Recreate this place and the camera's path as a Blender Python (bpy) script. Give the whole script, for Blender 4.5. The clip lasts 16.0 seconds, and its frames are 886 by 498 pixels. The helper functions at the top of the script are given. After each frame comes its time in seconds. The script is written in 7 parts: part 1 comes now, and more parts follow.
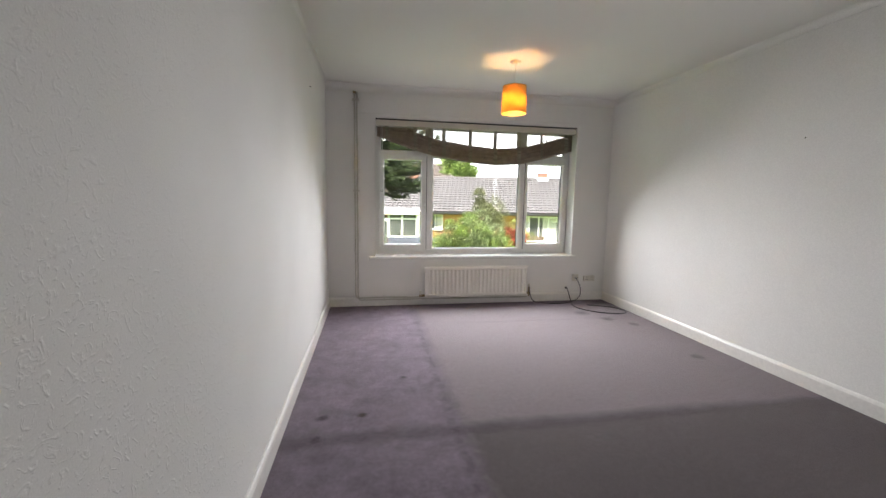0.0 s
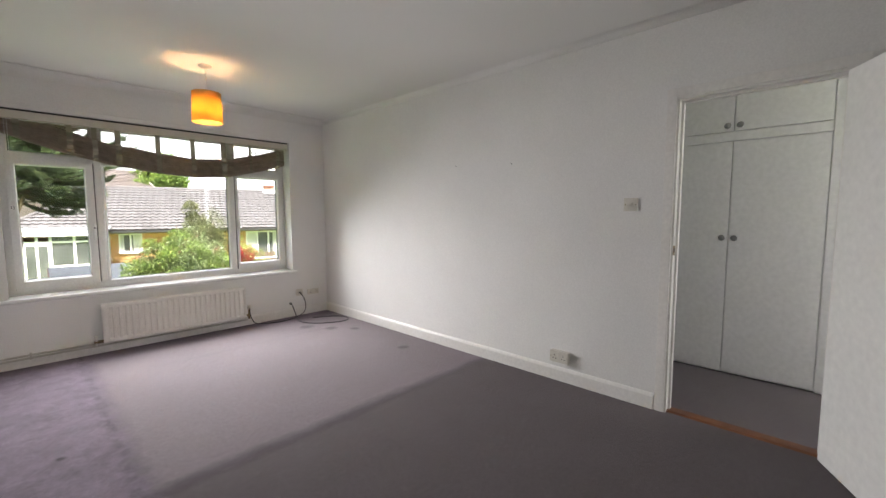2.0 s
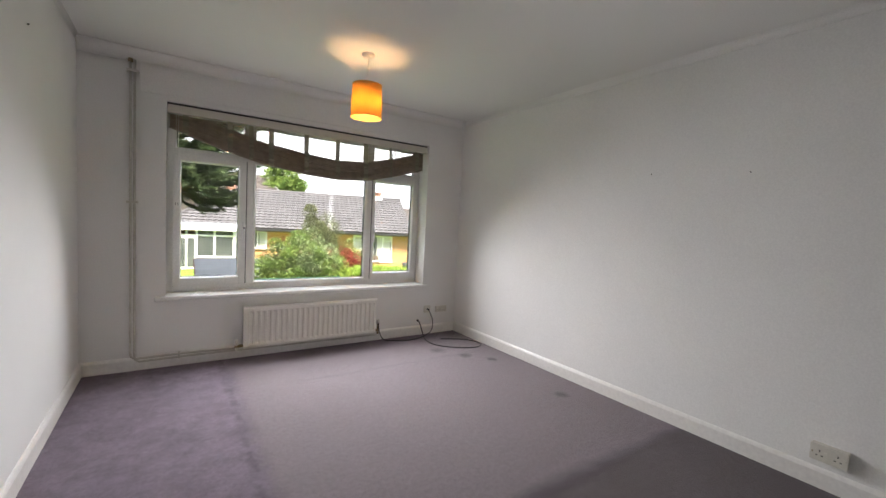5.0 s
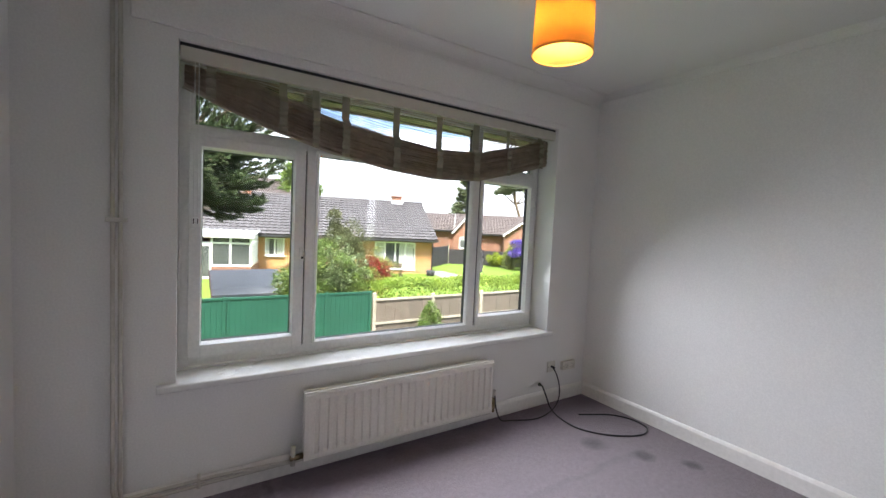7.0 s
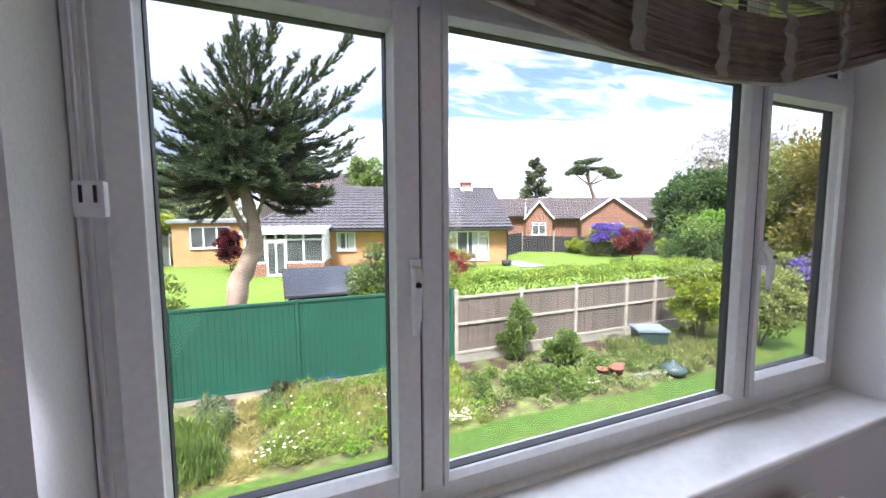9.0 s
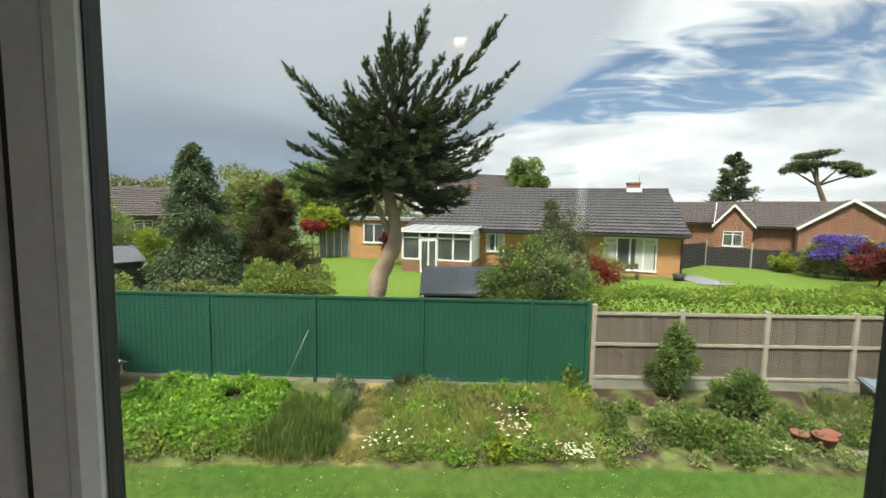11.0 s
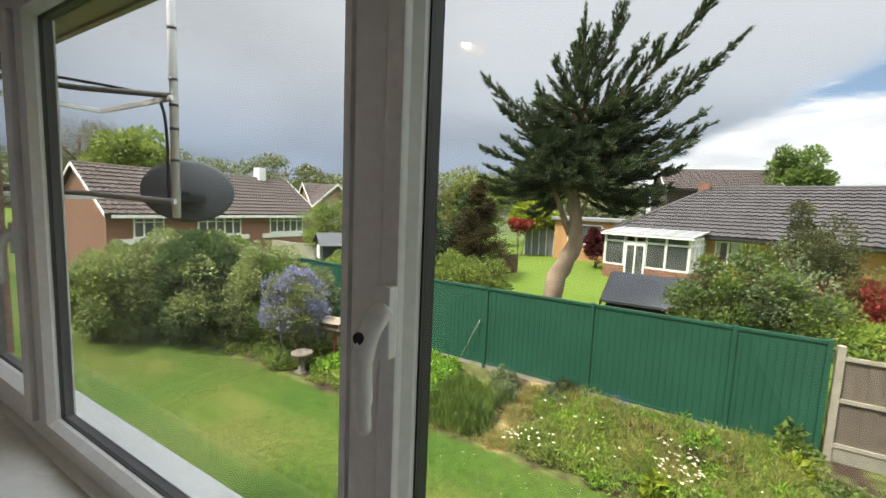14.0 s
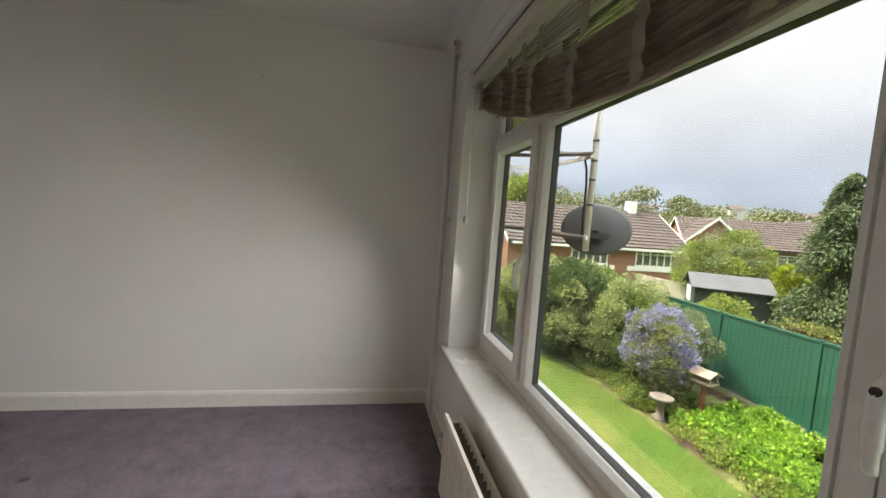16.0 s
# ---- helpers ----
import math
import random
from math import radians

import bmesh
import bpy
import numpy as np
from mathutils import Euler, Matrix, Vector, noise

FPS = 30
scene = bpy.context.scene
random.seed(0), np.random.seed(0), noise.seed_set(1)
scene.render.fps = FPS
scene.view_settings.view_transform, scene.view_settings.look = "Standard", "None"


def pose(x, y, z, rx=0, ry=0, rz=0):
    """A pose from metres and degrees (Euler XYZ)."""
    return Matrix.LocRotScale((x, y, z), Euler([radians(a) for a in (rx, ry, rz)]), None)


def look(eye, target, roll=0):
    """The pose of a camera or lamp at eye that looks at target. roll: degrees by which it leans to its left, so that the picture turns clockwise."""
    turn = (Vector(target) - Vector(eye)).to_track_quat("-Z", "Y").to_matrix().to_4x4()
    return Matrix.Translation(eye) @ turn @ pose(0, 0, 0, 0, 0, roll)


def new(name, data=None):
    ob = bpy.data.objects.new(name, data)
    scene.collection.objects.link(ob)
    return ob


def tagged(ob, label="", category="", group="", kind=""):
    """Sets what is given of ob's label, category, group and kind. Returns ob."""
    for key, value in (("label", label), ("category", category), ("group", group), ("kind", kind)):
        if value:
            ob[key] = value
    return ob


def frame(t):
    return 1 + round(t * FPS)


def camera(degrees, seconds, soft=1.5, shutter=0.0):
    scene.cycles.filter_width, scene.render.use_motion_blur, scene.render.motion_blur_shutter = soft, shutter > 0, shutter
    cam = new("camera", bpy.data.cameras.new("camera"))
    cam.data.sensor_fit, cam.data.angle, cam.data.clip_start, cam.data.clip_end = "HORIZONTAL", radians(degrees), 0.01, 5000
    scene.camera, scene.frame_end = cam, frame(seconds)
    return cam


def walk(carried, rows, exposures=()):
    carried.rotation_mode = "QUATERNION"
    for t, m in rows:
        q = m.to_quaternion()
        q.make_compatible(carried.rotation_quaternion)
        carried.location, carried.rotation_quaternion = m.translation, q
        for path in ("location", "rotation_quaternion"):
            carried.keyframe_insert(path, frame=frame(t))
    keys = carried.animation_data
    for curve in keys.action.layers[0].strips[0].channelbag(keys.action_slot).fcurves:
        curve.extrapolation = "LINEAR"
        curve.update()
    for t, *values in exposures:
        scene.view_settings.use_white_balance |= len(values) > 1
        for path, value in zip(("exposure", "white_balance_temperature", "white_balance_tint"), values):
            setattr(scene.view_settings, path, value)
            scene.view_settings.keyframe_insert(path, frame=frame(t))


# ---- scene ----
cam = camera(95.1, 16.0)
METRES, EYE, TILT, LEAN, TURN = 6.6, 1.28, 0.0, 0.0, -11.1
PATH = [
    (0, (0.181, 0.142, 1.26), (0.533, 2.096, 1.018), 1.0),
    (0.5, (0.201, 0.096, 1.287), (0.996, 1.917, 1.056), 0.3),
    (1, (0.264, 0.036, 1.267), (1.405, 1.667, 1.075), -0.3),
    (1.5, (0.291, 0.013, 1.273), (1.62, 1.496, 1.088), -0.2),
    (2, (0.329, 0.015, 1.293), (1.771, 1.39, 1.12), -0.1),
    (2.5, (0.347, 0.011, 1.291), (1.816, 1.359, 1.131), 0.2),
    (3, (0.333, 0.04, 1.271), (1.728, 1.466, 1.128), 1.0),
    (3.5, (0.313, 0.105, 1.279), (1.553, 1.666, 1.127), 2.1),
    (4, (0.28, 0.231, 1.307), (1.357, 1.909, 1.154), 3.1),
    (4.2, (0.282, 0.343, 1.272), (1.358, 2.024, 1.145), 3.4),
    (6.3, (0.291, 2.034, 1.364), (1.456, 3.654, 1.221), 1.7),
    (6.5, (0.248, 2.219, 1.36), (1.403, 3.846, 1.234), 2.4),
    (7, (0.277, 2.673, 1.384), (1.347, 4.359, 1.269), 2.7),
    (7.5, (0.279, 3.13, 1.394), (1.446, 4.752, 1.304), 1.9),
    (8, (0.319, 3.512, 1.39), (1.486, 5.133, 1.287), 0.6),
    (8.5, (0.413, 3.893, 1.366), (1.425, 5.613, 1.224), -0.2),
    (9, (0.537, 4.216, 1.323), (1.325, 6.045, 1.143), -0.2),
    (9.5, (0.721, 4.428, 1.308), (1.242, 6.348, 1.104), -1.2),
    (11.8, (1.721, 4.589, 1.297), (1.514, 6.57, 1.122), 1.5),
    (12, (1.791, 4.576, 1.292), (1.516, 6.55, 1.12), 1.1),
    (12.5, (1.983, 4.56, 1.31), (1.524, 6.501, 1.165), 1.0),
    (13, (2.133, 4.647, 1.292), (1.523, 6.547, 1.146), 0.9),
    (13.5, (2.293, 4.688, 1.307), (1.5, 6.516, 1.141), 1.5),
    (14, (2.419, 4.709, 1.312), (1.418, 6.428, 1.102), 2.4),
    (14.5, (2.474, 4.688, 1.315), (1.345, 6.323, 1.085), 2.9),
    (15, (2.521, 4.592, 1.343), (1.23, 6.105, 1.131), 3.2),
    (15.5, (2.5, 4.468, 1.351), (0.874, 5.618, 1.174), 4.2),
    (16, (2.519, 4.366, 1.351), (0.565, 4.763, 1.195), 4.2),
]
# the phone's exposure, in stops: bright for the room, down for the view outside
EXPOSURES = [(0.0, 3.45, 6550, 13), (0.5, 3.33, 6600, 13), (1.3, 3.55, 6600, 14), (3.0, 3.58, 6600, 14), (4.0, 3.42, 6550, 14), (6.5, 3.1, 6300, 15), (7.5, 2.95, 5950, 16),
             (8.5, 2.85, 5850, 21), (9.0, 2.78, 5700, 23), (9.5, 2.1, 6350, 17), (12.0, 1.65, 6450, 6), (13.5, 1.78, 6450, 8), (14.5, 2.08, 6750, 14), (15.3, 2.35, 6800, 14), (16.0, 2.55, 7050, 13)]
walk(cam, [(t, look(eye, target, roll)) for t, eye, target, roll in PATH], EXPOSURES)

# ---- world, sun, exposure ----
SUN_EL, SUN_AZ = 58.0, 215.0      # the sun stands behind cloud, to the rear of the house

world = bpy.data.worlds.new("sky")
scene.world = world
world.use_nodes = True


def build_sky(nt):
    nt.nodes.clear()
    N, L = nt.nodes.new, nt.links.new
    out, bg = N("ShaderNodeOutputWorld"), N("ShaderNodeBackground")
    sky = N("ShaderNodeTexSky")
    sky.sky_type, sky.sun_disc = "NISHITA", False
    sky.sun_elevation, sky.sun_rotation = radians(SUN_EL), radians(SUN_AZ)
    co = N("ShaderNodeTexCoord")
    sep = N("ShaderNodeSeparateXYZ")
    L(co.outputs["Generated"], sep.inputs[0])
    # cloud layer: the view direction is laid onto a flat cloud ceiling
    up = N("ShaderNodeMath"); up.operation = "MAXIMUM"; up.inputs[1].default_value = 0.0
    L(sep.outputs["Z"], up.inputs[0])
    den = N("ShaderNodeMath"); den.operation = "ADD"; den.inputs[1].default_value = 0.12
    L(up.outputs[0], den.inputs[0])
    flat = N("ShaderNodeVectorMath"); flat.operation = "DIVIDE"
    comb = N("ShaderNodeCombineXYZ")
    for i in range(3):
        L(den.outputs[0], comb.inputs[i])
    L(co.outputs["Generated"], flat.inputs[0]); L(comb.outputs[0], flat.inputs[1])
    fs = N("ShaderNodeSeparateXYZ")
    L(flat.outputs[0], fs.inputs[0])

    def cloud_noise(scale, detail, rough, warp, stretch=(1, 1, 1)):
        mp = N("ShaderNodeMapping"); mp.inputs["Scale"].default_value = stretch
        L(flat.outputs[0], mp.inputs[0])
        n = N("ShaderNodeTexNoise")
        for key, val in (("Scale", scale), ("Detail", detail), ("Roughness", rough), ("Distortion", warp)):
            n.inputs[key].default_value = val
        L(mp.outputs[0], n.inputs["Vector"])
        return n.outputs["Fac"]

    def ranged(sock, a, b, lo=0.0, hi=1.0):
        r = N("ShaderNodeMapRange"); r.interpolation_type = "SMOOTHSTEP"
        for i, val in enumerate((a, b, lo, hi)):
            r.inputs[i + 1].default_value = val
        L(sock, r.inputs[0])
        return r.outputs[0]

    def calc(op, a, b, clamp=False):
        q = N("ShaderNodeMath"); q.operation = op; q.use_clamp = clamp
        for i, val in enumerate((a, b)):
            if isinstance(val, float):
                q.inputs[i].default_value = val
            else:
                L(val, q.inputs[i])
        return q.outputs[0]

    def blend(fac, a, b):
        q = N("ShaderNodeMix"); q.data_type = "RGBA"
        L(fac, q.inputs["Factor"])
        for key, val in (("A", a), ("B", b)):
            if isinstance(val, tuple):
                q.inputs[key].default_value = (*val, 1)
            else:
                L(val, q.inputs[key])
        return q.outputs["Result"]

    # the weather front: a long cloud edge that bends away to the west with distance
    billow, streak, soft = cloud_noise(0.9, 6, 0.6, 0.5), cloud_noise(2.1, 7, 0.62, 0.9, (1.0, 1.9, 1.0)), cloud_noise(0.55, 3, 0.5, 0.2)
    bend = calc("MULTIPLY", calc("MAXIMUM", calc("SUBTRACT", fs.outputs["Y"], 2.0), 0.0), 0.42)
    edge = calc("ADD", calc("ADD", fs.outputs["X"], bend), calc("MULTIPLY", calc("SUBTRACT", billow, 0.5), 0.55))
    storm = ranged(edge, 0.92, 0.66)
    # east of it broken cloud: a blue lane between two white banks
    lane = calc("MULTIPLY", ranged(sep.outputs["Z"], 0.180, 0.225), ranged(sep.outputs["Z"], 0.40, 0.29))
    open_sky = calc("ADD", lane, calc("MULTIPLY", calc("SUBTRACT", streak, 0.53), 3.4), True)
    white = ranged(open_sky, 1.12, 0.12)
    white_tone = blend(ranged(billow, 0.35, 0.65), (0.40, 0.405, 0.42), (0.60, 0.60, 0.60))
    dark_tone = blend(ranged(sep.outputs["Z"], 0.05, 0.36), (0.165, 0.195, 0.245), (0.285, 0.295, 0.315))
    mottle = N("ShaderNodeVectorMath"); mottle.operation = "SCALE"
    L(dark_tone, mottle.inputs[0]); L(ranged(soft, 0.3, 0.7, 0.86, 1.16), mottle.inputs["Scale"])
    rise = ranged(sep.outputs["Z"], 0.42, 0.95, CLOUD_LOW, CLOUD_HIGH)
    tone = blend(storm, white_tone, mottle.outputs[0])
    cloud = N("ShaderNodeVectorMath"); cloud.operation = "SCALE"
    L(tone, cloud.inputs[0]); L(rise, cloud.inputs["Scale"])
    clear = N("ShaderNodeVectorMath"); clear.operation = "SCALE"; clear.inputs["Scale"].default_value = SKY_STRENGTH
    L(sky.outputs[0], clear.inputs[0])
    mix = N("ShaderNodeMix"); mix.data_type = "RGBA"
    L(calc("MAXIMUM", storm, white), mix.inputs["Factor"]); L(clear.outputs[0], mix.inputs["A"]); L(cloud.outputs[0], mix.inputs["B"])
    L(mix.outputs["Result"], bg.inputs[0])
    L(bg.outputs[0], out.inputs[0])


CLOUD_LOW, CLOUD_HIGH, SKY_STRENGTH = 1.2, 6.4, 0.075
build_sky(world.node_tree)

sun = new("sun", bpy.data.lights.new("sun", "SUN"))
sun.data.energy, sun.data.angle, sun.data.color = 3.9, radians(12), (1.0, 0.92, 0.80)
sun.matrix_world = look((0, 0, 0), (math.sin(radians(SUN_AZ)) * -math.cos(radians(SUN_EL)), -math.cos(radians(SUN_AZ)) * math.cos(radians(SUN_EL)), -math.sin(radians(SUN_EL))))

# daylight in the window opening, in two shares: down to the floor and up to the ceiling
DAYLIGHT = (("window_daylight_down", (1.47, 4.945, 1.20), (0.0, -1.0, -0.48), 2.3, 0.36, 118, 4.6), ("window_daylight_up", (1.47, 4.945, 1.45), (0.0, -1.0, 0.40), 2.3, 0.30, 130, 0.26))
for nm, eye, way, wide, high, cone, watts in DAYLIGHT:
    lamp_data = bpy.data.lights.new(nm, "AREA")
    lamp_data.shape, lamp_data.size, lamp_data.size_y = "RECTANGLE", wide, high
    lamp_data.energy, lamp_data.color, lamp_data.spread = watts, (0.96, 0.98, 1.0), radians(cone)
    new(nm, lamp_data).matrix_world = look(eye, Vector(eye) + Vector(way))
# fill lamp added at an unseen opening assumed at the hall's end
hall_data = bpy.data.lights.new("hall_fill", "AREA")
hall_data.shape, hall_data.size, hall_data.size_y = "RECTANGLE", 1.4, 1.4
hall_data.energy, hall_data.color = 3.6, (0.97, 0.98, 1.0)
new("hall_fill", hall_data).matrix_world = look((4.05, -3.05, 1.7), (4.05, 0.0, 1.1))

# ---- materials ----


def mat(name, a, b=None, rough=0.6, metal=0.0, scale=6.0, fine=90.0, bump=0.15, depth=0.002, island=0.0, obrand=0.0, spec=0.5, sheen=0.0, trans=0.0, pos=(0.35, 0.65)):
    """A two-scale noise material: colours a and b mixed by a coarse noise, grain by a fine one."""
    m = bpy.data.materials.new(name)
    m.use_nodes = True
    nt = m.node_tree
    N, L = nt.nodes.new, nt.links.new
    p = nt.nodes["Principled BSDF"]
    b = b or tuple(c * 0.82 for c in a)
    co = N("ShaderNodeTexCoord")
    n1, n2 = N("ShaderNodeTexNoise"), N("ShaderNodeTexNoise")
    n1.inputs["Scale"].default_value, n1.inputs["Detail"].default_value = scale, 5
    n2.inputs["Scale"].default_value, n2.inputs["Detail"].default_value = fine, 3
    L(co.outputs["Object"], n1.inputs["Vector"]); L(co.outputs["Object"], n2.inputs["Vector"])
    r = N("ShaderNodeMapRange")
    r.inputs[1].default_value, r.inputs[2].default_value = pos
    L(n1.outputs["Fac"], r.inputs[0])
    mx = N("ShaderNodeMix"); mx.data_type = "RGBA"
    mx.inputs["A"].default_value, mx.inputs["B"].default_value = (*a, 1), (*b, 1)
    L(r.outputs[0], mx.inputs["Factor"])
    col = mx.outputs["Result"]
    g = N("ShaderNodeMapRange"); g.inputs[3].default_value, g.inputs[4].default_value = 0.88, 1.12
    L(n2.outputs["Fac"], g.inputs[0])
    hsv = N("ShaderNodeHueSaturation")
    L(col, hsv.inputs["Color"]); L(g.outputs[0], hsv.inputs["Value"])
    col = hsv.outputs[0]
    for amount, src in ((island, "island"), (obrand, "object")):
        if amount:
            if src == "island":
                node = N("ShaderNodeNewGeometry"); sock = node.outputs["Random Per Island"]
            else:
                node = N("ShaderNodeObjectInfo"); sock = node.outputs["Random"]
            q = N("ShaderNodeMapRange"); q.inputs[3].default_value, q.inputs[4].default_value = 1 - amount, 1 + amount
            L(sock, q.inputs[0])
            h2 = N("ShaderNodeHueSaturation"); L(col, h2.inputs["Color"]); L(q.outputs[0], h2.inputs["Value"])
            q2 = N("ShaderNodeMapRange"); q2.inputs[3].default_value, q2.inputs[4].default_value = 0.5 + amount * 0.06, 0.5 - amount * 0.06
            L(sock, q2.inputs[0]); L(q2.outputs[0], h2.inputs["Hue"])
            col = h2.outputs[0]
    L(col, p.inputs["Base Color"])
    rr = N("ShaderNodeMapRange"); rr.inputs[3].default_value, rr.inputs[4].default_value = max(0.02, rough - 0.08), min(1, rough + 0.08)
    L(n1.outputs["Fac"], rr.inputs[0]); L(rr.outputs[0], p.inputs["Roughness"])
    p.inputs["Metallic"].default_value = metal
    p.inputs["Specular IOR Level"].default_value = spec
    if sheen:
        p.inputs["Sheen Weight"].default_value, p.inputs["Sheen Roughness"].default_value = sheen, 0.6
    if bump:
        bp = N("ShaderNodeBump"); bp.inputs["Strength"].default_value, bp.inputs["Distance"].default_value = bump, depth
        L(n2.outputs["Fac"], bp.inputs["Height"]); L(bp.outputs[0], p.inputs["Normal"])
    if trans:
        # leaves let light through
        tr = N("ShaderNodeBsdfTranslucent"); L(col, tr.inputs[0])
        ms = N("ShaderNodeMixShader"); ms.inputs[0].default_value = trans
        out = nt.nodes["Material Output"]
        L(p.outputs[0], ms.inputs[1]); L(tr.outputs[0], ms.inputs[2]); L(ms.outputs[0], out.inputs[0])
    return m


def woodchip(name, base):
    """Painted textured wallpaper: short raised flecks in patches under matt emulsion."""
    m = mat(name, base, tuple(c * 0.94 for c in base), 0.75, scale=1.3, fine=260, bump=0)
    nt = m.node_tree
    N, L = nt.nodes.new, nt.links.new
    co = N("ShaderNodeTexCoord")
    warp = N("ShaderNodeTexNoise"); warp.inputs["Scale"].default_value = 34; warp.inputs["Detail"].default_value = 4
    warp.inputs["Distortion"].default_value = 2.2
    L(co.outputs["Object"], warp.inputs["Vector"])
    fl = N("ShaderNodeMapRange"); fl.inputs[1].default_value, fl.inputs[2].default_value = 0.55, 0.75
    L(warp.outputs["Fac"], fl.inputs[0])
    gr = N("ShaderNodeTexNoise"); gr.inputs["Scale"].default_value = 300
    L(co.outputs["Object"], gr.inputs["Vector"])
    add = N("ShaderNodeMath"); add.operation = "MULTIPLY_ADD"; add.inputs[1].default_value = 0.10
    L(gr.outputs["Fac"], add.inputs[0]); L(fl.outputs[0], add.inputs[2])
    bp = N("ShaderNodeBump"); bp.inputs["Strength"].default_value, bp.inputs["Distance"].default_value = 0.42, 0.003
    L(add.outputs[0], bp.inputs["Height"]); L(bp.outputs[0], nt.nodes["Principled BSDF"].inputs["Normal"])
    return m


def carpet(name):
    """Cut-pile carpet in mauve grey; the nap lies differently where furniture and a rug stood; window light is painted
    into the paler parts.
    """
    m = mat(name, (0.185, 0.145, 0.185), (0.135, 0.105, 0.135), 0.95, scale=3.2, fine=420, bump=0.9, depth=0.006, spec=0.1, sheen=0.12)
    nt = m.node_tree
    N, L = nt.nodes.new, nt.links.new
    p = nt.nodes["Principled BSDF"]
    co = N("ShaderNodeTexCoord"); sep = N("ShaderNodeSeparateXYZ")
    wob = N("ShaderNodeTexNoise"); wob.inputs["Scale"].default_value = 7
    L(co.outputs["Object"], wob.inputs["Vector"])
    mixv = N("ShaderNodeVectorMath"); mixv.operation = "MULTIPLY_ADD"; mixv.inputs[1].default_value = (0.07, 0.07, 0)
    L(wob.outputs["Color"], mixv.inputs[0]); L(co.outputs["Object"], mixv.inputs[2])
    L(mixv.outputs[0], sep.inputs[0])

    def step(sock, lo, hi):
        r = N("ShaderNodeMapRange"); r.inputs[1].default_value, r.inputs[2].default_value = lo, hi
        L(sock, r.inputs[0])
        return r.outputs[0]

    def mul(s, t):
        q = N("ShaderNodeMath"); q.operation = "MULTIPLY"; L(s, q.inputs[0])
        if isinstance(t, float):
            q.inputs[1].default_value = t
        else:
            L(t, q.inputs[1])
        return q.outputs[0]

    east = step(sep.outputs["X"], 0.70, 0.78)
    # rug mark, its colour raised further for the daylight on the floor
    rug_lit = mul(east, mul(step(sep.outputs["Y"], 2.22, 2.30), step(sep.outputs["Y"], 4.80, 4.55)))
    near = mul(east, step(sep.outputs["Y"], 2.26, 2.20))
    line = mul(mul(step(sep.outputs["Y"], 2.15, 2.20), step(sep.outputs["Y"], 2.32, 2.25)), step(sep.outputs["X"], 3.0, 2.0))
    blotch = N("ShaderNodeTexNoise"); blotch.inputs["Scale"].default_value = 9.5; blotch.inputs["Detail"].default_value = 6
    L(co.outputs["Object"], blotch.inputs["Vector"])
    # west strip: sheen of the window light painted as mottled paler mauve
    west = mul(step(sep.outputs["X"], 0.75, 0.66), step(blotch.outputs["Fac"], 0.30, 0.75))
    crumb = N("ShaderNodeTexNoise"); crumb.inputs["Scale"].default_value = 16; crumb.inputs["Detail"].default_value = 5
    L(co.outputs["Object"], crumb.inputs["Vector"])
    ridge = mul(mul(step(sep.outputs["X"], 0.69, 0.72), step(sep.outputs["X"], 0.80, 0.75)), step(crumb.outputs["Fac"], 0.50, 0.60))
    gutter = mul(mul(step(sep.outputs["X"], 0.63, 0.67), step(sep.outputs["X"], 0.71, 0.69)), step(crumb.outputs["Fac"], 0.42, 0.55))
    scuff = mul(step(blotch.outputs["Fac"], 0.60, 0.72), step(crumb.outputs["Fac"], 0.48, 0.66))
    seam = mul(mul(step(sep.outputs["Y"], 4.10, 4.125), step(sep.outputs["Y"], 4.17, 4.145)), mul(step(sep.outputs["X"], 1.0, 1.3), step(sep.outputs["X"], 3.0, 2.7)))
    spots = []
    # dents of furniture feet, and a spill
    for sx, sy, r, c, amt in ((-0.10, 2.50, 0.035, (0.15, 0.13, 0.15), 0.7), (-0.10, 2.43, 0.03, (0.03, 0.022, 0.03), 0.8), (-0.12, 2.30, 0.03, (0.16, 0.14, 0.15), 0.6), (-0.11, 2.22, 0.03, (0.03, 0.022, 0.03), 0.7), (0.67, 2.60, 0.05, (0.16, 0.14, 0.15), 0.5), (0.69, 2.46, 0.035, (0.15, 0.13, 0.14), 0.5),
                              (0.13, 2.42, 0.03, (0.030, 0.022, 0.010), 0.85), (0.42, 2.9, 0.02, (0.025, 0.02, 0.02), 0.7), (2.72, 4.05, 0.06, (0.035, 0.028, 0.035), 0.6), (2.9, 3.85, 0.05, (0.035, 0.028, 0.035), 0.6), (2.55, 4.3, 0.07, (0.035, 0.028, 0.035), 0.5), (2.85, 2.95, 0.05, (0.035, 0.028, 0.035), 0.5)):
        dist = N("ShaderNodeVectorMath"); dist.operation = "DISTANCE"; dist.inputs[1].default_value = (sx + 0.035, sy + 0.035, 0)
        L(mixv.outputs[0], dist.inputs[0])
        spots.append((step(dist.outputs["Value"], r * 1.4, r * 0.5), c, amt))
    src = p.inputs["Base Color"].links[0].from_socket
    for fac, c, amt in ((rug_lit, (0.232, 0.196, 0.210), 0.85), (near, (0.108, 0.090, 0.090), 0.85), (west, (0.255, 0.212, 0.262), 0.7), (line, (0.060, 0.046, 0.055), 0.5), (ridge, (0.20, 0.175, 0.18), 0.4), (gutter, (0.045, 0.034, 0.042), 0.35), (scuff, (0.18, 0.155, 0.165), 0.45), (seam, (0.16, 0.14, 0.155), 0.35), *spots):
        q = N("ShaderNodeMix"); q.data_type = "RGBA"
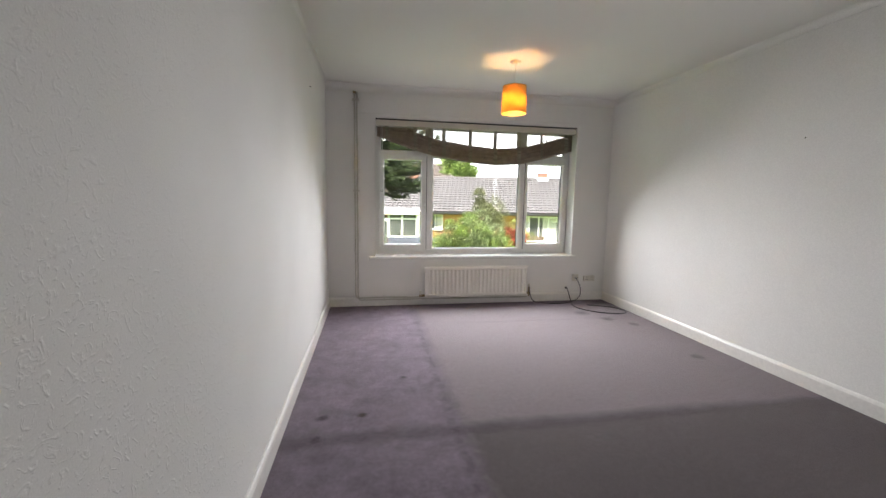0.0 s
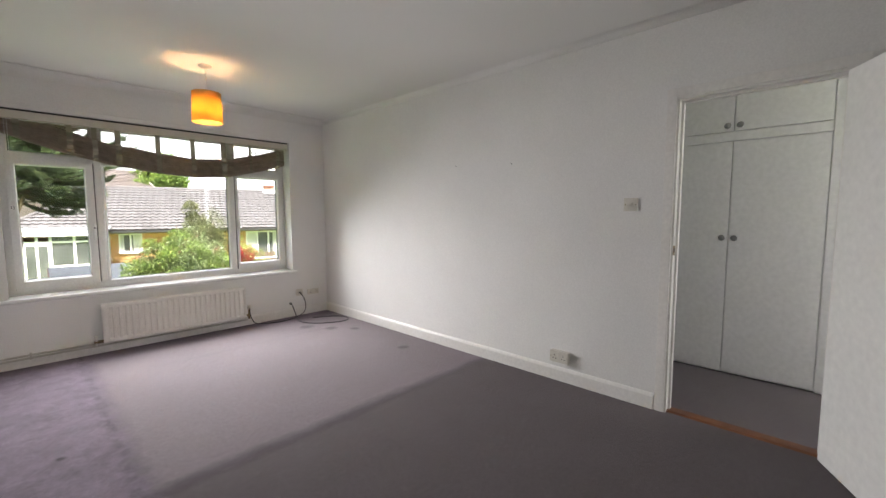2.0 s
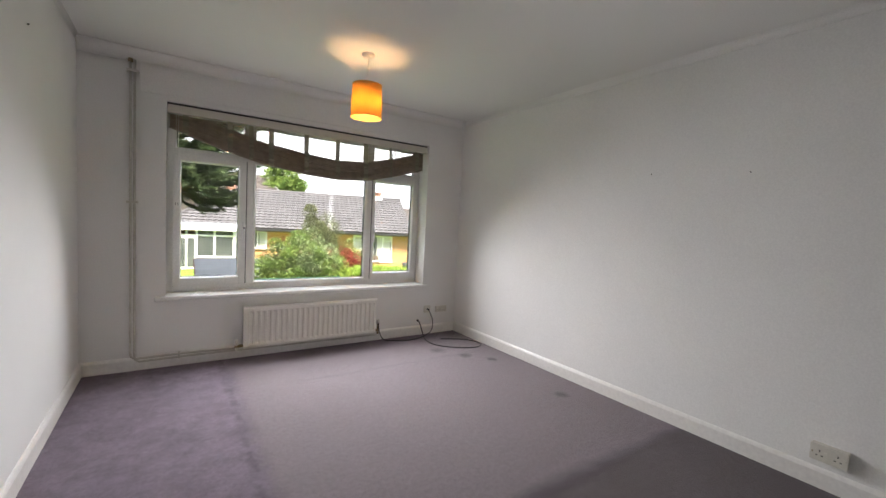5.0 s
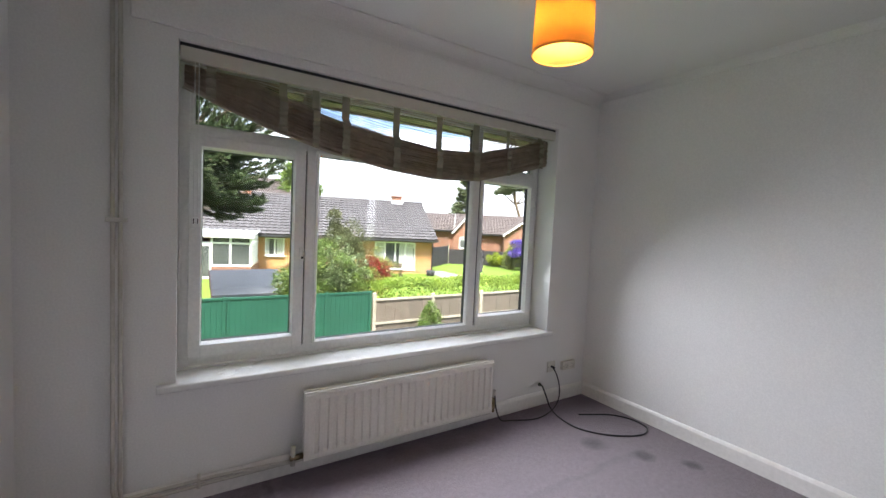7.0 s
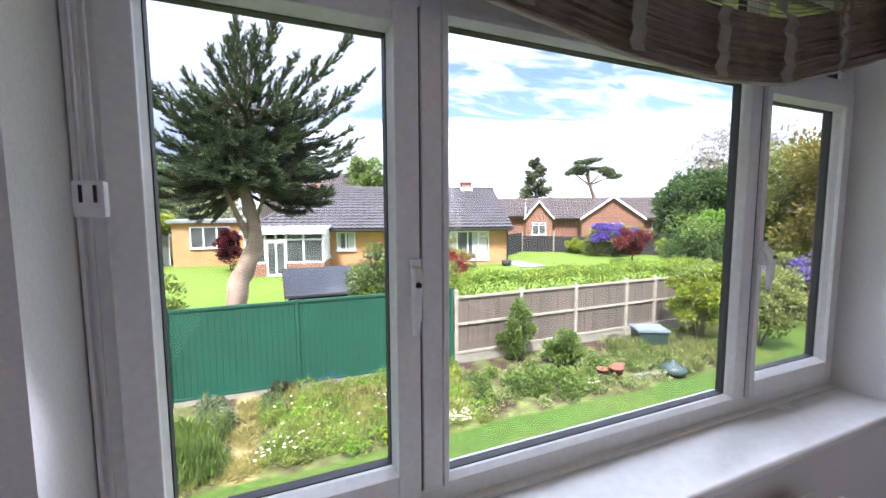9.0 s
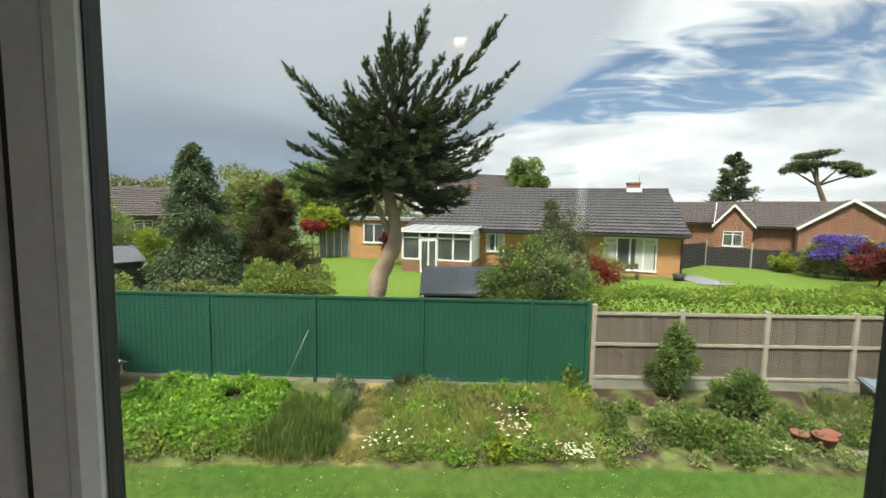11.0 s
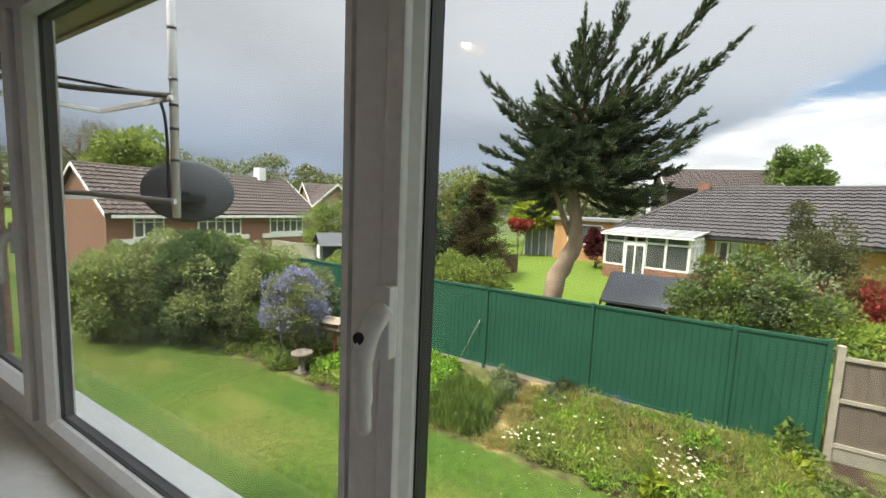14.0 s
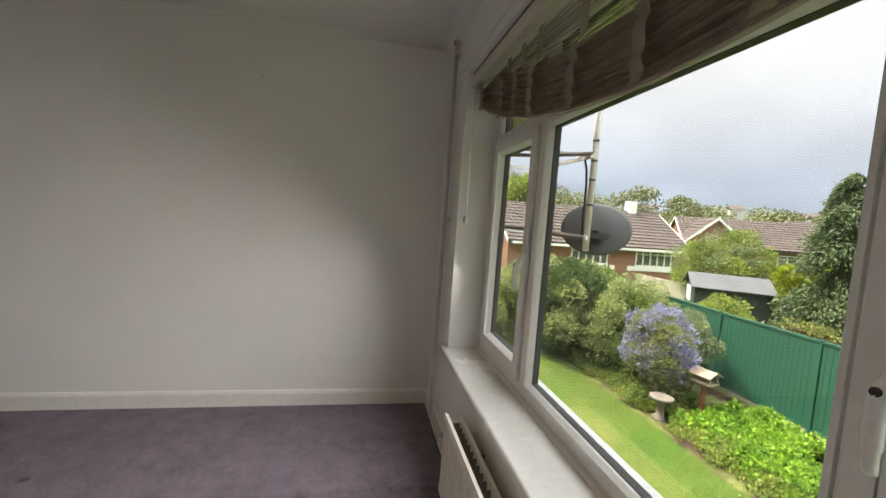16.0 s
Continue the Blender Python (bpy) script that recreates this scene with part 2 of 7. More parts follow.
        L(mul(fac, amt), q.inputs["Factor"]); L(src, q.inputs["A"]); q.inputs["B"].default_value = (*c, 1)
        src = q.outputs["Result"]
    tuft = N("ShaderNodeTexNoise"); tuft.inputs["Scale"].default_value = 240; tuft.inputs["Detail"].default_value = 2
    L(co.outputs["Object"], tuft.inputs["Vector"])
    tv = N("ShaderNodeMapRange"); tv.inputs[3].default_value, tv.inputs[4].default_value = 0.70, 1.30
    mott = N("ShaderNodeTexNoise"); mott.inputs["Scale"].default_value = 38; mott.inputs["Detail"].default_value = 6; mott.inputs["Roughness"].default_value = 0.7
    L(co.outputs["Object"], mott.inputs["Vector"])
    both = N("ShaderNodeMix"); both.inputs["Factor"].default_value = 0.55
    L(tuft.outputs["Fac"], both.inputs["A"]); L(mott.outputs["Fac"], both.inputs["B"])
    L(both.outputs["Result"], tv.inputs[0])
    tv.inputs[1].default_value, tv.inputs[2].default_value = 0.28, 0.72
    h = N("ShaderNodeHueSaturation"); L(src, h.inputs["Color"]); L(tv.outputs[0], h.inputs["Value"])
    L(h.outputs[0], p.inputs["Base Color"])
    return m


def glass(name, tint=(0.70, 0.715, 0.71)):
    """Window glass: a grey tint added to dim the view outside, gloss rising towards grazing angles."""
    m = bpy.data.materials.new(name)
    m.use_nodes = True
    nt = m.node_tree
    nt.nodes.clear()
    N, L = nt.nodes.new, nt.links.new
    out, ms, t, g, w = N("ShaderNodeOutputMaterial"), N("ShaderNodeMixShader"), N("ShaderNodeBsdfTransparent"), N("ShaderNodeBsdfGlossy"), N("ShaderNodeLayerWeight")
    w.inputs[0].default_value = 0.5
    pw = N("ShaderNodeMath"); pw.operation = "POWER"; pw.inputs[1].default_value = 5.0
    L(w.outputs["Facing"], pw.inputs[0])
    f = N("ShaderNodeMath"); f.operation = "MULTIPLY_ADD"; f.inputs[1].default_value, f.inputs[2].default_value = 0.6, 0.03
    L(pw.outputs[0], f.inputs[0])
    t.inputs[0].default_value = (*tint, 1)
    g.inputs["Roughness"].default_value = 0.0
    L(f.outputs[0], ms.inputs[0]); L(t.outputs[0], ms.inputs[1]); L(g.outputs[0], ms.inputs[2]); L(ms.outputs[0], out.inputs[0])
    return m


def glow(name, colour, strength):
    m = bpy.data.materials.new(name)
    m.use_nodes = True
    p = m.node_tree.nodes["Principled BSDF"]
    p.inputs["Base Color"].default_value = (*colour, 1)
    p.inputs["Emission Color"].default_value = (*colour, 1)
    p.inputs["Emission Strength"].default_value = strength
    return m


def brick(name, c1, c2, mortar, scale=1.0, rough=0.85):
    m = bpy.data.materials.new(name)
    m.use_nodes = True
    nt = m.node_tree
    N, L = nt.nodes.new, nt.links.new
    p = nt.nodes["Principled BSDF"]
    co = N("ShaderNodeTexCoord"); sep = N("ShaderNodeSeparateXYZ"); comb = N("ShaderNodeCombineXYZ"); add = N("ShaderNodeMath"); add.operation = "ADD"
    L(co.outputs["Object"], sep.inputs[0]); L(sep.outputs["X"], add.inputs[0]); L(sep.outputs["Y"], add.inputs[1])
    L(add.outputs[0], comb.inputs[0]); L(sep.outputs["Z"], comb.inputs[1])
    b = N("ShaderNodeTexBrick")
    b.inputs["Color1"].default_value, b.inputs["Color2"].default_value, b.inputs["Mortar"].default_value = (*c1, 1), (*c2, 1), (*mortar, 1)
    b.inputs["Scale"].default_value, b.inputs["Mortar Size"].default_value = 1.0 * scale, 0.006
    b.inputs["Brick Width"].default_value, b.inputs["Row Height"].default_value = 0.225, 0.075
    L(comb.outputs[0], b.inputs["Vector"])
    n = N("ShaderNodeTexNoise"); n.inputs["Scale"].default_value = 2.5; L(co.outputs["Object"], n.inputs["Vector"])
    r = N("ShaderNodeMapRange"); r.inputs[3].default_value, r.inputs[4].default_value = 0.7, 1.3; L(n.outputs["Fac"], r.inputs[0])
    h = N("ShaderNodeHueSaturation"); L(b.outputs["Color"], h.inputs["Color"]); L(r.outputs[0], h.inputs["Value"])
    L(h.outputs[0], p.inputs["Base Color"])
    p.inputs["Roughness"].default_value = rough
    bp = N("ShaderNodeBump"); bp.inputs["Strength"].default_value, bp.inputs["Distance"].default_value = 0.4, 0.006
    L(b.outputs["Fac"], bp.inputs["Height"]); bp.invert = True; L(bp.outputs[0], p.inputs["Normal"])
    return m


WHITE = (0.805, 0.797, 0.772)
M_WALL = mat("wall emulsion", WHITE, (0.742, 0.733, 0.71), 0.8, scale=0.9, fine=120, bump=0.25, depth=0.0015)
M_CHIP = woodchip("textured wallpaper", WHITE)
M_CEIL = mat("ceiling emulsion", (0.76, 0.753, 0.72), (0.73, 0.723, 0.69), 0.85, scale=0.7, fine=150, bump=0.2, depth=0.001)
M_GLOSS = mat("white gloss paint", (0.80, 0.785, 0.75), (0.77, 0.75, 0.71), 0.32, scale=3, fine=40, bump=0.08, depth=0.001)
M_DOORW = mat("door paint", (0.80, 0.795, 0.76), (0.77, 0.765, 0.73), 0.30, scale=2, fine=25, bump=0.10, depth=0.001)
M_WARD = mat("wardrobe paint", (0.80, 0.80, 0.80), (0.77, 0.77, 0.77), 0.42, scale=2, fine=30, bump=0.08, depth=0.001)
M_UPVC = mat("white plastic", (0.82, 0.82, 0.80), (0.79, 0.79, 0.77), 0.33, scale=5, fine=60, bump=0.03, depth=0.0005)
M_HANDLE = mat("bright white handle enamel", (0.90, 0.90, 0.89), (0.87, 0.87, 0.86), 0.22, scale=9, fine=80, bump=0.02, depth=0.0004)
M_GASKET = mat("black rubber", (0.035, 0.035, 0.037), (0.05, 0.05, 0.052), 0.6, scale=20, bump=0.1)
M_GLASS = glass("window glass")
M_CARPET = carpet("carpet")
M_SILL = mat("sill paint", (0.80, 0.80, 0.775), (0.77, 0.765, 0.74), 0.25, scale=3, fine=30, bump=0.08, depth=0.001)
M_RAD = mat("radiator enamel", (0.76, 0.74, 0.685), (0.73, 0.705, 0.65), 0.38, scale=4, fine=80, bump=0.05, depth=0.0006)
M_DUST = mat("dusty steel", (0.22, 0.20, 0.18), (0.15, 0.135, 0.12), 0.8, scale=15, bump=0.2)
M_PIPE = mat("painted pipe", (0.60, 0.575, 0.52), (0.50, 0.475, 0.42), 0.45, scale=9, bump=0.1)
M_BRASS = mat("tarnished brass", (0.36, 0.28, 0.15), (0.24, 0.19, 0.11), 0.45, 0.9, scale=30, bump=0.1)
M_SOCKET = mat("aged socket plastic", (0.66, 0.635, 0.56), (0.62, 0.59, 0.52), 0.4, scale=20, bump=0.04)
M_DARK = mat("dark slot", (0.02, 0.02, 0.02), (0.03, 0.03, 0.03), 0.7, scale=30, bump=0.05)
M_CABLE = mat("black cable", (0.012, 0.012, 0.014), (0.02, 0.02, 0.022), 0.45, scale=30, bump=0.1)
M_SHADE = mat("mustard shade fabric", (0.70, 0.45, 0.13), (0.64, 0.40, 0.11), 0.85, scale=8, fine=500, bump=0.3, depth=0.0005, trans=0.45)
M_SHADEIN = mat("shade lining", (0.85, 0.80, 0.68), (0.82, 0.77, 0.64), 0.6, scale=8, bump=0.05, trans=0.3)
M_BULB = glow("lit bulb", (1.0, 0.68, 0.34), 15.0)
M_REED = mat("brown reed", (0.54, 0.46, 0.365), (0.42, 0.35, 0.275), 0.75, scale=18, fine=150, bump=0.3, island=0.25, trans=0.5)
M_REEDL = mat("pale batten", (0.50, 0.46, 0.35), (0.44, 0.40, 0.30), 0.7, scale=14, bump=0.2)
M_TAPE = mat("cream cotton tape", (0.50, 0.47, 0.36), (0.42, 0.39, 0.30), 0.9, scale=20, fine=600, bump=0.4, depth=0.0006, trans=0.4)
M_STRIP = mat("oak threshold", (0.20, 0.072, 0.026), (0.14, 0.048, 0.018), 0.45, scale=6, fine=120, bump=0.15)
M_KNOB = mat("grey knob", (0.27, 0.27, 0.26), (0.22, 0.22, 0.21), 0.35, 0.4, scale=20, bump=0.05)
M_CHROME = mat("brushed metal", (0.55, 0.55, 0.55), (0.45, 0.45, 0.45), 0.3, 1.0, scale=20, bump=0.05)

M_GREENF = mat("green powder-coated steel", (0.016, 0.083, 0.050), (0.013, 0.070, 0.042), 0.5, scale=1.2, fine=30, bump=0.1, depth=0.002)
M_GRAVELB = mat("concrete gravel board", (0.30, 0.28, 0.22), (0.22, 0.21, 0.16), 0.9, scale=4, fine=60, bump=0.4, depth=0.004)
M_FENCEW = mat("weathered fence board", (0.155, 0.125, 0.095), (0.10, 0.082, 0.062), 0.9, scale=5, fine=50, bump=0.3, depth=0.004, obrand=0.16)
M_POSTC = mat("pale concrete post", (0.36, 0.33, 0.26), (0.28, 0.25, 0.19), 0.9, scale=5, fine=50, bump=0.3, depth=0.003)
M_SOIL = mat("dark soil", (0.06, 0.038, 0.024), (0.035, 0.022, 0.015), 0.95, scale=8, fine=60, bump=0.8, depth=0.03)
M_BARK = mat("peeling pale bark", (0.40, 0.30, 0.21), (0.26, 0.19, 0.13), 0.9, scale=5, fine=26, bump=0.8, depth=0.03)
M_TWIG = mat("brown twig", (0.12, 0.085, 0.055), (0.08, 0.055, 0.035), 0.9, scale=8, bump=0.4)


def leafmat(name, a, b, island=0.38, trans=0.48):
    return mat(name, tuple(c * k for c, k in zip(a, (1.24, 1.28, 0.92))), tuple(c * k for c, k in zip(b, (1.24, 1.28, 0.92))), 0.6, scale=1.6, fine=9, bump=0, island=island, trans=trans, spec=0.3)


L_CYPRESS = leafmat("cypress foliage", (0.056, 0.078, 0.040), (0.034, 0.052, 0.030), 0.5, 0.22)
L_GREEN = leafmat("mid green leaves", (0.138, 0.190, 0.056), (0.095, 0.142, 0.044))
L_LIGHT = leafmat("light green leaves", (0.200, 0.240, 0.072), (0.140, 0.185, 0.054))
L_BRIGHT = leafmat("fresh bright leaves", (0.185, 0.310, 0.046), (0.120, 0.225, 0.036))
L_YELLOW = leafmat("yellow-green leaves", (0.240, 0.270, 0.030), (0.160, 0.210, 0.026))
L_DARK = leafmat("dark green leaves", (0.062, 0.098, 0.040), (0.044, 0.074, 0.031))
L_OLIVE = leafmat("olive leaves", (0.190, 0.205, 0.082), (0.130, 0.150, 0.060))
L_BLUE = leafmat("ceanothus blossom", (0.185, 0.180, 0.44), (0.27, 0.26, 0.54), 0.25)
L_PURPLE = leafmat("violet blossom", (0.105, 0.062, 0.38), (0.150, 0.10, 0.46), 0.3)
L_RED = leafmat("red leaves", (0.22, 0.030, 0.030), (0.30, 0.060, 0.045), 0.4)
L_WINE = leafmat("wine-red leaves", (0.085, 0.012, 0.022), (0.060, 0.010, 0.016), 0.3)
L_RUST = leafmat("rusty brown foliage", (0.072, 0.054, 0.028), (0.044, 0.040, 0.022), 0.35)
L_SILVER = leafmat("grey-green leaves", (0.175, 0.205, 0.140), (0.125, 0.155, 0.100), 0.3)
L_HEDGE = leafmat("young laurel leaves", (0.205, 0.265, 0.055), (0.140, 0.205, 0.042), 0.35)
L_SAGE = leafmat("sage green leaves", (0.225, 0.255, 0.130), (0.160, 0.190, 0.095), 0.35)
L_STRAW = leafmat("dry grass", (0.30, 0.265, 0.125), (0.22, 0.195, 0.09), 0.3)
L_WHITE = leafmat("white petals", (0.64, 0.64, 0.61), (0.58, 0.56, 0.56), 0.1, 0.2)
L_BARE = leafmat("bare twigs haze", (0.16, 0.14, 0.115), (0.12, 0.10, 0.085), 0.2, 0.0)
# haze of distance is painted into this leaf colour
L_HAZE = leafmat("distant woods", (0.150, 0.160, 0.095), (0.105, 0.116, 0.074), 0.3, 0.15)
M_TILE = mat("brown-grey concrete roof tile", (0.066, 0.060, 0.060), (0.045, 0.040, 0.040), 0.8, scale=1.5, fine=14, bump=0.3, depth=0.01)
M_TILER = mat("red-brown concrete roof tile", (0.082, 0.062, 0.053), (0.058, 0.044, 0.038), 0.8, scale=1.5, fine=14, bump=0.3, depth=0.01)
M_BRICKO = brick("orange bungalow brick", (0.50, 0.25, 0.085), (0.42, 0.19, 0.065), (0.42, 0.33, 0.22))
M_BRICKR = brick("red house brick", (0.24, 0.098, 0.056), (0.19, 0.078, 0.046), (0.32, 0.25, 0.2))
M_BARGE = mat("white bargeboard paint", (0.78, 0.78, 0.76), (0.72, 0.72, 0.70), 0.5, scale=3)
M_ROOM = mat("dark room behind glass", (0.055, 0.06, 0.058), (0.10, 0.105, 0.10), 0.25, scale=1.6, fine=4, bump=0)
M_CURTAIN = mat("pale curtain", (0.52, 0.52, 0.48), (0.44, 0.44, 0.41), 0.9, scale=3)
M_FELT = mat("grey roofing felt", (0.090, 0.094, 0.100), (0.068, 0.072, 0.077), 0.95, scale=3, fine=40, bump=0.3)
M_SHEDG = mat("dark green shed boards", (0.030, 0.040, 0.032), (0.022, 0.030, 0.024), 0.8, scale=4)
M_SHEDR = mat("red-brown shed boards", (0.11, 0.045, 0.032), (0.08, 0.032, 0.024), 0.85, scale=4)
M_BLACKF = mat("dark stained fence", (0.030, 0.027, 0.028), (0.020, 0.018, 0.019), 0.85, scale=3)
M_ALU = mat("galvanised mast", (0.93, 0.93, 0.95), (0.84, 0.84, 0.86), 0.25, 0.0, scale=9, fine=60, bump=0.1)
M_DISH = mat("dark grey perforated dish", (0.098, 0.106, 0.112), (0.080, 0.088, 0.094), 0.6, scale=6, fine=500, bump=0.2)
M_PAVE = mat("grey patio paving", (0.19, 0.19, 0.19), (0.15, 0.15, 0.15), 0.9, scale=3, bump=0.3)
M_TERRA = mat("terracotta", (0.21, 0.075, 0.045), (0.16, 0.058, 0.036), 0.85, scale=8)
M_BINLID = mat("blue-grey plastic lid", (0.17, 0.20, 0.23), (0.13, 0.155, 0.18), 0.5, scale=6)
M_BINBODY = mat("dark green plastic", (0.022, 0.045, 0.035), (0.018, 0.036, 0.028), 0.5, scale=6)
M_BIRDW = mat("weathered bird table wood", (0.30, 0.24, 0.18), (0.20, 0.16, 0.12), 0.85, scale=9, bump=0.3)
M_BIRDP = mat("red-stained post", (0.20, 0.065, 0.03), (0.14, 0.045, 0.022), 0.8, scale=9, bump=0.3)
M_STONE = mat("grey cast stone", (0.17, 0.145, 0.115), (0.12, 0.105, 0.085), 0.9, scale=9, fine=60, bump=0.4)
M_CONS = mat("conservatory roof sheet", (0.27, 0.275, 0.275), (0.21, 0.215, 0.215), 0.35, scale=3)

# ---- mesh helpers ----


def box(bm, x0, x1, y0, y1, z0, z1, bevel=0.0):
    vs = [bm.verts.new((x, y, z)) for x in (x0, x1) for y in (y0, y1) for z in (z0, z1)]
    fs = [bm.faces.new([vs[i] for i in q]) for q in ((0, 1, 3, 2), (4, 6, 7, 5), (0, 4, 5, 1), (2, 3, 7, 6), (0, 2, 6, 4), (1, 5, 7, 3))]
    if bevel:
        es = list({e for f in fs for e in f.edges})
        bmesh.ops.bevel(bm, geom=es, offset=bevel, segments=2, profile=0.7, affect="EDGES")
    return bm


def boxes(*rows, bevel=0.0):
    bm = bmesh.new()
    for r in rows:
        box(bm, *r, bevel=bevel)
    return bm


def smooth_line(pts, n=6):
    """Points along a Catmull-Rom curve through pts."""
    P = [Vector(p) for p in pts]
    P = [P[0] * 2 - P[1]] + P + [P[-1] * 2 - P[-2]]
    out = []
    for i in range(1, len(P) - 2):
        for k in range(n):
            t = k / n
            a, b, c, d = P[i - 1], P[i], P[i + 1], P[i + 2]
            out.append(0.5 * ((2 * b) + (c - a) * t + (2 * a - 5 * b + 4 * c - d) * t * t + (3 * b - a - 3 * c + d) * t ** 3))
    out.append(P[-2])
    return out


def tube(bm, pts, r, seg=8, caps=True):
    """A round tube along pts; r is one radius or one for each point."""
    pts = [Vector(p) for p in pts]
    rs = r if isinstance(r, (list, tuple)) else [r] * len(pts)
    rings, prev = [], None
    for i, p in enumerate(pts):
        d = (pts[min(i + 1, len(pts) - 1)] - pts[max(i - 1, 0)]).normalized()
        if prev is None:
            side = d.orthogonal().normalized()
        else:
            side = (prev - d * prev.dot(d)).normalized()
        prev = side
        up = d.cross(side)
        rings.append([bm.verts.new(p + (side * math.cos(a) + up * math.sin(a)) * rs[i]) for a in (2 * math.pi * k / seg for k in range(seg))])
    for a, b in zip(rings, rings[1:]):
        for k in range(seg):
            f = bm.faces.new((a[k], a[(k + 1) % seg], b[(k + 1) % seg], b[k]))
            f.smooth = True
    if caps:
        bm.faces.new(rings[0][::-1]); bm.faces.new(rings[-1])
    return bm


def lathe(bm, profile, c=(0, 0, 0), seg=32, close=False):
    """Turns (radius, height) pairs about the vertical line through c."""
    rings = [[bm.verts.new((c[0] + r * math.cos(2 * math.pi * k / seg), c[1] + r * math.sin(2 * math.pi * k / seg), c[2] + z)) for k in range(seg)] for r, z in profile]
    pairs = list(zip(rings, rings[1:])) + ([(rings[-1], rings[0])] if close else [])
    for a, b in pairs:
        for k in range(seg):
            f = bm.faces.new((a[k], a[(k + 1) % seg], b[(k + 1) % seg], b[k]))
            f.smooth = True
    return bm


def prism(bm, outline, axis, a, b):
    """Pulls a closed outline of pairs along an axis from a to b."""
    def at(p, t):
        return {"x": (t, p[0], p[1]), "y": (p[0], t, p[1]), "z": (p[0], p[1], t)}[axis]
    v0, v1 = [bm.verts.new(at(p, a)) for p in outline], [bm.verts.new(at(p, b)) for p in outline]
    n = len(outline)
    for i in range(n):
        bm.faces.new((v0[i], v0[(i + 1) % n], v1[(i + 1) % n], v1[i]))
    bm.faces.new(v0[::-1]); bm.faces.new(v1)
    return bm


def part(name, bm, material, parent=None, label=""):
    """Links a bmesh as one mesh object, under a thing or a part."""
    bmesh.ops.recalc_face_normals(bm, faces=bm.faces[:])
    me = bpy.data.meshes.new(name)
    bm.to_mesh(me)
    bm.free()
    me.materials.append(material)
    ob = new(name, me)
    if parent:
        ob.parent = parent
    if label:
        ob["label"] = label
    return ob


def thing(name, label, category, group="", kind="", at=None):
    ob = new(name)
    if at is not None:
        ob.matrix_world = at
    return tagged(ob, label, category, group, kind)


def setting(name, bm, material, label, category):
    return tagged(part(name, bm, material), label, category, "", "structure")


# ---- the room: shell ----
XL, XR, YB, YW, H = -0.30, 3.17, -1.10, 4.90, 2.50       # left wall, right wall, back wall, window wall, ceiling
WX0, WX1, WZ0, WZ1 = 0.24, 2.70, 0.56, 2.165             # window opening
YO = 5.17                                               # outer face
DY0, DY1, DZ = -0.02, 0.72, 1.985                        # doorway in the right wall
XH = 3.29                                               # hall side of that wall
HX1 = 4.86                                              # hall's far wall, behind the wardrobes

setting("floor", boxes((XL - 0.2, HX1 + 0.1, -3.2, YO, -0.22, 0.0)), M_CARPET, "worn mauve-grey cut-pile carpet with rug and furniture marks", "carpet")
setting("ceiling", boxes((XL - 0.2, HX1 + 0.1, -3.2, YO, H, H + 0.2)), M_CEIL, "plain white emulsioned ceiling", "ceiling")
setting("wall_west", boxes((XL - 0.2, XL, YB - 0.2, YO, 0, H)), M_CHIP, "white painted wall with flecked textured wallpaper", "wall")
setting("wall_south", boxes((XL, XH, YB - 0.2, YB, 0, H)), M_WALL, "plain white painted wall", "wall")
setting("wall_north", boxes((XL, WX0, YW, YO, 0, H), (WX1, HX1 + 0.1, YW, YO, 0, H), (WX0, WX1, YW, YO, 0, WZ0), (WX0, WX1, YW, YO, WZ1, H)), M_WALL, "white painted window wall with deep reveal", "wall")
setting("wall_east", boxes((XR, XH, YB, DY0 - 0.03, 0, H), (XR, XH, DY1 + 0.03, YW, 0, H), (XR, XH, DY0 - 0.03, DY1 + 0.03, DZ + 0.03, H)), M_WALL, "white painted wall with small nail marks", "wall")
# the hall's unseen end stays open above 0.9 m to let light in
setting("wall_hall", boxes((HX1, HX1 + 0.1, -3.2, YW, 0, H), (XH, HX1, 2.6, 2.7, 0, H), (XH - 0.1, XH, -3.2, YB - 0.2, 0, H), (XH, HX1, -3.2, -3.1, 0, 0.9)), M_WALL, "plain white hall wall", "wall")

# coving: a quarter-round hollow between wall and ceiling
def coving(name, axis, a, b, wall, into, r=0.085):
    pts = [(wall, H), (wall, H - r)] + [(wall + into * (r - r * math.cos(t)), H - r + r * math.sin(t)) for t in (math.pi / 2 * k / 12 for k in range(1, 12))] + [(wall + into * r, H)]
    bm = prism(bmesh.new(), pts, axis, a, b)
    for f in bm.faces:
        f.smooth = len(f.verts) == 4
    for e in bm.edges:
        if len(e.link_faces) == 2 and e.calc_face_angle() > 0.35:
            e.smooth = False
    setting(name, bm, M_WALL, "white plaster coving", "coving")


def coving_hollow(name, axis, a, b, wall, into, r):
    pts = [(wall, H), (wall, H - r), (wall + into * 0.006, H - r)] + [(wall + into * (r - (r - 0.006) * math.cos(t)), H - r + (r - 0.006) * math.sin(t)) for t in (math.pi / 2 * k / 8 for k in range(1, 8))] + [(wall + into * r, H - 0.006), (wall + into * r, H)]
    setting(name, prism(bmesh.new(), pts, axis, a, b), M_CEIL, "white plaster coving with a fine shadow line", "coving")


coving_hollow("trim_coving_north", "x", XL, XR, YW, -1, 0.085)
coving("trim_coving_east", "y", YB, YW - 0.002, XR, -1, 0.045)
coving("trim_coving_west", "y", YB, YW - 0.002, XL, 1, 0.025)


